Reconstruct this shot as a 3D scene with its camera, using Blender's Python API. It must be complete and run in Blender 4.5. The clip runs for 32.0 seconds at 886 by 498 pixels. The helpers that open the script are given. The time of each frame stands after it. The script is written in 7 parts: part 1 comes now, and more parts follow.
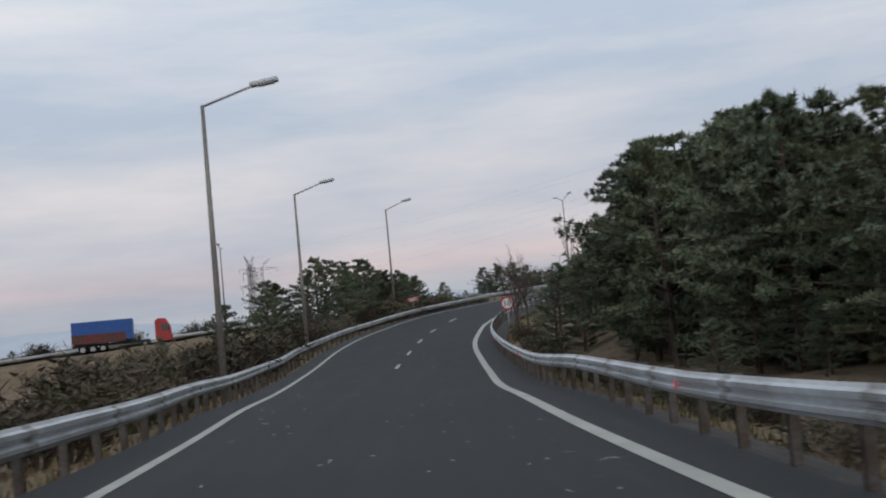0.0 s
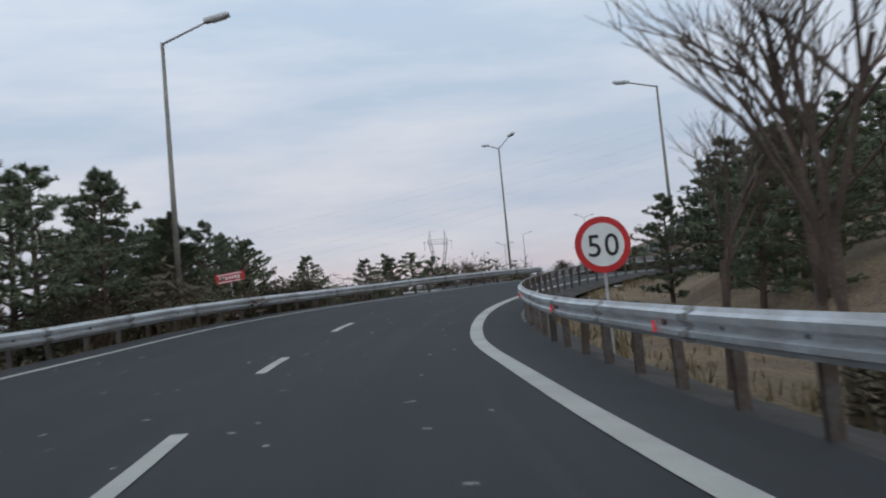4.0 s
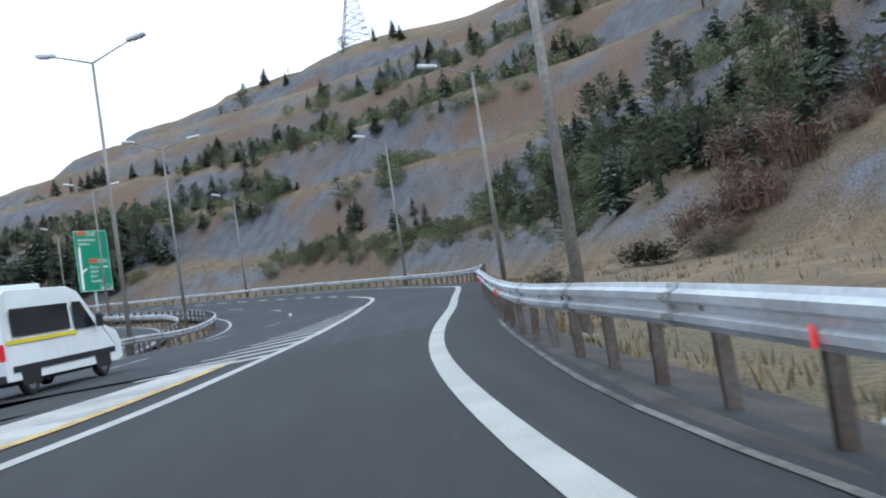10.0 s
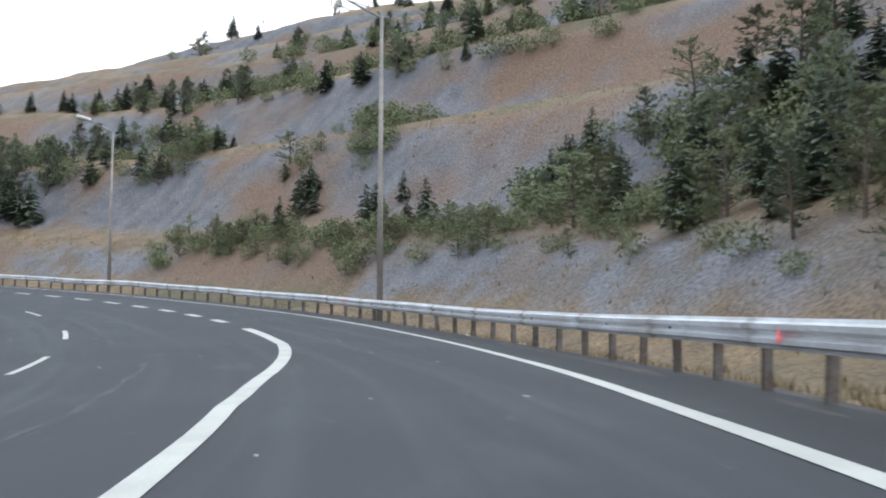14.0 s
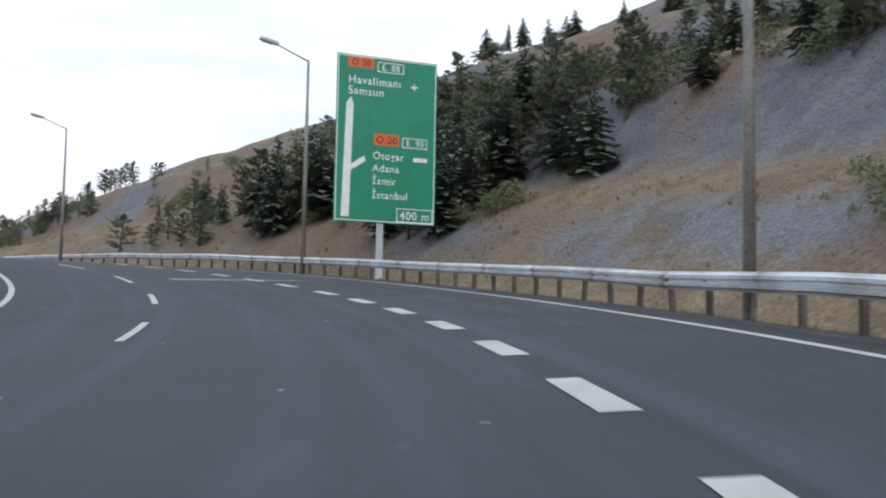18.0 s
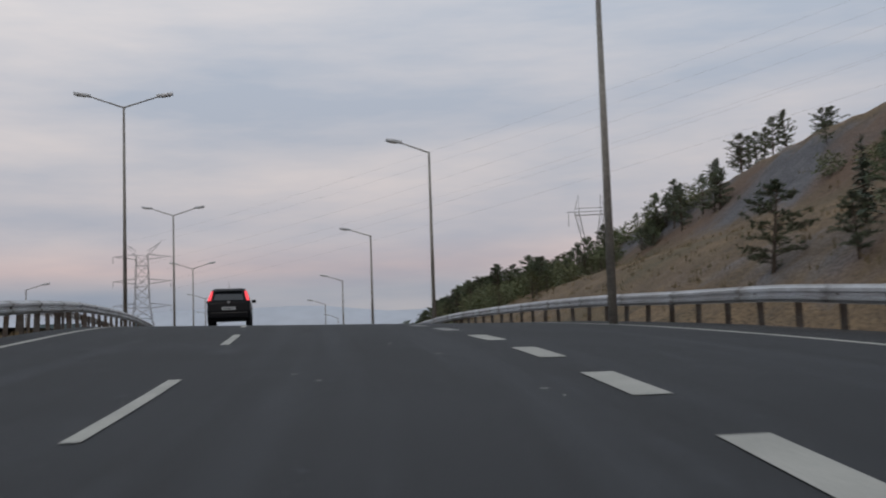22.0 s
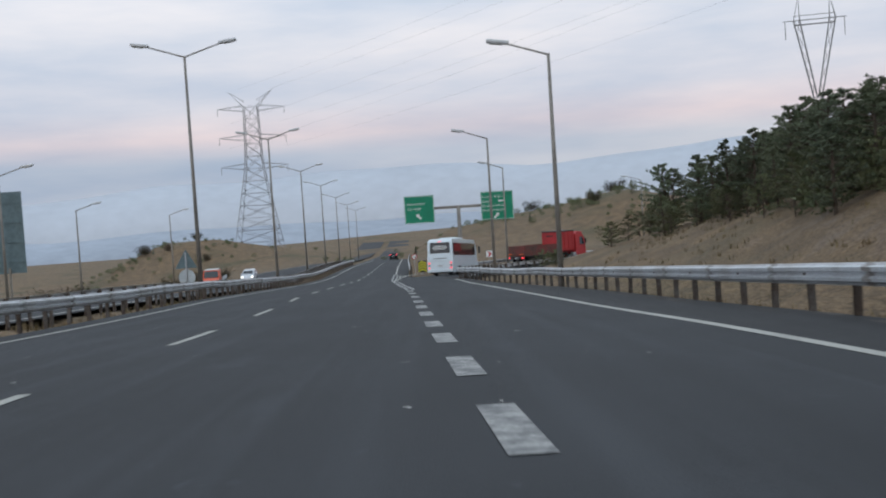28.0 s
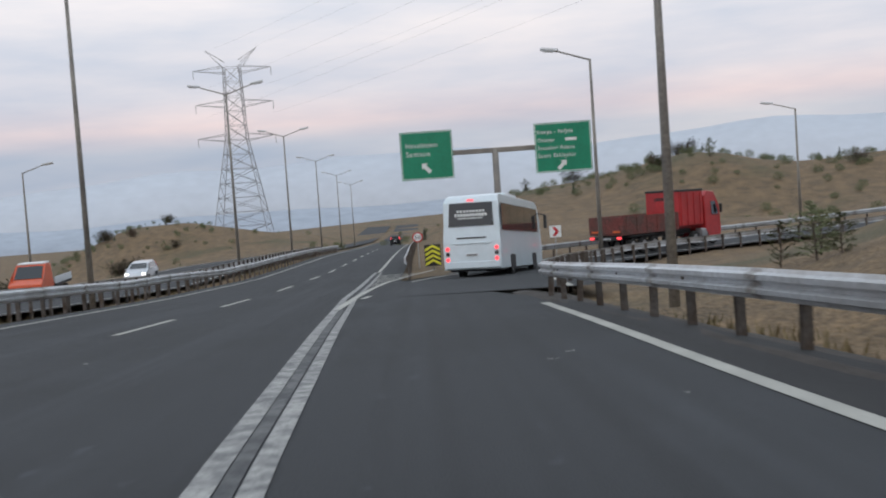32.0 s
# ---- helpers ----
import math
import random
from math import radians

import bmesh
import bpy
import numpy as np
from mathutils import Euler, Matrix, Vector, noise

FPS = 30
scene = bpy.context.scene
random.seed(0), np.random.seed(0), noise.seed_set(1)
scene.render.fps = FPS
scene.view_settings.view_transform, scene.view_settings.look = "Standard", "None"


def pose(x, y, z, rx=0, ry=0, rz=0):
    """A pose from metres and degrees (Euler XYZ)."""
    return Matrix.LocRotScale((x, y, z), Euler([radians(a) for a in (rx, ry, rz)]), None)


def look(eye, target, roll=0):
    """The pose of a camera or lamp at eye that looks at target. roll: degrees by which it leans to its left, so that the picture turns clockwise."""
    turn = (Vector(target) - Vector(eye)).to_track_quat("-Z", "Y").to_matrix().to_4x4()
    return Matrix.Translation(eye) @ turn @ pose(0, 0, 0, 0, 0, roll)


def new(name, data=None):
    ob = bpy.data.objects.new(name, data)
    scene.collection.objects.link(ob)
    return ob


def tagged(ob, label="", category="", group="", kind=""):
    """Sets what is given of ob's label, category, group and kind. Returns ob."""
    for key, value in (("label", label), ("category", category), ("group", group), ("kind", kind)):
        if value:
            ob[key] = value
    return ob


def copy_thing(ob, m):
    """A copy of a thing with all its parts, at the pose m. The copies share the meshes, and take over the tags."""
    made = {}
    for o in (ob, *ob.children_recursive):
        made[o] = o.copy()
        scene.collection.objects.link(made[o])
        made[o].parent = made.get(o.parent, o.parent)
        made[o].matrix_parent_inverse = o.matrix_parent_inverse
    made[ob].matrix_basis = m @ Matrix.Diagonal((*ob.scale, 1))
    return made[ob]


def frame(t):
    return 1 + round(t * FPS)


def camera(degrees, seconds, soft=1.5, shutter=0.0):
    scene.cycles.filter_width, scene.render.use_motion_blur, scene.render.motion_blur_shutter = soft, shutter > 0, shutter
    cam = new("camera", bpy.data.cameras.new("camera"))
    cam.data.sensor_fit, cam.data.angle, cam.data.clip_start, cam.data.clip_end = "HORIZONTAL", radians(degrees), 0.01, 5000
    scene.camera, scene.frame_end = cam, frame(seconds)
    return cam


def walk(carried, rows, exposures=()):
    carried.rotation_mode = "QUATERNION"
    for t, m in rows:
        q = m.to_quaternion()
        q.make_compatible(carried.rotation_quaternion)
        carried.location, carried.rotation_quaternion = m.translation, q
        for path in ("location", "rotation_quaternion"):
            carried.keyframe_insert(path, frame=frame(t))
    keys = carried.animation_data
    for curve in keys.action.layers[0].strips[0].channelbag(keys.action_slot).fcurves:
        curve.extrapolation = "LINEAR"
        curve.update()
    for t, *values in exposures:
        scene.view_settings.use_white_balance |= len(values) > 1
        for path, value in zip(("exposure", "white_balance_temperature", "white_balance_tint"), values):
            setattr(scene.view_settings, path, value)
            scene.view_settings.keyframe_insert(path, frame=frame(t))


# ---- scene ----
# Camera: seconds, eye x y z, yaw (left of +y), pitch up, roll
PATH = [
    (0.0, 5.54, -8.97, -0.89, 14.90, 4.77, -5.59),
    (0.5, 3.15, -1.43, -1.00, 14.42, 4.17, -6.30),
    (1.0, 0.86, 6.13, -1.11, 12.02, 3.24, -5.68),
    (1.5, -1.37, 13.70, -1.18, 10.94, 2.88, -5.39),
    (2.0, -3.57, 21.34, -1.17, 10.63, 2.17, -5.29),
    (2.5, -5.68, 28.72, -1.11, 10.65, 3.32, -6.08),
    (3.0, -7.64, 35.97, -0.91, 10.23, 4.05, -6.17),
    (3.5, -9.44, 43.14, -0.63, 9.04, 4.67, -5.84),
    (4.0, -11.04, 50.28, -0.29, 7.10, 5.36, -5.40),
    (4.5, -12.40, 57.41, 0.12, 4.67, 6.04, -5.43),
    (5.0, -13.51, 64.52, 0.58, 2.41, 6.90, -6.08),
    (5.5, -14.35, 71.52, 1.09, 0.58, 7.15, -6.51),
    (6.0, -14.88, 78.36, 1.63, -1.71, 6.74, -7.07),
    (6.5, -15.03, 85.00, 2.16, -5.91, 6.07, -7.93),
    (7.0, -14.78, 91.38, 2.68, -10.41, 6.30, -9.13),
    (7.5, -14.10, 97.35, 3.20, -15.82, 5.47, -9.14),
    (8.0, -12.91, 103.01, 3.63, -21.28, 5.67, -9.94),
    (8.5, -11.31, 108.21, 4.04, -26.70, 5.36, -9.72),
    (9.0, -9.39, 112.98, 4.39, -32.19, 4.38, -10.14),
    (9.5, -7.20, 117.50, 4.67, -36.24, 3.85, -10.30),
    (10.0, -4.80, 121.87, 4.91, -39.22, 3.42, -8.83),
    (10.5, -2.18, 126.20, 5.10, -40.59, 3.15, -7.51),
    (11.0, 0.73, 130.61, 5.29, -43.07, 3.39, -6.24),
    (11.5, 3.88, 135.09, 5.47, -43.97, 3.90, -4.86),
    (12.0, 7.24, 139.63, 5.70, -43.84, 4.54, -2.90),
    (12.5, 10.79, 144.24, 5.97, -44.19, 4.22, -1.85),
    (13.0, 14.51, 148.97, 6.27, -43.82, 4.61, -1.62),
    (13.5, 18.33, 153.81, 6.59, -43.29, 4.97, -0.90),
    (14.0, 22.29, 158.86, 6.89, -41.28, 4.89, 0.11),
    (14.5, 26.33, 164.21, 7.15, -38.62, 4.83, 0.66),
    (15.0, 30.26, 169.92, 7.35, -35.59, 5.02, 0.01),
    (15.5, 33.91, 176.01, 7.62, -32.30, 5.35, -0.69),
    (16.0, 37.09, 182.49, 7.97, -28.78, 4.78, -0.24),
    (16.5, 39.71, 189.29, 8.42, -24.24, 4.58, 0.28),
    (17.0, 41.77, 196.05, 8.85, -16.82, 5.13, 0.30),
    (17.5, 43.32, 202.60, 9.27, -12.04, 4.31, 0.79),
    (18.0, 44.40, 209.21, 9.70, -7.88, 4.40, 1.03),
    (18.5, 44.99, 215.72, 10.16, -4.03, 4.77, 1.15),
    (19.0, 45.12, 222.26, 10.58, 0.02, 4.70, 0.98),
    (19.5, 44.87, 228.94, 11.01, 3.68, 5.37, 0.87),
    (20.0, 44.21, 235.80, 11.47, 7.80, 5.30, 0.30),
    (20.5, 43.00, 242.56, 11.97, 13.04, 5.88, -0.60),
    (21.0, 41.22, 249.01, 12.56, 18.79, 6.04, -1.69),
    (21.5, 38.89, 255.29, 13.13, 23.11, 6.55, -2.17),
    (22.0, 36.09, 261.50, 13.68, 26.46, 4.97, -1.92),
    (22.5, 32.98, 267.34, 14.17, 29.78, 4.69, -2.69),
    (23.0, 29.60, 272.98, 14.62, 30.44, 2.19, -2.85),
    (23.5, 25.99, 278.60, 14.97, 31.76, 2.31, -3.33),
    (24.0, 22.30, 284.12, 15.32, 32.47, 0.79, -3.41),
    (24.5, 18.54, 289.57, 15.55, 32.58, 0.11, -3.98),
    (25.0, 14.69, 295.00, 15.70, 32.79, -1.03, -4.41),
    (25.5, 10.90, 300.30, 15.76, 33.71, -0.97, -4.94),
    (26.0, 7.10, 305.56, 15.81, 33.65, -0.99, -5.42),
    (26.5, 3.29, 310.81, 15.77, 33.52, -1.32, -5.40),
    (27.0, -0.56, 316.12, 15.60, 33.71, -1.47, -4.40),
    (27.5, -4.50, 321.53, 15.36, 34.15, -1.62, -3.46),
    (28.0, -8.50, 327.06, 15.07, 34.26, -2.44, -3.65),
    (28.5, -12.55, 332.69, 14.75, 34.34, -2.83, -3.07),
    (29.0, -16.59, 338.34, 14.40, 34.08, -3.44, -3.41),
    (29.5, -20.59, 344.00, 13.99, 34.22, -3.69, -3.53),
    (30.0, -24.58, 349.69, 13.57, 34.30, -3.45, -3.51),
    (30.5, -28.55, 355.32, 13.16, 34.37, -3.10, -3.20),
    (31.0, -32.58, 360.99, 12.77, 34.44, -2.68, -3.58),
    (31.5, -36.60, 366.67, 12.43, 34.65, -3.02, -4.05),
    (32.0, -40.60, 372.29, 11.99, 34.91, -3.13, -3.97),
]


def aimed(x, y, z, yaw, pitch, roll):
    a, b = radians(yaw), radians(pitch)
    away = Vector((-math.sin(a) * math.cos(b), math.cos(a) * math.cos(b), math.sin(b)))
    return look((x, y, z), Vector((x, y, z)) + 2 * away, roll)


EXPOSURES = [(0.0, -0.35, 6500, 9), (1.0, -0.42, 6500, 9), (2.0, -0.22, 6450, 9), (2.6, -0.08, 6400, 9), (3.6, -0.2, 6300, 8), (4.6, -0.38, 6200, 7), (5.2, -0.45, 6150, 7), (6.0, -0.46, 6050, 6), (7.0, -0.55, 5950, 5), (8.0, -0.25, 5850, 5), (9.0, 0.15, 5800, 5), (10.0, 0.82, 5850, 6), (11.0, 1.15, 6150, 7), (12.0, 1.20, 6250, 8),
             (13.5, 1.20, 6350, 9), (16.0, 1.10, 6400, 10), (18.0, 0.60, 6350, 10), (19.0, 0.35, 6450, 11), (20.0, 0.0, 6600, 11), (21.0, -0.40, 6700, 12), (22.0, -0.58, 6750, 12), (23.0, -0.55, 6800, 12), (25.0, -0.20, 6500, 10), (27.5, -0.1, 6300, 8), (30.0, 0.0, 6450, 9), (32.0, 0.0, 6600, 10)]
cam = camera(45.3, 32.0, soft=2.0, shutter=0.25)
walk(cam, [(t, aimed(*row)) for t, *row in PATH], EXPOSURES)

# ---------------------------------------------------------------- world and sun
SUN_EL, SUN_ROT = radians(6), radians(150)
world = bpy.data.worlds.new("dusk_overcast")
scene.world = world
world.use_nodes = True
wn, wl = world.node_tree.nodes, world.node_tree.links
wn.clear()
w_out, w_bg = wn.new("ShaderNodeOutputWorld"), wn.new("ShaderNodeBackground")
w_sky = wn.new("ShaderNodeTexSky")
w_sky.sky_type, w_sky.sun_disc = "NISHITA", False
w_sky.sun_elevation, w_sky.sun_rotation, w_sky.air_density, w_sky.dust_density = SUN_EL, SUN_ROT, 1.0, 2.0
w_tc = wn.new("ShaderNodeTexCoord")
w_sep = wn.new("ShaderNodeSeparateXYZ")
wl.new(w_tc.outputs["Generated"], w_sep.inputs[0])
# cloud sheet: grey-lavender overhead, paler and pinker towards the horizon
w_ramp = wn.new("ShaderNodeValToRGB")
wl.new(w_sep.outputs["Z"], w_ramp.inputs[0])
els = w_ramp.color_ramp.elements
els[0].position, els[0].color = 0.0, (0.46, 0.53, 0.64, 1)
els[1].position, els[1].color = 0.75, (0.86, 1.02, 1.16, 1)
for at_, col in ((0.052, (0.54, 0.60, 0.70, 1)), (0.072, (0.78, 0.70, 0.74, 1)), (0.10, (0.72, 0.74, 0.82, 1)), (0.16, (0.76, 0.80, 0.88, 1)), (0.3, (0.84, 0.92, 1.02, 1))):
    e = els.new(at_)
    e.color = col
w_map = wn.new("ShaderNodeMapping")
w_map.inputs["Scale"].default_value = (1.6, 1.6, 9.0)
wl.new(w_tc.outputs["Generated"], w_map.inputs[0])
w_noise = wn.new("ShaderNodeTexNoise")
w_noise.inputs["Scale"].default_value, w_noise.inputs["Detail"].default_value = 1.7, 6.0
w_noise.inputs["Roughness"].default_value = 0.55
wl.new(w_map.outputs[0], w_noise.inputs["Vector"])
w_cr = wn.new("ShaderNodeValToRGB")
w_cr.color_ramp.elements[0].position, w_cr.color_ramp.elements[0].color = 0.34, (0.80, 0.85, 0.93, 1)
w_cr.color_ramp.elements[1].position, w_cr.color_ramp.elements[1].color = 0.70, (1.27, 1.15, 1.08, 1)
wl.new(w_noise.outputs["Fac"], w_cr.inputs[0])
w_mul = wn.new("ShaderNodeMix")
w_mul.data_type, w_mul.blend_type = "RGBA", "MULTIPLY"
w_mul.inputs["Factor"].default_value = 1.0
wl.new(w_ramp.outputs[0], w_mul.inputs["A"])
wl.new(w_cr.outputs[0], w_mul.inputs["B"])
w_mix = wn.new("ShaderNodeMix")
w_mix.data_type = "RGBA"
w_mix.inputs["Factor"].default_value = 0.93
w_nb = wn.new("ShaderNodeMix")
w_nb.data_type, w_nb.blend_type = "RGBA", "MULTIPLY"
w_nb.inputs["Factor"].default_value = 1.0
w_nb.inputs["B"].default_value = (0.12, 0.12, 0.12, 1)
wl.new(w_sky.outputs[0], w_nb.inputs["A"])
wl.new(w_nb.outputs["Result"], w_mix.inputs["A"])
wl.new(w_mul.outputs["Result"], w_mix.inputs["B"])
wl.new(w_mix.outputs["Result"], w_bg.inputs["Color"])
w_bg.inputs["Strength"].default_value = 1.0
wl.new(w_bg.outputs[0], w_out.inputs["Surface"])

sun_data = bpy.data.lights.new("sun", "SUN")
sun_data.energy, sun_data.angle, sun_data.color = 0.5, radians(20), (1.0, 0.9, 0.82)
sun = new("sun", sun_data)
sun.matrix_world = look((0, 0, 60), (-30, 60, 12))


# ---------------------------------------------------------------- materials
def mat(name, base, rough=0.6, metal=0.0, vary=0.25, scale=3.0, fine=40.0, bump=0.0, tint=None, coat=0.0, per_object=0.0, emit=None, power=0.0):
    """A surface with broad and fine variation; base: linear colour; tint: the colour of the broad patches."""
    m = bpy.data.materials.new(name)
    m.use_nodes = True
    n, l = m.node_tree.nodes, m.node_tree.links
    p = n["Principled BSDF"]
    p.inputs["Roughness"].default_value, p.inputs["Metallic"].default_value = rough, metal
    p.inputs["Coat Weight"].default_value = coat
    geo = n.new("ShaderNodeNewGeometry")
    big, small = n.new("ShaderNodeTexNoise"), n.new("ShaderNodeTexNoise")
    big.inputs["Scale"].default_value, small.inputs["Scale"].default_value = scale, fine
    big.inputs["Detail"].default_value, small.inputs["Detail"].default_value = 4.0, 3.0
    for t in (big, small):
        l.new(geo.outputs["Position"], t.inputs["Vector"])
    mix = n.new("ShaderNodeMix")
    mix.data_type = "RGBA"
    other = tint or tuple(c * (1 - vary) for c in base)
    mix.inputs["A"].default_value, mix.inputs["B"].default_value = (*base, 1), (*other, 1)
    rng = n.new("ShaderNodeMapRange")
    rng.inputs["From Min"].default_value, rng.inputs["From Max"].default_value = 0.38, 0.62
    l.new(big.outputs["Fac"], rng.inputs["Value"])
    l.new(rng.outputs[0], mix.inputs["Factor"])
    hsv = n.new("ShaderNodeHueSaturation")
    l.new(mix.outputs["Result"], hsv.inputs["Color"])
    val = n.new("ShaderNodeMapRange")
    val.inputs["From Min"].default_value, val.inputs["From Max"].default_value = 0.3, 0.7
    val.inputs["To Min"].default_value, val.inputs["To Max"].default_value = 1 - vary * 0.7, 1 + vary * 0.7
    l.new(small.outputs["Fac"], val.inputs["Value"])
    if per_object:
        oi, add = n.new("ShaderNodeObjectInfo"), n.new("ShaderNodeMath")
        r2 = n.new("ShaderNodeMapRange")
        r2.inputs["To Min"].default_value, r2.inputs["To Max"].default_value = -per_object, per_object
        l.new(oi.outputs["Random"], r2.inputs["Value"])
        l.new(val.outputs[0], add.inputs[0])
        l.new(r2.outputs[0], add.inputs[1])
        l.new(add.outputs[0], hsv.inputs["Value"])
    else:
        l.new(val.outputs[0], hsv.inputs["Value"])
    l.new(hsv.outputs["Color"], p.inputs["Base Color"])
    if bump:
        b = n.new("ShaderNodeBump")
        b.inputs["Strength"].default_value, b.inputs["Distance"].default_value = bump, 0.02
        l.new(small.outputs["Fac"], b.inputs["Height"])
        l.new(b.outputs[0], p.inputs["Normal"])
    if emit:
        p.inputs["Emission Color"].default_value, p.inputs["Emission Strength"].default_value = (*emit, 1), power
    return m


def asphalt_material(name, base, worn):
    m = mat(name, base, 0.85, 0, 0.22, 0.22, 60.0, 0.5, worn)
    n, l = m.node_tree.nodes, m.node_tree.links
    p = n["Principled BSDF"]
    geo, run = n.new("ShaderNodeNewGeometry"), n.new("ShaderNodeAttribute")
    run.attribute_name = "run"

    def over(src, fac, col, mode="MIX"):
        x = n.new("ShaderNodeMix")
        x.data_type, x.blend_type = "RGBA", mode
        l.new(src, x.inputs["A"])
        x.inputs["B"].default_value = (*col, 1)
        l.new(fac, x.inputs["Factor"])
        return x.outputs["Result"]

    def span(sock, lo, hi, top):
        r = n.new("ShaderNodeMapRange")
        r.inputs["From Min"].default_value, r.inputs["From Max"].default_value, r.inputs["To Max"].default_value = lo, hi, top
        l.new(sock, r.inputs["Value"])
        return r.outputs[0]

    col = p.inputs["Base Color"].links[0].from_socket
    # wear drawn out along the lanes, paler scuffs and darker oil
    for stretch, scale, lo, hi, top, tone in (((0.035, 1.3, 1), 1.0, 0.50, 0.72, 0.75, 1.7), ((0.02, 2.6, 1), 1.0, 0.54, 0.70, 0.6, 0.55), ((0.25, 1.1, 1), 0.9, 0.60, 0.75, 0.6, 1.9), ((1.6, 3.4, 1), 1.0, 0.66, 0.72, 0.5, 2.6)):
        mp, no = n.new("ShaderNodeMapping"), n.new("ShaderNodeTexNoise")
        mp.inputs["Scale"].default_value = stretch
        no.inputs["Scale"].default_value, no.inputs["Detail"].default_value = scale, 5.0
        l.new(run.outputs["Vector"], mp.inputs["Vector"])
        l.new(mp.outputs[0], no.inputs["Vector"])
        col = over(col, span(no.outputs["Fac"], lo, hi, top), tuple(c * tone for c in base))
    # pale chips of stone
    vor = n.new("ShaderNodeTexVoronoi")
    vor.inputs["Scale"].default_value = 18.0
    l.new(geo.outputs["Position"], vor.inputs["Vector"])
    lt = n.new("ShaderNodeMath")
    lt.operation, lt.inputs[1].default_value = "LESS_THAN", 0.055
    l.new(vor.outputs["Distance"], lt.inputs[0])
    col = over(col, lt.outputs[0], (0.13, 0.13, 0.13))
    l.new(col, p.inputs["Base Color"])
    return m


def ground_material(name):
    """Dry grass on benches, grey shale on the cut faces, rusty earth between."""
    m = bpy.data.materials.new(name)
    m.use_nodes = True
    n, l = m.node_tree.nodes, m.node_tree.links
    p = n["Principled BSDF"]
    p.inputs["Roughness"].default_value = 0.95
    geo = n.new("ShaderNodeNewGeometry")
    sep = n.new("ShaderNodeSeparateXYZ")
    l.new(geo.outputs["Normal"], sep.inputs[0])
    n1, n2, n3 = (n.new("ShaderNodeTexNoise") for _ in range(3))
    for t, sc, de in ((n1, 0.06, 5), (n2, 0.5, 5), (n3, 7.0, 4)):
        t.inputs["Scale"].default_value, t.inputs["Detail"].default_value = sc, de
        l.new(geo.outputs["Position"], t.inputs["Vector"])

    def ramp(sock, lo, hi):
        r = n.new("ShaderNodeMapRange")
        r.inputs["From Min"].default_value, r.inputs["From Max"].default_value = lo, hi
        l.new(sock, r.inputs["Value"])
        return r.outputs[0]

    def blend(fac, a, b, mode="MIX"):
        x = n.new("ShaderNodeMix")
        x.data_type, x.blend_type = "RGBA", mode
        if isinstance(fac, float):
            x.inputs["Factor"].default_value = fac
        else:
            l.new(fac, x.inputs["Factor"])
        for sock, v in ((x.inputs["A"], a), (x.inputs["B"], b)):
            if isinstance(v, tuple):
                sock.default_value = (*v, 1)
            else:
                l.new(v, sock)
        return x.outputs["Result"]

    grass = blend(ramp(n2.outputs["Fac"], 0.35, 0.65), (0.205, 0.136, 0.074), (0.125, 0.088, 0.052))
    grass = blend(ramp(n1.outputs["Fac"], 0.52, 0.68), grass, (0.098, 0.084, 0.044))
    shale = blend(ramp(n2.outputs["Fac"], 0.4, 0.62), (0.142, 0.138, 0.144), (0.100, 0.099, 0.107))
    shale = blend(ramp(n1.outputs["Fac"], 0.46, 0.58), shale, (0.155, 0.098, 0.064))
    add = n.new("ShaderNodeMath")
    add.operation = "MULTIPLY_ADD"
    l.new(n2.outputs["Fac"], add.inputs[0])
    add.inputs[1].default_value = 0.22
    l.new(sep.outputs["Z"], add.inputs[2])
    col = blend(ramp(add.outputs[0], 0.905, 0.995), shale, grass)
    speck = blend(ramp(n3.outputs["Fac"], 0.35, 0.65), (0.62, 0.62, 0.62), (1.25, 1.25, 1.25))
    col = blend(1.0, col, speck, "MULTIPLY")
    l.new(col, p.inputs["Base Color"])
    b = n.new("ShaderNodeBump")
    b.inputs["Strength"].default_value, b.inputs["Distance"].default_value = 0.8, 0.15
    l.new(n3.outputs["Fac"], b.inputs["Height"])
    l.new(b.outputs[0], p.inputs["Normal"])
    return m


M_ROAD = asphalt_material("asphalt", (0.0225, 0.0245, 0.028), (0.0165, 0.018, 0.0205))
M_SLIP = asphalt_material("new_asphalt", (0.0125, 0.0133, 0.0148), (0.0090, 0.0096, 0.0106))
M_SHOULDER = asphalt_material("shoulder_asphalt", (0.0185, 0.0185, 0.0195), (0.0135, 0.0135, 0.0145))
M_PAINT = mat("road_paint_white", (0.40, 0.39, 0.35), 0.7, 0, 0.16, 0.9, 34, 0.2)
M_PAINT_WORN = mat("road_paint_worn", (0.33, 0.325, 0.31), 0.8, 0, 0.45, 5.0, 30, 0.2, (0.15, 0.15, 0.15))
M_YELLOW = mat("road_paint_yellow", (0.55, 0.36, 0.10), 0.7, 0, 0.4, 2.0, 20)
M_CONCRETE = mat("concrete", (0.42, 0.40, 0.37), 0.9, 0, 0.3, 0.8, 18, 0.4)
M_GROUND = ground_material("dry_hillside")
M_ZINC = mat("galvanised_steel", (0.56, 0.58, 0.60), 0.42, 0.55, 0.25, 0.9, 16, 0.15, (0.42, 0.42, 0.42))
M_POST = mat("weathered_post_steel", (0.125, 0.112, 0.102), 0.7, 0.3, 0.35, 3, 20, 0.2, (0.085, 0.062, 0.048), per_object=0.2)
M_POLE = mat("weathered_lamp_pole", (0.20, 0.185, 0.17), 0.6, 0.3, 0.3, 0.8, 12, 0.1, (0.27, 0.25, 0.22))
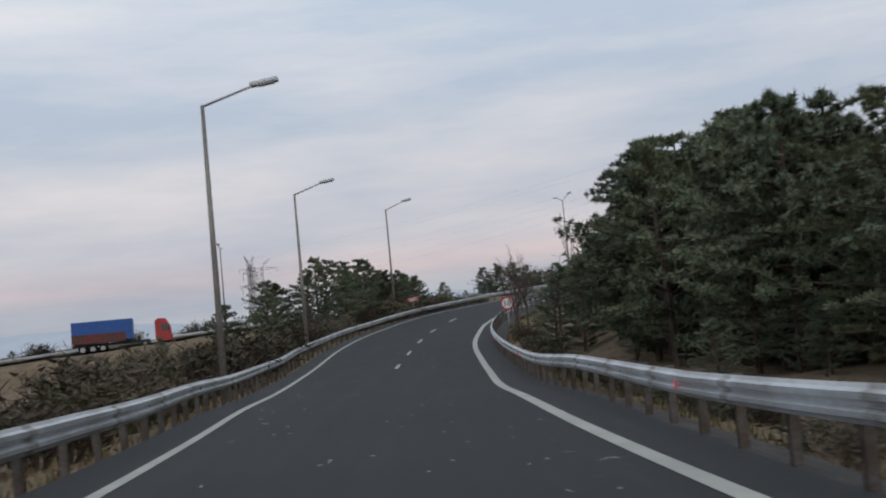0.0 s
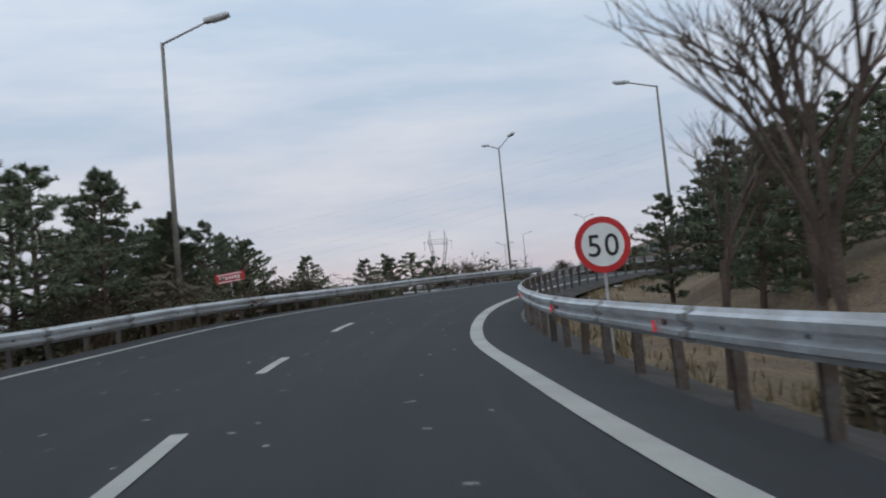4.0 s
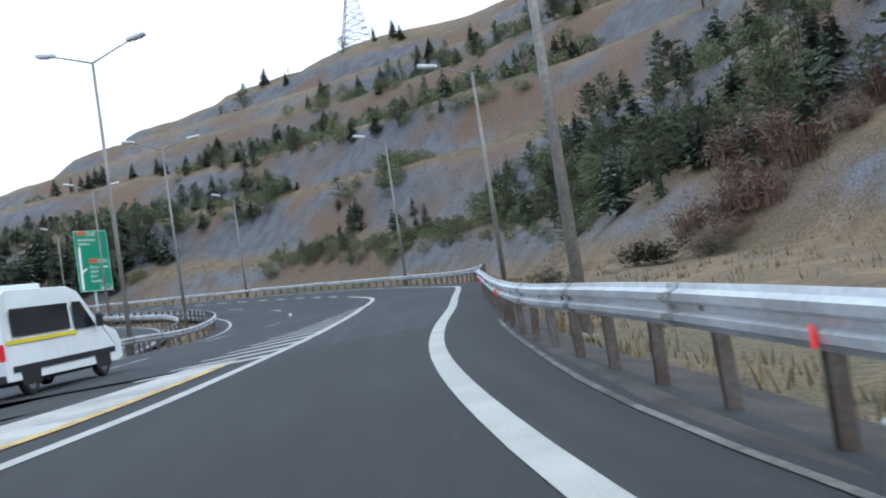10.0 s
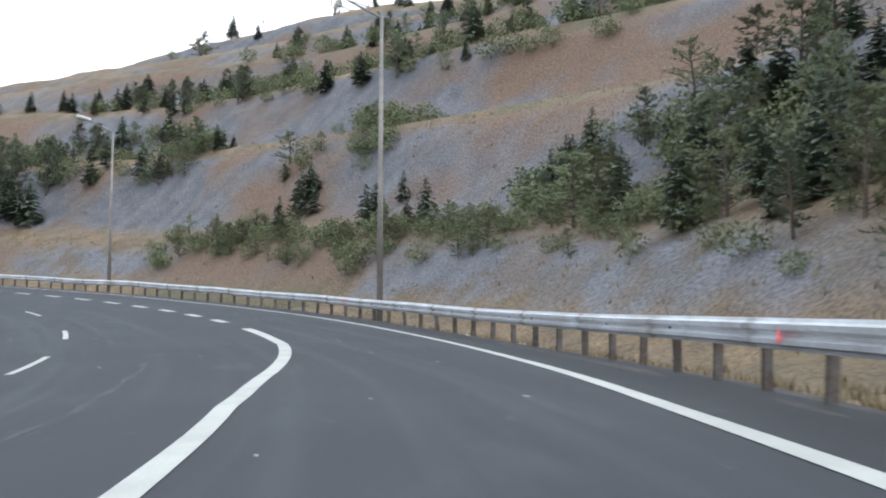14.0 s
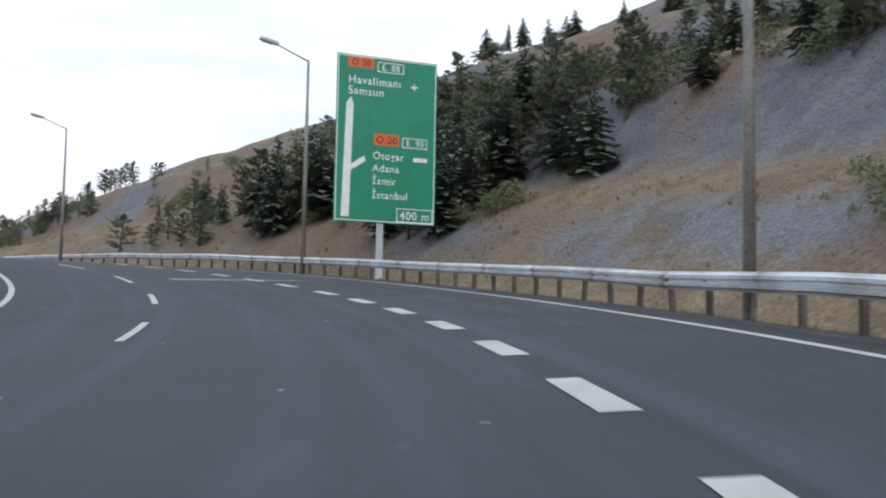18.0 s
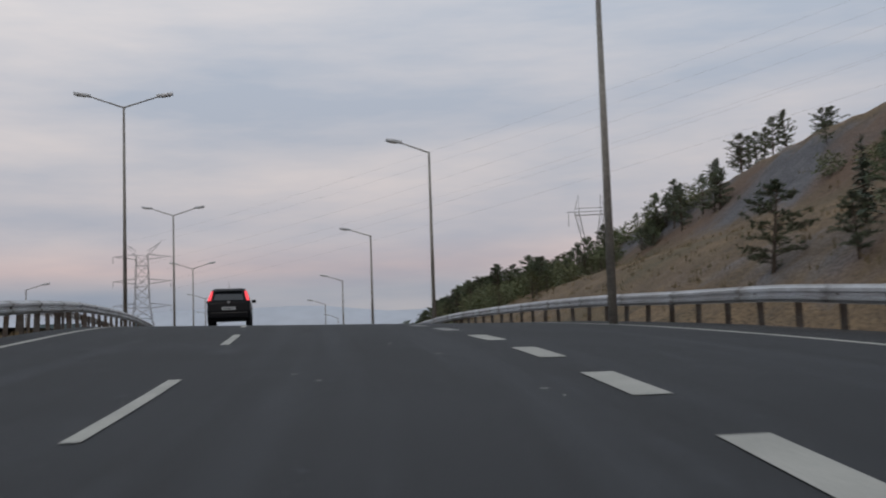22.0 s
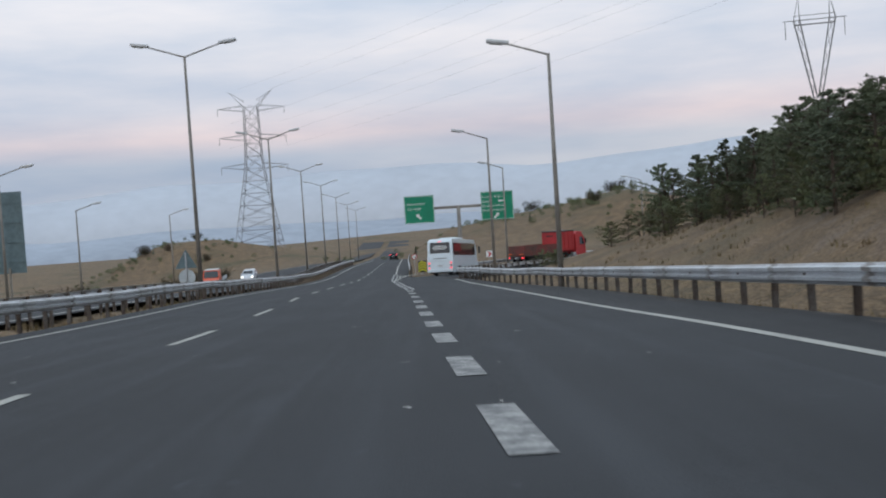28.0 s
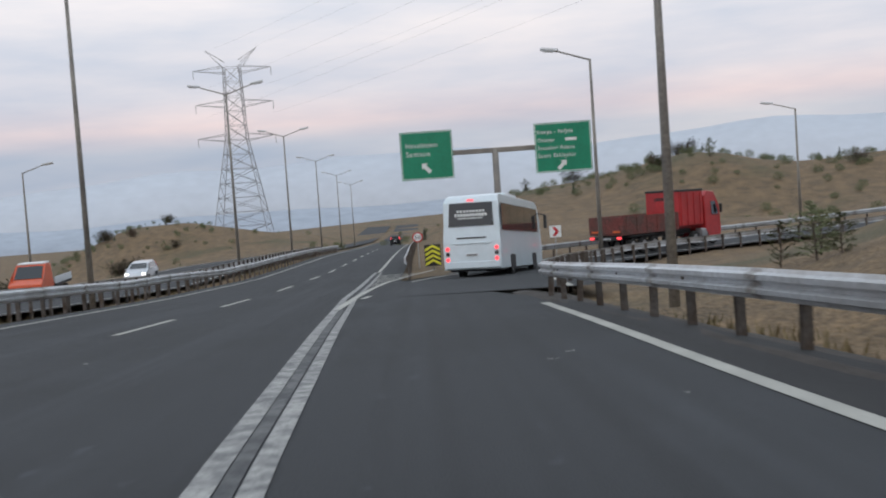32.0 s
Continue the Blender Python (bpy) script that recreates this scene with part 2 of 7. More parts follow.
M_LAMPHEAD = mat("lamp_head_grey", (0.62, 0.64, 0.66), 0.45, 0.1, 0.15)
M_LENS = mat("lamp_lens", (0.55, 0.56, 0.55), 0.2)
M_GREEN = mat("sign_green", (0.008, 0.245, 0.135), 0.45, 0, 0.12, 0.7, 6)
M_WHITE = mat("sign_white", (0.78, 0.80, 0.79), 0.5, 0, 0.1)
M_ORANGE = mat("sign_orange", (0.72, 0.13, 0.03), 0.5, 0, 0.1)
M_BLACK = mat("sign_black", (0.015, 0.015, 0.015), 0.5, 0, 0.1)
M_RED = mat("sign_red", (0.55, 0.02, 0.025), 0.45, 0, 0.15)
# faint red emission stands in for light the reflector would throw back
M_REFLECTOR = mat("red_reflector_glow", (0.75, 0.03, 0.035), 0.3, 0, 0.1, emit=(0.9, 0.03, 0.03), power=0.25)
M_SIGNBACK = mat("sign_back_aluminium", (0.52, 0.57, 0.60), 0.5, 0.3, 0.15, 0.6, 5)
M_SIGNBACK_DARK = mat("sign_back_grey", (0.14, 0.20, 0.22), 0.6, 0.2, 0.2)
M_FLUO = mat("chevron_yellow", (0.75, 0.72, 0.05), 0.5, 0, 0.1)
M_NEEDLE = mat("pine_needles", (0.092, 0.118, 0.070), 0.8, 0, 0.4, 0.5, 5, 0, (0.118, 0.135, 0.078), per_object=0.35)
M_NEEDLE_BLUE = mat("spruce_needles", (0.112, 0.142, 0.108), 0.8, 0, 0.4, 0.5, 5, 0, (0.120, 0.145, 0.096), per_object=0.35)
M_SCRUB = mat("young_pine_needles", (0.105, 0.128, 0.062), 0.85, 0, 0.4, 0.5, 5, 0, (0.135, 0.142, 0.070), per_object=0.3)
M_GRAVEL = mat("verge_gravel", (0.060, 0.051, 0.045), 0.95, 0, 0.5, 1.2, 30, 0.8, (0.036, 0.030, 0.026))
M_BARK = mat("bark", (0.10, 0.075, 0.055), 0.95, 0, 0.4, 2, 25, 0.6)
M_TWIG = mat("bare_twigs", (0.13, 0.095, 0.075), 0.95, 0, 0.4, 2, 25, 0, per_object=0.3)
M_SHRUB = mat("dry_shrub", (0.090, 0.062, 0.045), 0.95, 0, 0.5, 0.6, 6, 0, (0.055, 0.058, 0.030), per_object=0.4)
M_RUST = mat("reddish_dry_branches", (0.17, 0.098, 0.072), 0.95, 0, 0.5, 0.5, 6, 0, (0.12, 0.085, 0.06))
M_GRASS = mat("dry_grass", (0.20, 0.145, 0.078), 0.95, 0, 0.5, 0.3, 3, 0, (0.12, 0.10, 0.05))
M_STONE = mat("loose_stone", (0.38, 0.36, 0.34), 0.9, 0, 0.3, 3, 20, per_object=0.3)
M_LATTICE = mat("pylon_lattice", (0.30, 0.30, 0.31), 0.6, 0.4, 0.2)
# distance haze is painted into these two base colours
M_FAR_HAZED = mat("far_mountain_hazed", (0.50, 0.53, 0.58), 1.0, 0, 0.06, 0.002, 0.02)
M_FAR2_HAZED = mat("far_ridge_hazed", (0.36, 0.40, 0.46), 1.0, 0, 0.12, 0.004, 0.05)


# ---------------------------------------------------------------- mesh helpers
def finish(name, bm, material, parent=None, label="", smooth=False):
    me = bpy.data.meshes.new(name)
    bmesh.ops.recalc_face_normals(bm, faces=bm.faces[:])
    bm.to_mesh(me)
    bm.free()
    for m in material if isinstance(material, (list, tuple)) else (material,):
        me.materials.append(m)
    if smooth:
        me.polygons.foreach_set("use_smooth", [True] * len(me.polygons))
    ob = new(name, me)
    if parent:
        ob.parent = parent
    return tagged(ob, label)


def part(name, bm, material, parent, label="", smooth=False):
    return finish(name, bm, material, parent, label, smooth)


def sheet(name, verts, faces, material, parent=None, smooth=False):
    me = bpy.data.meshes.new(name)
    me.from_pydata(verts, [], faces)
    me.materials.append(material)
    if smooth:
        me.polygons.foreach_set("use_smooth", [True] * len(me.polygons))
    me.update()
    ob = new(name, me)
    if parent:
        ob.parent = parent
    return ob


def empty(name, m=None):
    ob = new(name)
    if m is not None:
        ob.matrix_world = m
    return ob


def box(bm, centre, size, bevel=0.0, turn=None):
    got = bmesh.ops.create_cube(bm, size=1.0)["verts"]
    m = Matrix.Translation(centre) @ (turn or Matrix.Identity(4)) @ Matrix.Diagonal((*size, 1))
    bmesh.ops.transform(bm, matrix=m, verts=got)
    if bevel:
        edges = {e for v in got for e in v.link_edges}
        bmesh.ops.bevel(bm, geom=list(edges), offset=bevel, segments=2, affect="EDGES", profile=0.6)
    return bm


def rod(bm, a, b, r0, r1=None, n=8):
    a, b = Vector(a), Vector(b)
    r1 = r0 if r1 is None else r1
    q = (b - a).to_track_quat("Z", "Y").to_matrix()
    rings = []
    for p, r in ((a, r0), (b, r1)):
        rings.append([bm.verts.new(p + q @ Vector((r * math.cos(2 * math.pi * k / n), r * math.sin(2 * math.pi * k / n), 0))) for k in range(n)])
    for k in range(n):
        bm.faces.new((rings[0][k], rings[0][(k + 1) % n], rings[1][(k + 1) % n], rings[1][k]))
    bm.faces.new(rings[0][::-1])
    bm.faces.new(rings[1])
    return bm


def plate(bm, pts, depth):
    """A flat outline (x, z) in the plane y = 0, given depth towards +y."""
    a = [bm.verts.new((x, 0, z)) for x, z in pts]
    b = [bm.verts.new((x, depth, z)) for x, z in pts]
    bm.faces.new(a)
    bm.faces.new(b[::-1])
    for k in range(len(pts)):
        j = (k + 1) % len(pts)
        bm.faces.new((a[k], b[k], b[j], a[j]))
    return bm


def lettering(text, height, material, parent, x, z, y=-0.012, align="LEFT", name="lettering", turn=None):
    cu = bpy.data.curves.new(name, "FONT")
    cu.space_character = 1.13
    cu.body, cu.size, cu.align_x, cu.extrude, cu.offset = text, height * 1.38, align, 0.002, 0.006 * height
    tmp = bpy.data.objects.new(name, cu)
    scene.collection.objects.link(tmp)
    me = bpy.data.meshes.new_from_object(tmp.evaluated_get(bpy.context.evaluated_depsgraph_get()))
    bpy.data.objects.remove(tmp)
    me.materials.clear()
    me.materials.append(material)
    ob = new(name, me)
    ob.parent = parent
    ob.matrix_local = Matrix.Translation((x, y, z)) @ (turn or Matrix.Identity(4)) @ Matrix.Rotation(radians(90), 4, "X")
    return ob


# ---------------------------------------------------------------- alignment
# A road line on which every lane, rail and post is set out: s metres along, d metres to the right.
STEP = 16.0
LINE_XY = [(5.5, -9.0), (0.5, 7.1), (-4.2, 23.3), (-8.5, 39.5), (-12.2, 56.0), (-14.5, 72.7), (-14.8, 89.5), (-12.0, 106.2), (-5.0, 121.6), (4.3, 135.8), (14.5, 148.9), (24.6, 161.9), (33.7, 175.5), (40.0, 190.2), (43.9, 205.7), (45.1, 221.6), (43.9, 237.6), (39.8, 253.0), (32.9, 267.4), (24.4, 281.0), (15.3, 294.1), (6.0, 307.1), (-3.4, 320.1), (-12.8, 333.0), (-22.1, 346.1), (-31.3, 359.2), (-40.5, 372.2)]
# every 8 m
LINE_Z = [-2.15, -2.31, -2.34, -2.32, -2.38, -2.26, -2.03, -1.65, -1.17, -0.62, -0.05, 0.63, 1.32, 1.99, 2.67, 3.23, 3.65, 3.99, 4.24, 4.62, 5.03, 5.44, 5.83, 6.04, 6.32, 6.73, 7.20, 7.70, 8.20, 8.72, 9.27, 9.80, 10.38, 11.01, 11.68, 12.34, 12.96, 13.48, 13.90, 14.21, 14.42, 14.54, 14.55, 14.44, 14.21, 13.88, 13.50, 13.06, 12.57, 12.11, 11.66, 11.21, 10.75, 10.30, 9.89, 9.45, 9.04, 8.67, 8.35, 8.03, 7.73]
LINE_BANK = [-3.39, -3.16, -2.59, -2.65, -2.87, -2.44, -2.00, -1.72, -1.76, -1.84, -2.39, -2.97, -3.18, -2.95, -2.96, -3.07, -2.34, -0.78, 0.52, 1.44, 2.03, 2.50, 3.01, 3.25, 2.74, 2.20, 2.15, 2.29, 2.70, 3.04, 3.21, 3.19, 2.96, 2.52, 1.88, 1.21, 0.59, -0.02, -0.50, -0.85, -1.14, -1.29, -1.31, -1.34, -1.28, -1.11, -0.75, -0.57, -0.62, -0.72, -0.93, -1.17, -1.20, -1.04, -0.73, -0.62, -0.30, 0.22, 0.65, 1.02, 1.34]


def densify(values, n):
    v = np.array(values, float)
    m = np.gradient(v, axis=0)
    out = []
    for k in range(n):
        x = min(k / (n - 1) * (len(v) - 1), len(v) - 1.0001)
        i, u = int(x), x - int(x)
        out.append((2 * u**3 - 3 * u**2 + 1) * v[i] + (u**3 - 2 * u**2 + u) * m[i] + (3 * u**2 - 2 * u**3) * v[i + 1] + (u**3 - u**2) * m[i + 1])
    return np.array(out)


_n = (len(LINE_XY) - 1) * 16 + 1
_xy = densify(LINE_XY, _n)
_z, _b = densify(LINE_Z, 481), densify(LINE_BANK, 481)
_head = (_xy[0] - _xy[8]) / np.linalg.norm(_xy[0] - _xy[8])
_tail = np.array((-0.588, 0.809))
_back, _front = np.arange(90, 0, -1.0), np.arange(1, 500.0)
LXY = np.vstack([_xy[0] + _back[:, None] * _head, _xy, _xy[-1] + _front[:, None] * _tail])
_far = _front[64:] + 416.0
LZ = np.r_[_z[0] + _back * 0.0, _z, np.interp(_far, (480, 534, 606, 706, 806, 916), (LINE_Z[-1], 5.8, 3.0, -0.7, -2.6, -2.2))]
LB = np.r_[np.full(90, _b[0]), _b, np.interp(_far, (480, 520), (LINE_BANK[-1], 0.0))]
LS = np.arange(len(LXY)) * 1.0 - 90
_t = np.gradient(LXY, axis=0)
LT = _t / np.linalg.norm(_t, axis=1)[:, None]
LTAN = np.tan(np.radians(LB))


def line(s):
    x, y = np.interp(s, LS, LXY[:, 0]), np.interp(s, LS, LXY[:, 1])
    tx, ty = np.interp(s, LS, LT[:, 0]), np.interp(s, LS, LT[:, 1])
    return x, y, np.interp(s, LS, LZ), tx, ty, np.interp(s, LS, LTAN)


def spot(s, d, up=0.0):
    """The place s along the road line, d to its right, up over the carriageway."""
    x, y, z, tx, ty, b = line(s)
    return Vector((x + ty * d, y - tx * d, z + d * b + up))


def yaw_at(s):
    _, _, _, tx, ty, _ = line(s)
    return math.degrees(math.atan2(-tx, ty))


def table(pairs):
    a = np.array(pairs, float)
    return lambda s: np.interp(s, a[:, 0], a[:, 1])


def even(start, values, step=8.0):
    """A smooth function of s through values at even steps."""
    v = np.array(values, float)
    g = np.gradient(v)

    def at(s):
        u = np.clip((np.asarray(s, float) - start) / step, 0, len(v) - 1.0001)
        i = u.astype(int)
        q = u - i
        return (2 * q**3 - 3 * q**2 + 1) * v[i] + (q**3 - 2 * q**2 + q) * g[i] + (3 * q**2 - 2 * q**3) * v[i + 1] + (q**3 - q**2) * g[i + 1]

    return at


D_RIGHT = even(0, [2.80, 2.81, 2.66, 2.55, 2.48, 2.53, 2.43, 2.18, 1.92, 1.66, 1.21, 1.08, 1.14, 1.28, 1.56, 1.58, 1.52, 1.40, 1.46, 1.72, 2.18, 2.50, 2.96, 3.41, 3.97, 4.56, 5.02, 5.33, 5.49, 5.61, 5.76, 6.00, 6.24, 6.44, 6.57, 6.66, 6.69, 6.70, 6.47, 6.05, 5.75, 5.54, 5.39, 5.28, 5.14, 4.95, 4.72, 4.45, 4.17, 3.88, 3.61, 3.35, 3.05, 2.78, 2.56, 2.38, 2.28, 2.25])
D_RAIL = even(0, [3.79, 3.77, 3.88, 3.92, 3.78, 3.74, 3.51, 3.28, 3.04, 2.81, 2.49, 2.26, 2.37, 2.50, 2.76, 2.71, 2.62, 2.87, 2.90, 3.03, 3.17, 3.55, 4.21, 4.78, 5.31, 5.78, 6.19, 6.53, 6.62, 6.71, 6.87, 7.10, 7.36, 7.62, 7.89, 8.11, 8.27, 8.44, 8.45, 8.29, 8.09, 7.89, 7.69, 7.41, 7.16, 6.96, 6.79, 6.62, 6.44, 6.24, 5.91, 5.44, 4.75, 4.05, 3.42, 2.93, 2.68, 2.63, 2.56])
D_LEFT = even(0, [-2.83, -3.14, -3.59, -4.11, -4.60, -5.09, -5.60, -6.12, -6.63, -6.99, -7.07, -6.77, -6.15, -5.47, -4.87, -4.37, -3.94, -3.41, -2.81, -2.25, -1.85, -1.65, -1.58, -1.49, -1.37])
D_LRAIL = even(0, [-4.22, -4.34, -4.63, -5.29, -5.95, -6.61, -7.20, -7.78, -8.10, -8.33, -8.11, -7.53, -7.09, -6.80, -6.58, -6.60, -6.66])
D_CENTRE = table([(40, -1.35), (47, -1.5), (57, -1.6), (66, -1.85), (75.5, -2.25), (85.5, -2.6), (98, -2.6)])
D_MERGE = table([(140, -7.0), (148, -5.6), (161, -3.7), (166, -3.05), (175, -2.3), (186, -1.46), (190, -1.15), (196, -0.15), (200, 0.42), (205.5, 0.77), (209, 0.93), (212, 1.1), (222, 1.5), (233, 1.9), (247, 2.1), (260, 2.16), (280, 2.2), (300, 2.14),
                 (311, 1.87), (328, 1.37), (342, 1.24), (350, 1.14), (364, 0.74), (372, 0.48), (395, -0.23), (410, -0.72), (416, -0.88), (423, -1.26), (434, -1.72), (446, -2.16), (464, -2.3), (500, -2.5), (900, -2.6)])
D_LANE = even(128, [-12.00, -12.00, -11.44, -10.36, -9.40, -8.66, -7.86, -6.92, -6.00, -5.26, -4.82, -4.51, -4.16, -3.82, -3.50, -3.30, -3.07, -2.81, -2.59, -2.48, -2.48, -2.52, -2.66, -2.90, -3.12, -3.34, -3.57, -3.79, -3.95, -4.06, -4.12, -4.28, -4.54, -4.84, -5.20, -5.58, -5.74, -5.79, -5.76, -5.73, -5.67, -5.60, -5.58, -5.58, -5.59])
D_EDGE = even(128, [-25.00, -22.60, -19.48, -16.64, -14.40, -12.80, -11.30, -10.50, -9.82, -9.24, -8.82, -8.47, -8.12, -7.79, -7.47, -7.12, -6.87, -6.74, -6.71, -6.68, -6.65, -6.65, -6.84, -7.20, -7.52, -7.80, -8.03, -8.24, -8.41, -8.54, -8.67, -8.81, -8.97, -9.15, -9.35, -9.56, -9.81, -9.93, -9.90, -9.87, -9.86, -9.86, -9.84, -9.81, -9.76])
D_MRAIL = even(152, [-17.59, -15.35, -13.75, -12.25, -11.45, -10.76, -10.18, -9.75, -9.41, -9.06, -8.74, -8.42, -8.09, -7.86, -7.76, -7.76, -7.77, -7.78, -7.82, -8.05, -8.44, -8.78, -9.06, -9.28, -9.47, -9.63, -9.77, -9.92, -10.08, -10.25, -10.42, -10.60, -10.81, -11.09, -11.27, -11.33, -11.39, -11.46, -11.52, -11.52, -11.48, -11.42])
D_VERGE = even(0, [3.71, 3.73, 3.76, 3.76, 3.73, 3.72, 3.43, 3.18, 2.94, 2.68, 2.47, 2.24, 2.34, 2.42, 2.63, 2.69, 2.60, 2.43, 2.80, 3.01, 3.15, 3.53, 3.90, 4.23, 4.76, 5.23, 5.64, 5.98, 6.07, 6.16, 6.32, 6.55, 6.81, 7.07, 7.34, 7.56, 7.72, 7.89, 7.90, 7.74, 7.54, 7.34, 7.14, 6.86, 6.61, 6.41, 6.24, 6.07, 5.89, 5.69, 5.36, 4.89, 4.20, 3.50, 2.87, 2.38, 2.13, 2.08, 2.01])


def strip(name, s0, s1, left, right, up, material, parent=None, step=2.0, across=1):
    """A band on the carriageway from s0 to s1 between two offsets (numbers or functions of s)."""
    n = max(2, int(abs(s1 - s0) / step) + 1)
    verts, faces = [], []
    for s in np.linspace(s0, s1, n):
        a = left(s) if callable(left) else left
        b = right(s) if callable(right) else right
        for k in range(across + 1):
            verts.append(spot(s, a + (b - a) * k / across, up))
    w = across + 1
    for i in range(n - 1):
        for k in range(across):
            faces.append((i * w + k, i * w + k + 1, (i + 1) * w + k + 1, (i + 1) * w + k))
    ob = sheet(name, verts, faces, material, parent)
    run = ob.data.attributes.new("run", "FLOAT_VECTOR", "POINT")
    flat_run = []
    for s in np.linspace(s0, s1, n):
        a = left(s) if callable(left) else left
        b = right(s) if callable(right) else right
        for k in range(across + 1):
            flat_run += [float(s), float(a + (b - a) * k / across), 0.0]
    run.data.foreach_set("vector", flat_run)
    return ob


def shifted(fn, by):
    return lambda s: fn(s) + by



# highway coming in behind the merge, and the exit slip road leaving at the end
def trail(points, per=2.0):
    """Points (x, y, z) -> a dense polyline."""
    p = np.array(points, float)
    seg = np.linalg.norm(np.diff(p[:, :2], axis=0), axis=1).sum()
    return densify(p, max(8, int(seg / per)))


def sides(poly):
    t = np.gradient(poly[:, :2], axis=0)
    t /= np.linalg.norm(t, axis=1)[:, None]
    return np.c_[t[:, 1], -t[:, 0]]


_start = spot(150, -11.9)
_pts, _h, _p = [], radians(-56), Vector(_start)
for k in range(24):
    _pts.append(tuple(_p))
    _p = _p + Vector((math.sin(_h) * 10, -math.cos(_h) * 10, -0.12 if k < 4 else -0.55))
    _h -= radians(0.9)
APPROACH = trail(_pts[::-1])
EXIT = trail([(-56.5, 396.0, 9.2), (-63.2, 407.0, 8.45), (-68.3, 419.0, 7.7), (-70.0, 431.0, 7.3), (-68.0, 443.0, 7.1), (-62.0, 454.0, 7.2), (-49.0, 465.0, 8.0), (-24.0, 473.0, 10.0), (20.0, 478.0, 13.5), (90.0, 481.0, 18.0)])


def ribbon(name, poly, left, right, up, material, parent=None):
    """A band beside a dense polyline, from left to right of it (negative is left)."""
    sd = sides(poly)
    verts = []
    for k, (p, q) in enumerate(zip(poly, sd)):
        for e in (left, right):
            e = e(k / (len(poly) - 1)) if callable(e) else e
            verts.append((p[0] + q[0] * e, p[1] + q[1] * e, p[2] + up))
    faces = [(2 * k, 2 * k + 1, 2 * k + 3, 2 * k + 2) for k in range(len(poly) - 1)]
    return sheet(name, verts, faces, material, parent)


# ---------------------------------------------------------------- ground
def nearest(px, py, lx, ly):
    """For each point, the index of the nearest line point."""
    out = np.empty(len(px), int)
    for a in range(0, len(px), 4000):
        d2 = (px[a:a + 4000, None] - lx[None]) ** 2 + (py[a:a + 4000, None] - ly[None]) ** 2
        out[a:a + 4000] = d2.argmin(1)
    return out


def smooth(a, b, x):
    u = np.clip((x - a) / (b - a), 0, 1)
    return u * u * (3 - 2 * u)


def wobble(x, y, size, seed):
    """Soft bumps from a few crossed waves."""
    r, v = np.random.RandomState(seed), 0
    for k in range(7):
        a, ph = r.uniform(0, 6.28, 2)
        f = (0.6 + 0.25 * k) / size * 2 * math.pi
        v = v + np.sin((x * np.cos(a) + y * np.sin(a)) * f + ph) / (1 + 0.35 * k)
    return v / 3.2


HILL_RISE = table([(126, 0.54), (150, 0.61), (180, 0.7), (210, 0.78), (240, 0.84), (268, 0.78), (300, 0.66), (330, 0.56), (360, 0.47), (380, 0.54), (400, 0.49), (430, 0.36), (900, 0.36)])
HILL_FOOT = table([(40, 2.5), (110, 4), (126, 12), (150, 17), (162, 12), (182, 4), (200, 2.5), (900, 2.5)])
HILL_CAP = table([(40, 0.5), (90, 2.5), (112, 6), (126, 21.9), (140, 59.5), (160, 103.5), (180, 114.5), (200, 124.0), (225, 117.0), (250, 107.5), (275, 100.5), (300, 110.0), (320, 95.0), (335, 98.0), (352, 76.0), (366, 54.0), (384, 41.8), (400, 24.9), (416, 13.0), (435, 7.2), (455, 3), (480, 1.0), (900, 1.0)])


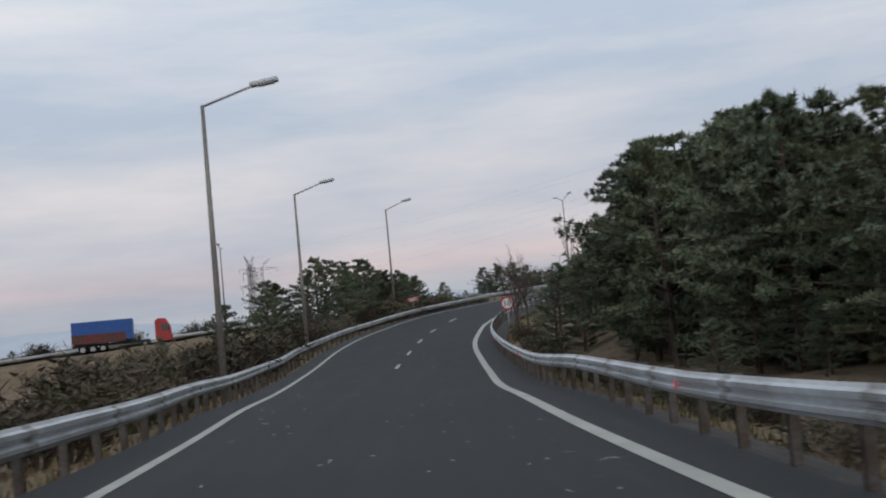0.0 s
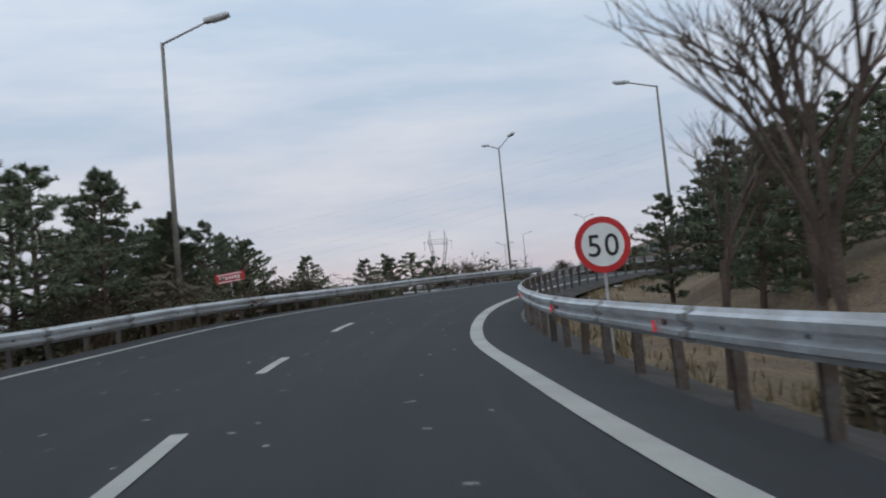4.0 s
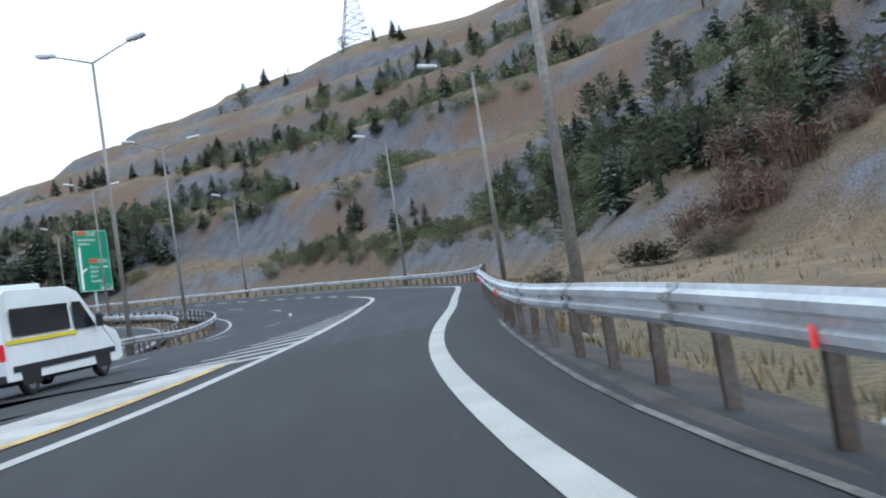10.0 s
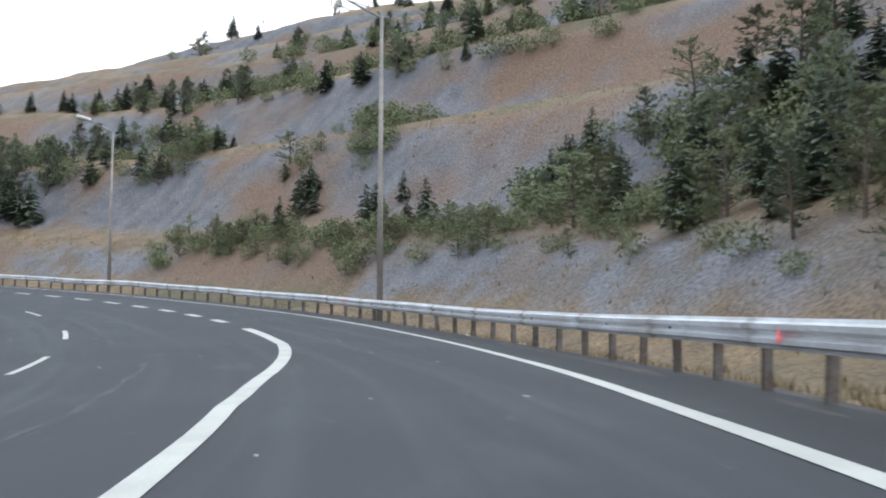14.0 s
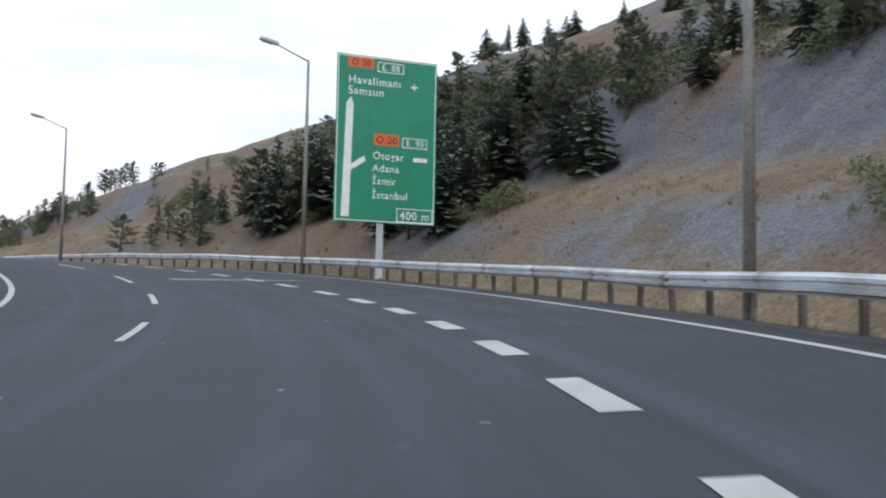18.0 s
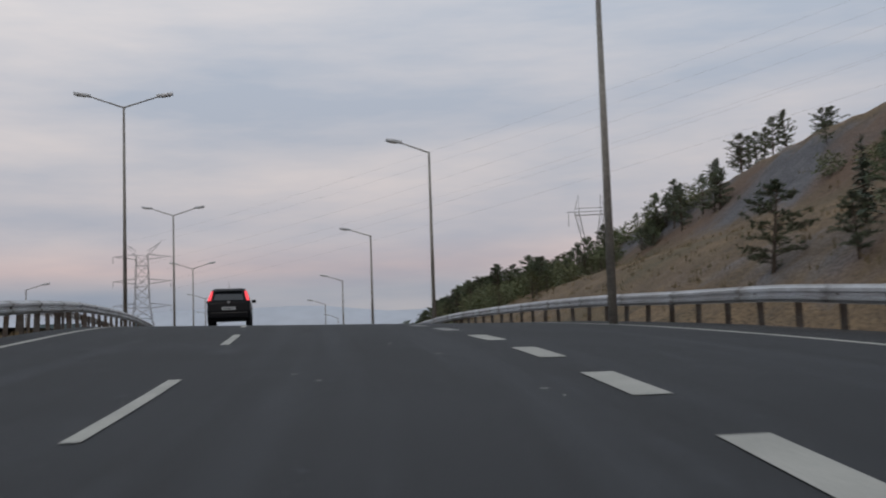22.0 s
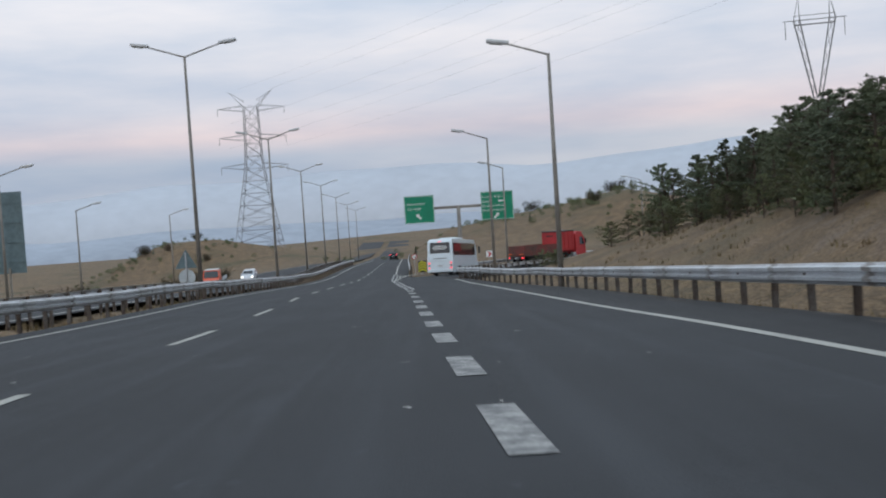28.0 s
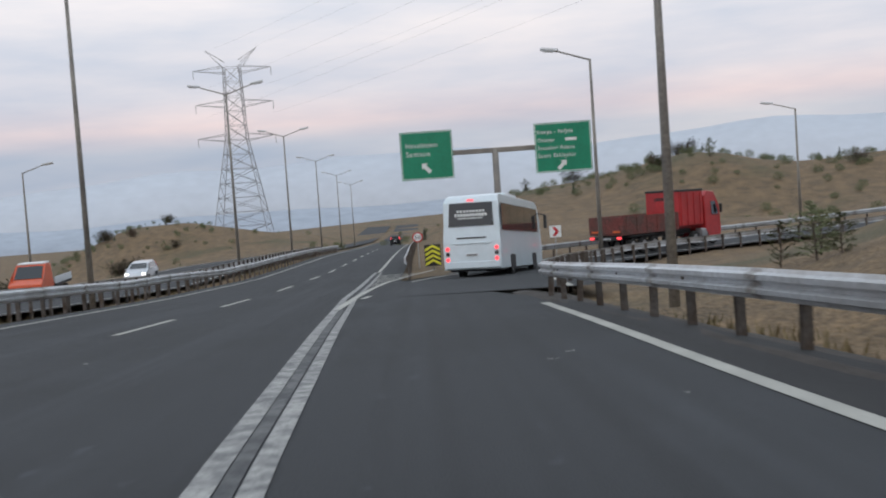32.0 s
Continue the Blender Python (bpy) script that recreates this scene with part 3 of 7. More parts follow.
def ground_height(px, py):
    i = nearest(px, py, LXY[:, 0], LXY[:, 1])
    s = LS[i]
    d = (px - LXY[i, 0]) * LT[i, 1] - (py - LXY[i, 1]) * LT[i, 0]
    cross = np.clip(d, -26, 9)
    zr = LZ[i] + cross * LTAN[i]
    rail = D_RAIL(s)
    z = zr - 0.30
    # right of the rail: a ditch, then the cut slope with its benches
    off = d - rail - 1.2
    cap = HILL_CAP(s)
    up = np.maximum(off - HILL_FOOT(s), 0)
    hill = cap * (1 - np.exp(-HILL_RISE(s) * up / cap))
    wave = wobble(px, py, 60, 3) * np.minimum(up * 0.06, 3.0)
    hill = hill + wave
    hill = hill + 1.45 * np.sin(2 * math.pi * hill / 9.0) * np.clip(hill / 9, 0, 1)
    z = np.where(off > 0, zr - 0.30 - 0.25 * smooth(0, 1.5, off) * (1 - smooth(2.5, 5, off)) + hill, z)
    # left of the slip road: a falling bank
    dl = (D_LEFT(s) - 1.6) - d
    fall = -np.minimum(np.maximum(dl - 0.5, 0) * 0.16, 3.5)
    z = np.where((s < 128) & (dl > 0), LZ[i] + np.clip(d, -12, 9) * LTAN[i] - 0.30 + fall, z)
    # left of the far carriageway
    far = (D_EDGE(s) - 18.0) - d
    z = np.where((s >= 150) & (far > 0), z - np.minimum(far * 0.10, 9.0) + np.minimum(far * 0.02, 1) * wobble(px, py, 80, 5) * 1.5, z)
    # the highway behind the merge
    j = nearest(px, py, APPROACH[:, 0], APPROACH[:, 1])
    sd = sides(APPROACH)[j]
    e = (px - APPROACH[j, 0]) * sd[:, 0] + (py - APPROACH[j, 1]) * sd[:, 1]
    reach = np.hypot(px - APPROACH[j, 0], py - APPROACH[j, 1])
    near_b = (1 - smooth(9, 24, reach)) * (1 - smooth(136, 152, s) * (d > -30)) * (d < D_LEFT(s) - 0.8)
    near_b = np.where(e < -6, (1 - smooth(30, 60, reach)) * (s < 165), near_b)
    z = z * (1 - near_b) + (APPROACH[j, 2] - 0.30) * near_b
    # the exit slip road
    j = nearest(px, py, EXIT[:, 0], EXIT[:, 1])
    reach = np.hypot(px - EXIT[j, 0], py - EXIT[j, 1])
    near_e = (1 - smooth(6, 26, reach)) * smooth(436, 452, s + 0 * px) * (d > 1.5)
    z = z * (1 - near_e) + (EXIT[j, 2] - 0.30) * near_e
    # mounds beyond
    for cx, cy, rx, ry, hgt in ((-10, 189, 22, 9, 3.4), (-287, 575, 40, 30, 13.8), (-300, 620, 50, 40, 3.4), (-112, 560, 62, 34, 10.2), (-10, 570, 80, 40, 2.0), (-160, 640, 70, 50, 4.8), (70, 590, 70, 50, 2.0)):
        g = np.exp(-(((px - cx) / rx) ** 2 + ((py - cy) / ry) ** 2))
        z = z + g * hgt * (1 - near_e) * smooth(5, 20, np.abs(d + 12))
    away = np.hypot(px + 40, py - 250)
    z = z - smooth(500, 2500, away) * 40
    rough = wobble(px, py, 9, 7) * 0.22 * np.where(d > 0, smooth(0.5, 4, off), smooth(1, 6, dl))
    return z + rough


def axis(lo, hi, fine_lo, fine_hi, fine, coarse):
    mid = np.arange(fine_lo, fine_hi + 0.1, fine)
    grow, a, b, st = [], fine_lo, fine_hi, coarse
    low, high = [], []
    while a > lo:
        st *= 1.35
        a -= st
        low.append(max(a, lo))
    st = coarse
    while b < hi:
        st *= 1.35
        b += st
        high.append(min(b, hi))
    return np.array(low[::-1] + list(mid) + high)


gx, gy = axis(-4200, 4200, -240, 190, 2.5, 4.0), axis(-1500, 4600, -40, 600, 2.5, 4.0)
GX, GY = np.meshgrid(gx, gy)
GZ = ground_height(GX.ravel(), GY.ravel())
_w = len(gx)
ground = sheet("ground", np.c_[GX.ravel(), GY.ravel(), GZ].tolist(),
               [(r * _w + c, r * _w + c + 1, (r + 1) * _w + c + 1, (r + 1) * _w + c) for r in range(len(gy) - 1) for c in range(_w - 1)], M_GROUND, None, True)
tagged(ground, "dry brown grass and grey shale hillside ground", "ground", kind="structure")


def on_ground(x, y):
    return float(ground_height(np.array([float(x)]), np.array([float(y)]))[0])


# ---------------------------------------------------------------- carriageways
road = strip("road", -60, 152, shifted(D_LEFT, -0.9), shifted(D_RAIL, 0.1), 0.0, M_SLIP, None, 2.0, 6)
tagged(road, "dark asphalt slip road curving up to the motorway", "road", kind="structure")
road_b = strip("road_main", 152, 900, shifted(D_EDGE, -1.1), lambda s: D_RAIL(s) + 0.1 if s < 438 else np.interp(s, (438, 458, 900), (3.1, -1.0, -1.2)), 0.0, M_ROAD, None, 2.0, 8)
tagged(road_b, "dark grey asphalt motorway carriageway with worn patches", "road", kind="structure")
road_c = ribbon("road_approach", APPROACH, -6.6, 6.4, 0.0, M_ROAD)
tagged(road_c, "dark asphalt motorway carriageway before the merge", "road", kind="structure")
road_d = strip("road_opposite", 150, 900, shifted(D_EDGE, -14.5), shifted(D_EDGE, -4.0), 0.0, M_ROAD, None, 2.0, 2)
tagged(road_d, "asphalt carriageway for oncoming traffic across the median", "road", kind="structure")
road_e = ribbon("road_exit", EXIT, -3.6, 3.8, 0.012, M_ROAD)
tagged(road_e, "asphalt exit slip road turning away from the motorway", "road", kind="structure")
strip("shoulder", -60, 438, shifted(D_RIGHT, 0.12), shifted(D_RAIL, 0.1), 0.005, M_SHOULDER, road)
strip("shoulder", 30, 128, shifted(D_LEFT, -0.9), shifted(D_LEFT, -0.1), 0.005, M_SHOULDER, road)

verge = strip("verge", -60, 444, D_VERGE, shifted(D_RAIL, 0.85), 0.012, M_GRAVEL, None, 2.0, 5)
for k, v in enumerate(verge.data.vertices):
    f = (k % 6) / 5
    v.co.z += -0.22 * max(0, f - 0.3) + (0.025 * math.sin(k * 12.9898) * math.sin(k * 78.233) if f > 0.1 else -0.035)
tagged(verge, "grey-brown gravel verge under the guard rail", "verge", kind="structure")
strip("edging", 84, 150, shifted(D_VERGE, -0.05), shifted(D_VERGE, 0.03), 0.016, mat("dusty_edging", (0.17, 0.16, 0.145), 0.95, 0, 0.5, 2.0, 20, 0.4, (0.06, 0.055, 0.05)), verge)

gore = strip("gore_ground", 112, 153, lambda s: D_LEFT(s) - np.interp(s, (112, 122, 132, 142, 153), (3.0, 6.5, 10.0, 9.2, 5.0)), shifted(D_LEFT, -0.85), -0.05, M_SHOULDER, None, 2.0, 3)
tagged(gore, "bare worn asphalt on the merge nose", "road", kind="structure")
# ---------------------------------------------------------------- road markings
EDGE_W = table([(-60, 0.26), (140, 0.30), (170, 0.26), (200, 0.17), (340, 0.17), (360, 0.2), (440, 0.2)])


def painted(name, s0, s1, fn, wide, material=M_PAINT, parent=road, up=0.009, step=1.5):
    w = wide if callable(wide) else (lambda s: wide)
    return strip(name, s0, s1, lambda s: fn(s) - w(s) / 2, lambda s: fn(s) + w(s) / 2, up, material, parent, step)


painted("edge_line", -60, 438, D_RIGHT, EDGE_W)
painted("edge_line", -60, 186, D_LEFT, lambda s: 0.17 if s < 128 else 0.17 + 0.12 * min(1, (s - 128) / 15))
painted("edge_line", 152, 620, D_EDGE, 0.18, M_PAINT, road_b)
for s in (45.5, 55.4, 64.8, 74.0, 84.0):
    painted("lane_dash", s, s + 3.1, D_CENTRE, 0.17)
painted("merge_line", 186, 208.2, D_MERGE, lambda s: np.interp(s, (190, 203, 208), (0.30, 0.30, 0.36)), M_PAINT, road_b)
DASH_AT = table([(-3, 208.7), (0, 223.0), (6, 250.8), (8, 259.7), (9, 264.8), (10, 269.2), (11, 273.7), (12, 278.2), (17, 300.6), (18, 305.6), (19, 310.4), (22, 326.8), (23, 331.9), (24, 337.2), (29, 363.2), (30, 368.0), (31, 372.4),
                 (32, 377.0), (33, 381.3), (34, 386.1), (35, 390.5), (36, 395.0), (37, 400.1), (38, 405.2), (39, 409.5)])
for k in range(-2, 40):
    s = DASH_AT(k) - 1.1
    painted("lane_dash", s, s + 2.2, D_MERGE, 0.36 if s < 345 else 0.31, M_PAINT if s < 300 else M_PAINT_WORN, road_b)
for s in (163.0, 174.3, 185.5, 196.8, 208.0, 224.0, 236.2, 247.6, 258.6, 269.6, 280.5, 291.5, 302.7, 314.4, 325.6, 336.6, 348.2, 359.0, 369.6, 381.2, 392.6, 404.3, 416.0, 426.8, 437.8, 447.8, 458.5, 470.0, 480.5, 491.0, 502.0, 513.0, 524.0, 535.0, 546.0):
    s = s - 2.25
    painted("lane_dash", s, s + 4.5, D_LANE, 0.16, M_PAINT, road_b)
painted("exit_line", 412, 470, shifted(D_MERGE, -0.14), 0.17, M_PAINT_WORN, road_b)
painted("exit_line", 412, 470, shifted(D_MERGE, 0.16), lambda s: np.interp(s, (412, 440, 470), (0.17, 0.13, 0.10)), M_PAINT_WORN, road_b)
painted("exit_line", 412, 440, shifted(D_MERGE, 0.01), 0.11, mat("road_paint_rubbed", (0.12, 0.12, 0.12), 0.85, 0, 0.5, 3.0, 24, 0.2, (0.055, 0.057, 0.06)), road_b, 0.008)
painted("exit_line", 470, 620, D_MERGE, 0.16, M_PAINT, road_b)
D_EXIT_L = table([(440, -2.05), (446, -2.0), (452, -1.8), (457, -1.45), (462, -0.6), (467, 0.45)])
painted("exit_line", 440, 467, D_EXIT_L, 0.18, M_PAINT, road_b, 0.013)
D_EXIT_R = table([(437, 2.1), (446, 2.3), (452, 3.0)])
for k in range(9):
    s = 454.0 + 1.3 * k
    w = max(0.3, D_EXIT_L(s) - D_MERGE(s) - 0.35)
    a, b = spot(s, D_MERGE(s) + 0.15, 0.011), spot(s + 0.8, D_MERGE(s) + 0.15 + w, 0.011)
    strip("gore_stripe", s, s + 0.35, D_MERGE(s) + 0.2, D_MERGE(s) + 0.2 + w, 0.011, M_PAINT, road_b, 0.3)
# white hatching on the merge nose
for k in range(15):
    s = 151.5 + 1.95 * k
    a, b = D_MERGE(s - 0.9), D_LEFT(s)
    if b - a < 0.25:
        continue
    wide = 0.75 - 0.02 * k
    v = [spot(s, b - 0.12, 0.011), spot(s + wide, b - 0.12, 0.011), spot(s - 0.9 + wide * 0.55, a + 0.05, 0.011), spot(s - 0.9, a + 0.05, 0.011)]
    sheet("gore_stripe", v, [(0, 1, 2, 3)], M_PAINT, road_b)
strip("gore_patch", 138, 152.5, lambda s: D_LEFT(s) - np.interp(s, (138, 152), (3.4, 2.1)), lambda s: D_LEFT(s) - 0.95, 0.012, M_CONCRETE, road_b)
strip("gore_patch", 138, 151, lambda s: D_LEFT(s) - 1.05, lambda s: D_LEFT(s) - 0.8, 0.016, M_YELLOW, road_b)
# pale chips and crumbs lying on the asphalt
rc = random.Random(64)
chips, chip_faces = [], []
for k in range(620):
    on = rc.uniform(-6, 128) if k < 400 else rc.uniform(152, 430)
    off_line = rc.uniform(D_LEFT(on) + 0.3, D_RIGHT(on) - 0.2) if k < 400 else rc.uniform(D_EDGE(on) + 0.4, D_RIGHT(on) - 0.2)
    long, wide, turn = rc.uniform(0.03, 0.12), rc.uniform(0.015, 0.05), rc.uniform(0, 6.28)
    n = len(chips)
    for c in range(6):
        a = c * math.pi / 3 + rc.uniform(-0.3, 0.3)
        u, v = long * math.cos(a) * rc.uniform(0.6, 1.1), wide * math.sin(a) * rc.uniform(0.6, 1.1)
        chips.append(spot(on + u * math.cos(turn) - v * math.sin(turn), off_line + u * math.sin(turn) + v * math.cos(turn), 0.006))
    chip_faces.append(tuple(range(n + 5, n - 1, -1)))
chip_ob = sheet("asphalt_chips", chips, chip_faces, mat("chip_grey", (0.34, 0.33, 0.31), 0.8, 0, 0.4, 6, 30))
tagged(chip_ob, "scattered pale paint chips and crumbs on dark asphalt", "debris", kind="stuff")
# a pale repaired joint across two lanes
sheet("repair_strip", [spot(269.15, -0.86, 0.007), spot(268.3, 3.8, 0.007), spot(268.75, 3.8, 0.007), spot(270.5, -0.92, 0.007)], [(0, 1, 2, 3)], mat("repair_asphalt", (0.21, 0.19, 0.175), 0.9, 0, 0.3, 1.2, 30), road_b)
# tar-sealed cracks, ghosts of old lines and patches
M_CRACK = mat("dusty_crack", (0.055, 0.055, 0.056), 0.9, 0, 0.4, 3.0, 25)
M_GHOST = mat("ghost_of_old_line", (0.048, 0.049, 0.052), 0.9, 0, 0.5, 0.8, 12, 0, (0.027, 0.029, 0.032))


def seam(s0, s1, d0, d1, wide, material, seed, swing=0.12):
    r = np.random.RandomState(seed)
    ph = r.uniform(0, 6.28, 4)
    fn = lambda s: d0 + (d1 - d0) * (s - s0) / (s1 - s0) + swing * (math.sin(s * 0.55 + ph[0]) + 0.5 * math.sin(s * 1.7 + ph[1]) + 0.25 * math.sin(s * 4.1 + ph[2]))
    return painted("road_seam", s0, s1, fn, lambda s: wide * (0.7 + 0.3 * math.sin(s * 2.3 + ph[3])), material, road if s1 < 152 else road_b, 0.004, 0.35)


for args in ((252, 276, -0.5, 0.2, 0.022, M_CRACK, 2), (306, 336, 3.6, 3.0, 0.16, M_GHOST, 3, 0.05), (170, 196, -4.1, -3.2, 0.14, M_GHOST, 7, 0.06)):
    seam(*args)
# the approach and exit lines
ribbon("edge_line", APPROACH, -5.3, -5.1, 0.012, M_PAINT, road_c)
ribbon("edge_line", APPROACH, 4.6, 4.8, 0.012, M_PAINT, road_c)
for k in range(2, len(APPROACH) - 4, 6):
    ribbon("lane_dash", APPROACH[k:k + 3], -0.55, -0.4, 0.012, M_PAINT, road_c)
ribbon("edge_line", EXIT, -2.9, -2.72, 0.022, M_PAINT, road_e)
ribbon("edge_line", EXIT, 2.75, 2.93, 0.022, M_PAINT, road_e)
for lo in (-14.0, -4.6):
    painted("edge_line", 152, 620, shifted(D_EDGE, lo), 0.18, M_PAINT, road_d)

# ---------------------------------------------------------------- guard rails
BEAM = [(0.0, 0.50), (-0.015, 0.54), (-0.08, 0.565), (-0.085, 0.62), (-0.02, 0.655), (-0.02, 0.69), (-0.085, 0.725), (-0.085, 0.785), (-0.015, 0.81), (0.0, 0.85)]


def guard_rail(name, stations, side, label, spacing=1.8, sag=0.0, posts=True, group="guard rails"):
    """stations: dense places at the foot of the rail; side: the way to the road (1: to the left of travel)."""
    thing = empty(name)
    tagged(thing, label, "guard rail", group)
    p = np.array([tuple(q) for q in stations])
    t = np.gradient(p[:, :2], axis=0)
    t /= np.linalg.norm(t, axis=1)[:, None]
    out = np.c_[t[:, 1], -t[:, 0]] * side
    rnd = np.random.RandomState(len(p))
    jig = np.interp(np.arange(len(p)), np.arange(0, len(p) + 12, 6), rnd.normal(0, 0.018, len(np.arange(0, len(p) + 12, 6))))
    verts, faces = [], []
    prof = BEAM + [(x + 0.02, z) for x, z in BEAM[::-1]]
    w = len(prof)
    for q, o, g in zip(p, out, jig):
        for x, z in prof:
            verts.append((q[0] + o[0] * x, q[1] + o[1] * x, q[2] + z + g - sag))
    for k in range(len(p) - 1):
        for a in range(w):
            b = (a + 1) % w
            faces.append((k * w + a, k * w + b, (k + 1) * w + b, (k + 1) * w + a))
    faces += [tuple(range(w)), tuple(range((len(p) - 1) * w, len(p) * w))[::-1]]
    sheet("rail_beam", verts, faces, M_ZINC, thing)
    run = np.r_[0, np.cumsum(np.linalg.norm(np.diff(p[:, :2], axis=0), axis=1))]
    for k in range(4, len(p) - 2, 4):
        o = out[k]
        ob = new("splice_plate", SPLICE)
        ob.parent = thing
        ob.matrix_world = Matrix.Translation((p[k][0], p[k][1], p[k][2] + jig[k] - sag)) @ Matrix(((o[0], -o[1], 0, 0), (o[1], o[0], 0, 0), (0, 0, 1, 0), (0, 0, 0, 1)))
    if posts:
        for k, u in enumerate(np.arange(0.4, run[-1], spacing)):
            q = [np.interp(u, run, p[:, c]) for c in range(3)]
            o = [np.interp(u, run, out[:, c]) for c in range(2)]
            ob = new("post", POST)
            ob.parent = thing
            ob.matrix_world = pose(q[0] + o[0] * 0.09, q[1] + o[1] * 0.09, q[2] - sag, rnd.normal(0, 1.6), rnd.normal(0, 1.6), math.degrees(math.atan2(o[1], o[0])))
    return thing


_bm = bmesh.new()
box(_bm, (0, 0.042, 0.17), (0.11, 0.010, 1.30))
box(_bm, (0, -0.042, 0.17), (0.11, 0.010, 1.30))
box(_bm, (0.05, 0, 0.17), (0.010, 0.076, 1.30))
box(_bm, (-0.075, 0, 0.67), (0.06, 0.10, 0.20))
POST = bpy.data.meshes.new("post")
_bm.to_mesh(POST)
_bm.free()
POST.materials.append(M_POST)


# overlap of two beam lengths, with its bolts
_bm = bmesh.new()
_lo = [_bm.verts.new((x - 0.006, -0.16, z)) for x, z in BEAM]
_hi = [_bm.verts.new((x - 0.006, 0.16, z)) for x, z in BEAM]
for k in range(len(BEAM) - 1):
    _bm.faces.new((_lo[k], _hi[k], _hi[k + 1], _lo[k + 1]))
for z in (0.593, 0.755):
    for y in (-0.1, 0.1):
        rod(_bm, (-0.088, y, z), (-0.105, y, z), 0.016, 0.014, 6)
rod(_bm, (-0.02, 0, 0.672), (-0.04, 0, 0.672), 0.02, 0.016, 6)
SPLICE = bpy.data.meshes.new("splice_plate")
_bm.to_mesh(SPLICE)
_bm.free()
SPLICE.materials.append(mat("splice_steel", (0.36, 0.36, 0.36), 0.5, 0.5, 0.3, 2.0, 18, 0.2, (0.26, 0.24, 0.22)))


def along(s0, s1, fn, up=0.0, step=1.0):
    return [spot(s, fn(s), up(s) if callable(up) else up) for s in np.arange(s0, s1 + 0.01, step)]


_sd = sides(EXIT)
_round = [(p[0] + q[0] * w, p[1] + q[1] * w, p[2]) for p, q, w in zip(EXIT[3:26], _sd[3:26], np.interp(np.arange(23), (0, 6, 22), (2.9, 3.9, 3.9)))]
rail_right = guard_rail("guard_rail", along(-40, 442, D_RAIL, table([(0, 0.06), (150, 0.06), (200, -0.03)])) + _round, 1, "long galvanised steel guard rail on weathered posts along the verge")
rail_left = guard_rail("guard_rail", along(-40, 123, D_LRAIL, -0.16), -1, "dented galvanised steel guard rail on the outer bank")
rail_median = guard_rail("guard_rail", along(152, 560, D_MRAIL, 0.0), -1, "galvanised steel guard rail along the grassy median", 2.0)
rail_far = guard_rail("guard_rail", along(152, 560, shifted(D_MRAIL, -2.4), 0.0), 1, "galvanised median guard rail beside the oncoming carriageway", 2.0)
_sd = sides(APPROACH)
rail_app = guard_rail("guard_rail", [(p[0] - q[0] * 6.3, p[1] - q[1] * 6.3, p[2]) for p, q in zip(APPROACH, _sd)], -1, "dark weathered guard rail beside the incoming motorway", 2.0)
_sd = sides(EXIT)
rail_exit = guard_rail("guard_rail", [(p[0] - q[0] * 3.6, p[1] - q[1] * 3.6, p[2]) for p, q in list(zip(EXIT, _sd))[24:]], -1, "guard rail on the outside of the exit slip road", 2.0)
rail_exit2 = guard_rail("guard_rail", [(p[0] + q[0] * 3.9, p[1] + q[1] * 3.9, p[2]) for p, q in list(zip(EXIT, _sd))[25:]], 1, "guard rail on the inside of the exit slip road", 2.0)
rail_nose = guard_rail("guard_rail", along(462, 620, shifted(D_MERGE, 1.5), 0.0), 1, "guard rail that begins at the exit nose", 2.0)
# red reflectors on the right-hand rail
for k, s in enumerate((14.3, 39.0, 54.5, 69.0, 76.0, 84.5, 99.5, 111.0, 122.5, 133.4, 148.5, 158.0, 171.5, 177.5, 183.0, 214.0)):
    q = spot(s, D_RAIL(s) - 0.09, 0.66)
    bm = bmesh.new()
    box(bm, (0, 0, 0), (0.02, 0.10, 0.13), 0.006)
    ob = part("reflector", bm, M_REFLECTOR, rail_right, "red reflector")
    ob.matrix_world = Matrix.Translation(q) @ Matrix.Rotation(radians(yaw_at(s) - 20), 4, "Z")


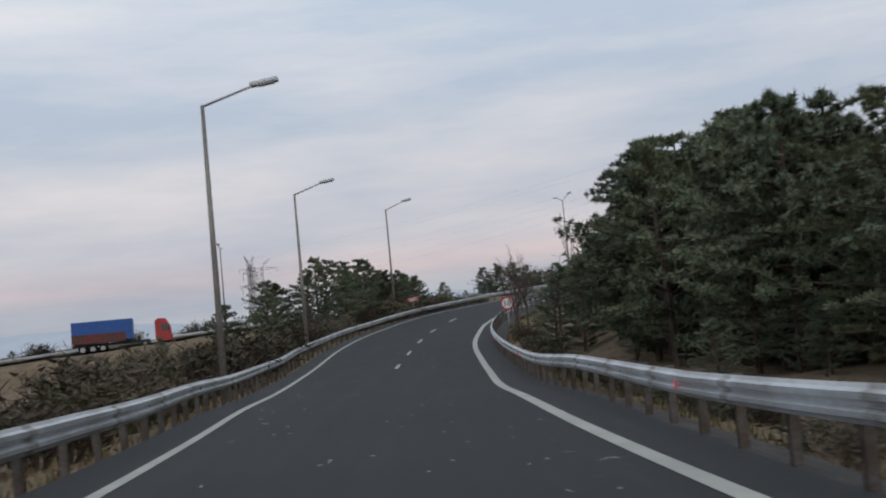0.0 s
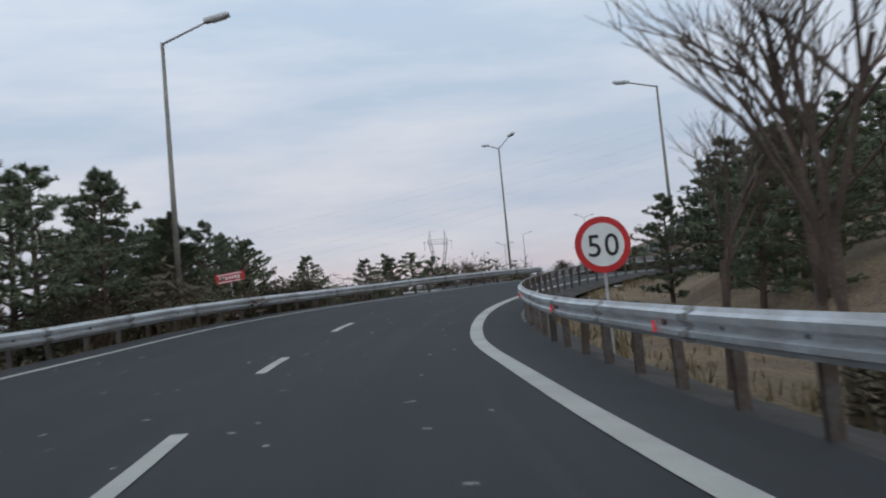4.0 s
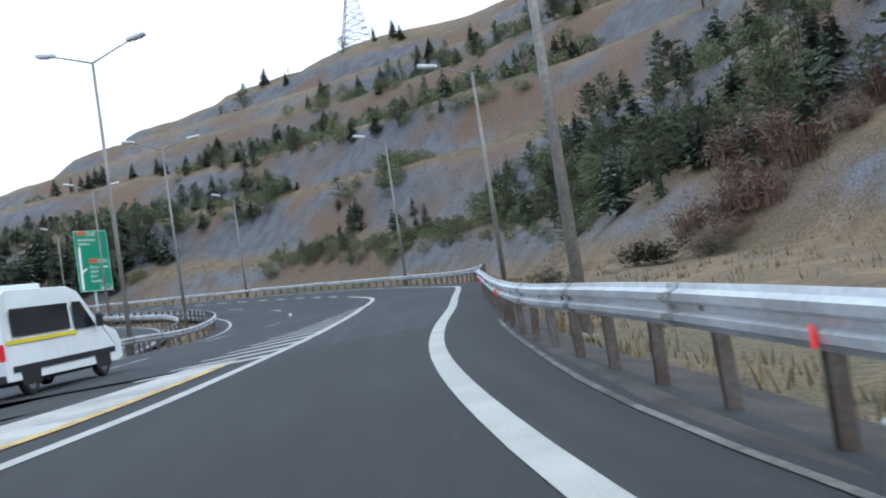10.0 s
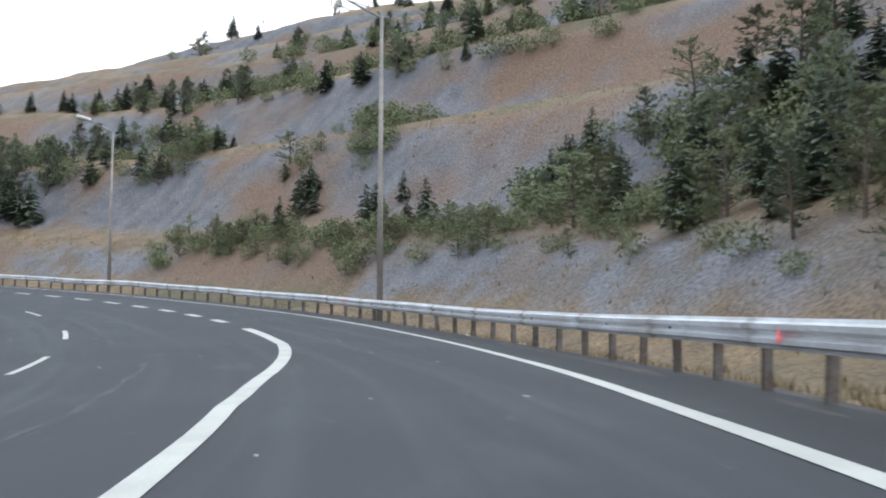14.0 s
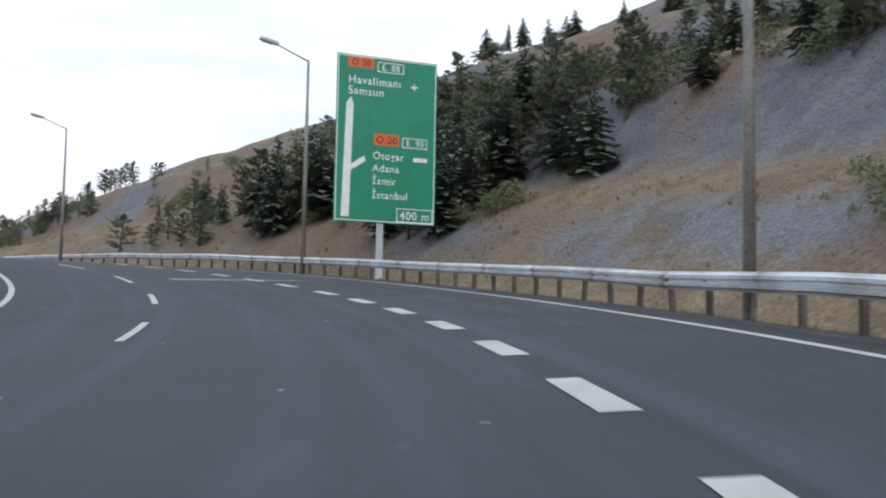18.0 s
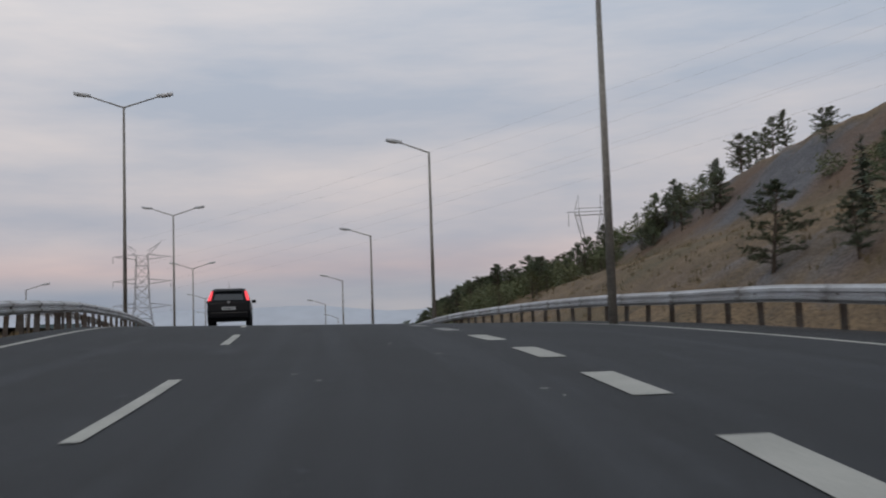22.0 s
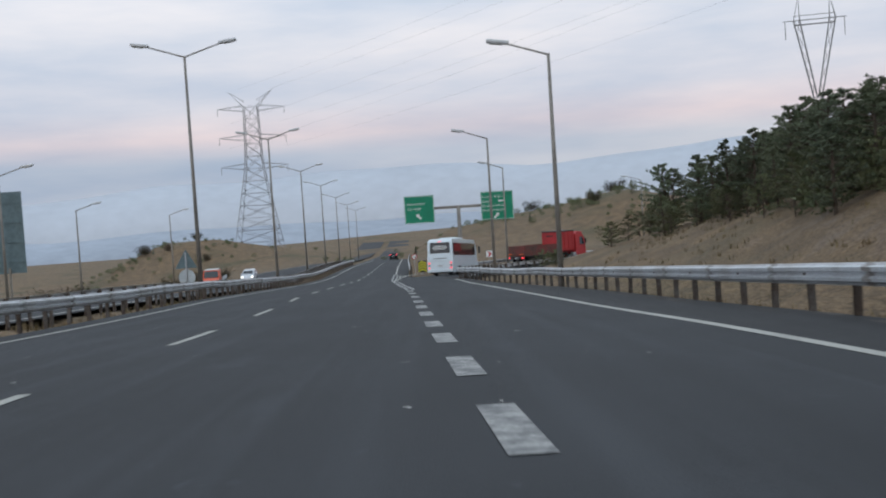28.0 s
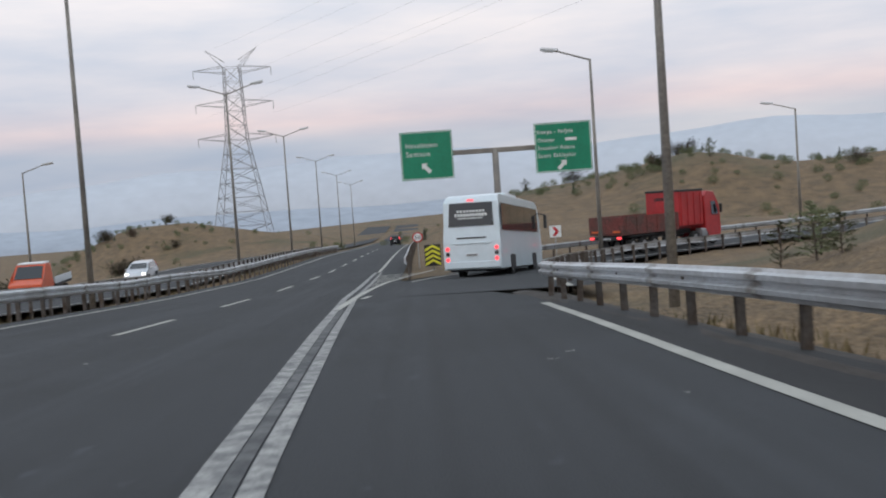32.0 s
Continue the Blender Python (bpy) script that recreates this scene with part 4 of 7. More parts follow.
# ---------------------------------------------------------------- lamp posts
def lamp_post(height, arms, reach=2.3, rise=0.55):
    """arms: turns about the pole in degrees, 0 along +x."""
    thing = empty("street_lamp")
    bm = bmesh.new()
    rod(bm, (0, 0, -0.4), (0, 0, height), 0.13, 0.065, 10)
    part("pole", bm, M_POLE, thing, smooth=True)
    bm = bmesh.new()
    box(bm, (0, 0, 0.02), (0.42, 0.42, 0.05), 0.01)
    for a in range(4):
        rod(bm, (0.15 * (-1) ** a, 0.15 * (-1) ** (a // 2), 0.04), (0.15 * (-1) ** a, 0.15 * (-1) ** (a // 2), 0.11), 0.018, 0.018, 6)
    part("base_plate", bm, M_POLE, thing)
    for a in arms:
        m = Matrix.Rotation(radians(a), 4, "Z")
        bm = bmesh.new()
        rod(bm, (0, 0, height - 0.05), (reach * 0.75, 0, height - 0.05 + rise), 0.045, 0.035, 8)
        bmesh.ops.transform(bm, matrix=m, verts=bm.verts[:])
        part("arm", bm, M_POLE, thing)
        bm = bmesh.new()
        box(bm, (reach * 0.75 + 0.42, 0, height + rise + 0.06), (0.98, 0.34, 0.17), 0.06, Matrix.Rotation(radians(-8), 4, "Y"))
        bmesh.ops.transform(bm, matrix=m, verts=bm.verts[:])
        head = part("lamp_head", bm, M_LAMPHEAD, thing, "pale grey lamp head")
        bm = bmesh.new()
        box(bm, (reach * 0.75 + 0.5, 0, height + rise - 0.02), (0.55, 0.24, 0.06), 0.02, Matrix.Rotation(radians(-8), 4, "Y"))
        bmesh.ops.transform(bm, matrix=m, verts=bm.verts[:])
        part("lens", bm, M_LENS, head)
    return thing


single, double = lamp_post(10.2, (180,)), lamp_post(13.0, (0, 180), 2.6, 0.62)
tagged(single, "tall weathered lamp post with one arm over the road", "street lamp", "lamp posts on the verge")
tagged(double, "tall median lamp post with two outstretched arms", "street lamp", "median lamp posts")


def stand(thing, q, yaw, top, tall, first=[]):
    """A post on the ground at q whose arm leaves it at the height top."""
    if thing.name in first:
        post = copy_thing(thing, pose(q[0], q[1], q[2], 0, 0, yaw))
    else:
        first.append(thing.name)
        post = thing
    post.matrix_world = pose(q[0], q[1], q[2], 0, 0, yaw) @ Matrix.Diagonal((1, 1, (top - q[2]) / tall, 1))


for x, y, top, s in ((-5.4, 112.0, 13.7, 119), (8.95, 135.1, 14.2, 146), (30.1, 160.3, 16.4, 178), (46.9, 190.5, 19.3, 211), (52.6, 227.6, 21.0, 246), (44.73, 262.0, 23.08, 278), (27.7, 288.1, 23.8, 308),
                     (6.98, 318.5, 25.22, 345), (-9.48, 339.3, 22.86, 371), (-30.1, 367.7, 21.2, 405), (-50.0, 394.7, 19.75, 439)):
    stand(single, (x, y, on_ground(x, y)), yaw_at(s), top, 10.2)
for x, y, top in ((-66.4, 424.2, 18.5), (-65.6, 458.3, 16.6), (-30.0, 487.0, 19.5), (10.0, 492.0, 22.5)):
    stand(single, (x, y, on_ground(x, y)), 20, top, 10.2)
for s, d, up in ((33.6, -6.5, 9.75), (63.0, -8.58, 10.08), (93.0, -10.2, 10.14)):
    q = spot(s, d)
    stand(single, (q[0], q[1], on_ground(q[0], q[1])), yaw_at(s) + 180, q[2] + up, 10.2)
for x, y, yaw, top in ((-17.1, 147.7, -55, 17.75), (14.87, 169.8, -50, 19.2), (-56.0, 113.0, -68, 12.8), (-92.0, 111.0, -70, 14.0)):
    stand(double, (x, y, on_ground(x, y)), yaw, top, 13.0)
for s, d, up in ((209.0, -11.4, 13.3), (243.0, -9.6, 13.3), (277.0, -8.9, 13.3), (309.0, -9.5, 13.3), (345.5, -10.6, 13.5), (382.0, -11.0, 13.4), (419.0, -12.2, 13.1), (457.0, -12.8, 13.3), (497.0, -14.0, 13.45), (536.0, -14.7, 13.6), (575.0, -15.0, 13.5), (614.0, -15.0, 13.5), (653.0, -15.0, 13.5)):
    q = spot(s, d)
    stand(double, (q[0], q[1], on_ground(q[0], q[1])), yaw_at(s), q[2] + up, 13.0)
for s, d in ((345.0, -29.0), (378.0, -29.6), (409.0, -30.2), (440.0, -30.6), (472.0, -35.0), (506.0, -33.0)):
    q = spot(s, d)
    stand(single, (q[0], q[1], on_ground(q[0], q[1])), yaw_at(s) + 180, q[2] + 9.4, 10.2)


# ---------------------------------------------------------------- vegetation
def tri_mesh(name, verts, faces, material):
    me = bpy.data.meshes.new(name)
    me.from_pydata(verts, [], faces)
    me.materials.append(material)
    me.update()
    return me


def stem_mesh(name, segs, material, n=5):
    """Tapered limbs: (a, b, r0, r1)."""
    bm = bmesh.new()
    for a, b, r0, r1 in segs:
        rod(bm, a, b, r0, r1, n)
    me = bpy.data.meshes.new(name)
    bm.to_mesh(me)
    bm.free()
    me.materials.append(material)
    return me


def conifer_parts(seed, wide, layers=19, loose=0.3):
    """A spruce of unit height: whorls of drooping boughs, each a fan of needle sprays."""
    r = random.Random(seed)
    verts, faces, limbs = [], [], [((0, 0, -0.03), (0, 0, 0.97), 0.018, 0.003)]
    for k in range(layers):
        z = 0.10 + 0.88 * k / layers
        for j in range(11 if k < layers * 0.7 else 7):
            a = r.uniform(0, 2 * math.pi)
            rad = wide * (1 - z) ** 0.75 * r.uniform(1 - loose, 1 + loose) + 0.012
            u = Vector((math.cos(a), math.sin(a), 0))
            side = Vector((-u.y, u.x, 0))
            base, droop = Vector((0, 0, z + r.uniform(-0.02, 0.02))), r.uniform(0.05, 0.40) * rad
            for q in range(5):
                f0, f1 = 0.12 + 0.16 * q, 0.42 + 0.155 * q
                w = rad * r.uniform(0.15, 0.32) * (1.15 - 0.5 * f0)
                p0 = base + u * rad * f0 - Vector((0, 0, droop * f0 * f0))
                p1 = base + u * rad * f1 - Vector((0, 0, droop * f1 * f1)) + side * r.uniform(-1, 1) * w + Vector((0, 0, r.uniform(-0.01, 0.02)))
                n = len(verts)
                verts += [p0 - side * w + Vector((0, 0, r.uniform(-0.015, 0.01))), p0 + side * w + Vector((0, 0, r.uniform(-0.015, 0.01))), p1]
                faces.append((n, n + 1, n + 2))
    return stem_mesh("trunk", limbs, M_BARK), tri_mesh("crown", verts, faces, M_NEEDLE_BLUE)


def pine_parts(seed, wide, low=0.18, limbs_n=68, tufts=11, needles=20, size=0.029, material=None, blade=0.14):
    """A rough-outlined pine of unit height: limbs that rise to tufts of needles."""
    r = random.Random(seed)
    verts, faces = [], []
    lean = Vector((r.uniform(-0.04, 0.04), r.uniform(-0.04, 0.04), 0))
    limbs = [((0, 0, -0.03), tuple(lean * 0.5 + Vector((0, 0, 0.5))), 0.024, 0.015), (tuple(lean * 0.5 + Vector((0, 0, 0.5))), tuple(lean + Vector((0, 0, 0.97))), 0.015, 0.003)]
    for k in range(limbs_n):
        z = low + (0.97 - low) * (k + r.random()) / limbs_n
        a = r.uniform(0, 2 * math.pi)
        prof = min(1.0, (1.03 - z) * 2.1) * min(1.0, 0.55 + (z - low) * 2.5)
        rad = wide * prof * r.uniform(0.55, 1.15)
        u = Vector((math.cos(a), math.sin(a), 0))
        p0 = lean * z + Vector((0, 0, z))
        p1 = p0 + u * rad + Vector((0, 0, rad * r.uniform(-0.05, 0.55)))
        limbs.append((tuple(p0), tuple(p1), 0.006, 0.0015))
        for q in range(tufts):
            c = p0.lerp(p1, 0.35 + 0.65 * (q + r.random()) / tufts) + Vector((r.uniform(-1, 1), r.uniform(-1, 1), r.uniform(-0.4, 0.8))) * size * 0.7
            for _ in range(needles):
                d = Vector((r.gauss(0, 1), r.gauss(0, 1), r.gauss(0.35, 0.8))).normalized()
                w = d.orthogonal().normalized() * size * blade
                tip = c + d * size * r.uniform(0.6, 1.25)
                n = len(verts)
                verts += [c - w, c + w, tip]
                faces.append((n, n + 1, n + 2))
    return stem_mesh("trunk", limbs, M_BARK, 5), tri_mesh("crown", verts, faces, material or M_NEEDLE)


def bare_parts(seed, levels=4, spread=0.55, fork=3, girth=0.016):
    r = random.Random(seed)
    segs = []

    def grow(p, d, length, rad, lev):
        q = p + d * length
        segs.append((tuple(p), tuple(q), rad, rad * 0.6))
        if lev:
            for _ in range(fork):
                e = (d + Vector((r.gauss(0, spread), r.gauss(0, spread), r.uniform(-0.1, 0.35)))).normalized()
                grow(p.lerp(q, r.uniform(0.45, 1.0)), e, length * r.uniform(0.55, 0.85), rad * 0.55, lev - 1)

    grow(Vector((0, 0, -0.03)), Vector((0, 0, 1)), 0.36, girth, levels)
    return stem_mesh("crown", segs, M_TWIG, 4)


def shrub_parts(seed, material, stems=46, leafy=0):
    """A leafless scrub of unit height, as thin blades; leafy: small leaves on each stem."""
    r = random.Random(seed)
    verts, faces = [], []

    def blade(a, b, w):
        d = (b - a).orthogonal().normalized() * w
        n = len(verts)
        verts.extend([a - d, a + d, b])
        faces.append((n, n + 1, n + 2))

    for _ in range(stems):
        a = r.uniform(0, 6.28)
        foot = Vector((math.cos(a), math.sin(a), 0)) * r.uniform(0, 0.45)
        top = foot * r.uniform(1.0, 1.9) + Vector((r.uniform(-0.12, 0.12), r.uniform(-0.12, 0.12), r.uniform(0.45, 1.0)))
        blade(foot, top, 0.016)
        for _ in range(9):
            b = foot.lerp(top, r.uniform(0.25, 0.95))
            blade(b, b + Vector((r.gauss(0, 0.14), r.gauss(0, 0.14), r.uniform(0.0, 0.24))), 0.011)
        for _ in range(leafy):
            b = foot.lerp(top, r.uniform(0.2, 1.0)) + Vector((r.gauss(0, 0.08), r.gauss(0, 0.08), r.gauss(0, 0.06)))
            blade(b, b + Vector((r.gauss(0, 0.07), r.gauss(0, 0.07), r.gauss(0.02, 0.05))), 0.03)
    return tri_mesh("canopy", verts, faces, material)


SPRUCES = [conifer_parts(k, w) for k, w in enumerate((0.24, 0.28, 0.33, 0.21, 0.30))]
PINES = [pine_parts(20 + k, w, lo) for k, (w, lo) in enumerate(((0.36, 0.06), (0.42, 0.03), (0.33, 0.08), (0.46, 0.02)))]
MID_PINES = [pine_parts(30 + k, w, lo, 52, 7, 12, 0.045) for k, (w, lo) in enumerate(((0.36, 0.10), (0.42, 0.06), (0.32, 0.12)))]
LOW_PINES = [pine_parts(40 + k, w, 0.04, 44, 7, 14, 0.045, M_SCRUB, 0.15) for k, w in enumerate((0.50, 0.60, 0.44, 0.55))]
BARES = [bare_parts(60 + k, 5, 0.42, 3) for k in range(3)]
SHRUBS = [shrub_parts(80 + k, M_SHRUB, 46, 8) for k in range(4)]
RUSTY = [shrub_parts(90 + k, M_RUST, 70, 0) for k in range(2)]


def plant(name, meshes, names, x, y, height, label, category, group, r, z=None, squat=1.0):
    thing = empty(name, pose(x, y, (on_ground(x, y) if z is None else z) - 0.05, r.uniform(-3, 3), r.uniform(-3, 3), r.uniform(0, 360)))
    thing.scale = (height * squat, height * squat, height)
    for me, nm in zip(meshes, names):
        ob = new(nm, me)
        ob.parent = thing
    return tagged(thing, label, category, group)


def grow_at(kind, x, y, height, r, z=None):
    if kind == "spruce":
        plant("spruce_tree", r.choice(SPRUCES), ("trunk", "crown"), x, y, height, "dark green conical spruce on the dry slope", "tree", "conifers on the hillside", r, z, r.uniform(0.85, 1.25))
    elif kind == "pine":
        plant("pine_tree", r.choice(PINES), ("trunk", "crown"), x, y, height, "dark green pine with ragged needle tufts", "tree", "roadside pines", r, z, r.uniform(0.85, 1.2))
    elif kind == "mid_pine":
        plant("hill_pine", r.choice(MID_PINES), ("trunk", "crown"), x, y, height, "dark green pine on the slope above the road", "tree", "hillside pines", r, z, r.uniform(0.85, 1.2))
    elif kind == "low_pine":
        plant("young_pine", r.choice(LOW_PINES), ("trunk", "crown"), x, y, height, "low bushy young green pine", "tree", "young pines", r, z, r.uniform(0.8, 1.2))
    elif kind == "bare":
        plant("bare_tree", (r.choice(BARES),), ("crown",), x, y, height, "leafless brown tree with fine twigs", "tree", "bare trees", r, z)
    elif kind == "rust":
        plant("dry_bush", (r.choice(RUSTY),), ("canopy",), x, y, height, "heap of reddish dry cut branches", "bush", "dry branch heaps", r, z, 1.3)
    else:
        plant("shrub", (r.choice(SHRUBS),), ("canopy",), x, y, height, "dark brown leafless roadside shrub", "bush", "roadside shrubs", r, z, r.uniform(0.9, 1.5))


rt = random.Random(11)
# wood on the right of the slip road
for s0, s1, d0, d1, h0, h1, n in ((37, 48, 9.0, 13, 7.8, 9.2, 17), (29, 38, 10.5, 15, 7.4, 8.6, 16), (30, 48, 9.5, 13, 3.0, 5.0, 16), (24, 40, 13.5, 24, 6.2, 7.4, 24), (8, 24, 17, 26, 5.0, 6.4, 9), (15, 28, 11.5, 17, 5.8, 7.2, 10), (20, 48, 8.2, 13, 1.6, 2.8, 16), (40, 52, 9.5, 16, 5.0, 7.0, 9), (52, 60, 6.4, 10, 4.2, 5.2, 7), (60, 72, 9, 18, 5.0, 7.0, 9), (80, 98, 7.0, 13, 3.4, 4.6, 10), (96, 112, 10, 20, 4.2, 5.6, 6)):
    for _ in range(n):
        s, d = rt.uniform(s0, s1), rt.uniform(d0, d1)
        q = spot(s, d)
        grow_at("pine", q[0], q[1], rt.uniform(h0, h1), rt)
for s, d, h in ((68.5, 4.6, 6.6), (70.5, 5.2, 7.2), (71.5, 4.3, 5.2)):
    q = spot(s, d)
    grow_at("bare", q[0], q[1], h, rt)
for s in np.arange(6, 70, 1.7):
    q = spot(s, D_RAIL(s) + rt.uniform(1.6, 3.2))
    grow_at("shrub", q[0], q[1], rt.uniform(0.6, 1.3), rt)
# scrub and pines on the left bank
for s in np.arange(17, 112, 0.8):
    q = spot(s, D_LRAIL(s) - rt.uniform(1.4, 8.0))
    grow_at("shrub", q[0], q[1], rt.uniform(0.9, 1.5) if s < 34 else rt.uniform(1.4, 2.8) if s < 72 else rt.uniform(1.2, 2.4), rt)
for s, d, h in ((84, -13.5, 7.0), (86, -12.0, 5.8), (88, -15.5, 7.6), (90, -13.6, 6.8), (92, -12.5, 6.6), (95, -15, 7.2), (98, -13, 5.4), (101, -16, 6.2), (80, -16, 6.0), (82, -14, 6.2), (76, -15, 5.4), (72, -17, 5.0), (104, -13.4, 4.6), (100, -15, 5.8), (102, -14.4, 5.6), (103, -16.5, 6.0), (105, -15.4, 5.4), (106.5, -14.4, 4.8), (99, -17.5, 6.2), (107, -17, 5.6), (97.5, -15.2, 5.8), (109, -18, 5.2), (101, -19, 6.4), (104.5, -18.5, 5.8), (58, -16, 3.6), (50, -18, 3.4), (66, -15, 3.4), (108, -12.2, 3.6), (87, -19, 6.5)):
    q = spot(s, d)
    grow_at("pine", q[0], q[1], h, rt)
for s, d, h in ((38, -20, 5.5), (34, -23, 6.0), (44, -22, 5.0), (20, -24, 5.0)):
    q = spot(s, d)
    grow_at("bare", q[0], q[1], h, rt)
# beyond the incoming motorway
_as = sides(APPROACH)
for k in range(105):
    i = int(rt.uniform(4, len(APPROACH) - 4))
    e = rt.uniform(9, 30)
    kind = rt.choice(("shrub", "shrub", "shrub", "bare", "pine" if k < 20 else "shrub"))
    grow_at(kind, APPROACH[i][0] - _as[i][0] * e, APPROACH[i][1] - _as[i][1] * e, rt.uniform(1.6, 3.4), rt)
for k in range(60):
    grow_at("bare" if k % 4 == 0 else "shrub", -11 + rt.uniform(-18, 16), 188 + rt.uniform(-7, 8), rt.uniform(2.2, 3.8), rt)
for kind, x, y, h in (("pine", -33.6, 162.5, 6.6), ("pine", -32.0, 164.0, 7.0), ("pine", -30.4, 163.0, 6.2), ("pine", -28.6, 163.6, 6.6), ("bare", -27.4, 164.2, 6.8), ("pine", -26.4, 163.0, 6.0),
                      ("shrub", -25.2, 164.0, 5.4), ("bare", -22.6, 164.0, 6.8), ("bare", -22.0, 163.0, 6.4), ("shrub", -22.4, 164.6, 5.8), ("shrub", -20.0, 164.0, 5.0)):
    grow_at(kind, x, y, h, rt)
# heap of dry cut branches at the foot of the slope
for k in range(15):
    grow_at("rust", 37.0 + rt.gauss(0, 3.4), 149.2 + rt.gauss(0, 2.4), rt.uniform(1.5, 2.2), rt)
for k in range(6):
    grow_at("shrub", 29.0 + rt.gauss(0, 2.0), 149.5 + rt.gauss(0, 1.4), rt.uniform(0.9, 1.4), rt)

# trees on the cut slope: thickets in bands along the benches, bare grass and scree between
rb = np.random.RandomState(31)
cs, cd = rb.uniform(160, 345, 26000), rb.uniform(10, 150, 26000)
cxy = np.array([tuple(spot(a, b))[:2] for a, b in zip(cs, cd)])
own = LS[nearest(cxy[:, 0], cxy[:, 1], LXY[:, 0], LXY[:, 1])]
foot = np.interp(cs, LS, LZ)
czh = ground_height(cxy[:, 0], cxy[:, 1]) - foot
keep = np.abs(own - cs) < 12
patch = wobble(cxy[:, 0], cxy[:, 1], 34, 21)


def thicket(s0, s1, z0, z1, n, kinds, h0, h1, clump=0.0):
    ok = np.where(keep & (cs > s0) & (cs < s1) & (czh > z0 + patch * 1.2) & (czh < z1 + patch * 1.2) & (patch > clump))[0]
    for i in ok[:n]:
        keep[i] = False
        grow_at(rt.choice(kinds), cxy[i, 0], cxy[i, 1], rt.uniform(h0, h1), rt)


thicket(150, 212, 3.0, 12, 120, ("low_pine", "spruce", "mid_pine", "spruce"), 2.0, 4.0, -0.6)
thicket(150, 215, 10, 46, 135, ("spruce", "mid_pine", "low_pine"), 2.6, 5.2, -0.35)
thicket(206, 250, 2.2, 4.8, 60, ("low_pine",), 1.0, 2.0, -0.7)
thicket(214, 246, 4.0, 8.0, 16, ("spruce",), 1.8, 3.2, -0.4)
thicket(188, 218, 2.2, 10, 46, ("low_pine", "spruce", "mid_pine"), 1.6, 3.4, -0.8)
thicket(240, 262, 9.0, 14, 22, ("low_pine", "low_pine", "spruce"), 1.4, 2.8, -0.3)
thicket(262, 308, 11, 17.5, 60, ("mid_pine", "spruce", "spruce"), 2.0, 3.6, -0.6)
thicket(226, 284, 19.8, 27, 76, ("mid_pine", "spruce"), 2.0, 3.8, -0.5)
thicket(284, 312, 20, 27, 10, ("spruce",), 2.6, 4.4, 0.1)
thicket(222, 275, 29, 38, 60, ("mid_pine", "spruce"), 2.4, 4.0, -0.4)
thicket(272, 300, 2.2, 11, 76, ("spruce", "spruce", "mid_pine"), 3.4, 6.6, -0.6)
thicket(298, 314, 1.6, 6, 16, ("spruce", "mid_pine"), 2.2, 4.0, -0.6)
thicket(244, 276, 2, 5, 10, ("low_pine",), 0.8, 1.5, 0.1)
for s, d, h in ((315, 14.6, 3.2), (310, 14.8, 2.0), (306, 15.0, 2.6), (352, 29, 3.0), (358, 29, 3.8), (362, 30, 4.0), (366, 30, 3.4), (340, 31, 1.6), (331, 32, 1.4)):
    q = spot(s, d)
    grow_at("mid_pine", q[0], q[1], h, rt)
# low scrub too thick to count, along the same benches and over the mounds by the exit
def scrub(name, places, label, seed, sprays=56):
    r = np.random.RandomState(seed)
    out_v, total = [], 0
    for x, y, z, h in places:
        n = sprays * 8
        u = r.normal(0, 1, (n, 3))
        u /= np.linalg.norm(u, axis=1)[:, None]
        c = u * r.uniform(0.35, 1.0, (n, 1)) * np.array((0.62, 0.62, 0.5)) * h
        c[:, 2] += 0.42 * h
        t = r.normal(0, 1, (n, 3)) + u * 0.9
        t /= np.linalg.norm(t, axis=1)[:, None]
        w = np.cross(t, r.normal(0, 1, (n, 3)))
        w /= np.linalg.norm(w, axis=1)[:, None]
        ln = h * r.uniform(0.06, 0.13, (n, 1))
        tri = np.stack((c - w * ln * 0.3, c + w * ln * 0.3, c + t * ln), 1)
        tri[..., 2] = np.maximum(tri[..., 2], 0.02)
        out_v.append((tri + np.array((x, y, z - 0.05))).reshape(-1, 3))
        total += n
    verts = np.concatenate(out_v)
    ob = sheet(name, verts.tolist(), np.arange(len(verts)).reshape(-1, 3).tolist(), M_SCRUB)
    return tagged(ob, label, "scrub", kind="stuff")


low_places = []
for s0, s1, z0, z1, n, clump in ((150, 212, 3.0, 40, 240, -0.5), (188, 220, 2.2, 10, 130, -0.8), (206, 252, 2.2, 4.8, 130, -0.6), (236, 266, 9, 14, 40, -0.2), (262, 312, 11, 17.5, 110, -0.6), (226, 284, 19.8, 27, 130, -0.5), (222, 275, 29, 38, 90, -0.4), (272, 300, 3, 12, 60, -0.3), (312, 345, 6, 24, 30, 0.1), (250, 300, 2, 9, 14, 0.3)):
    ok = np.where(keep & (cs > s0) & (cs < s1) & (czh > z0 + patch * 1.2) & (czh < z1 + patch * 1.2) & (patch > clump))[0][:n]
    keep[ok] = False
    for i in ok:
        low_places.append((cxy[i, 0], cxy[i, 1], czh[i] + foot[i], rt.uniform(0.7, 1.6) if czh[i] < 5 else rt.uniform(1.0, 2.5)))
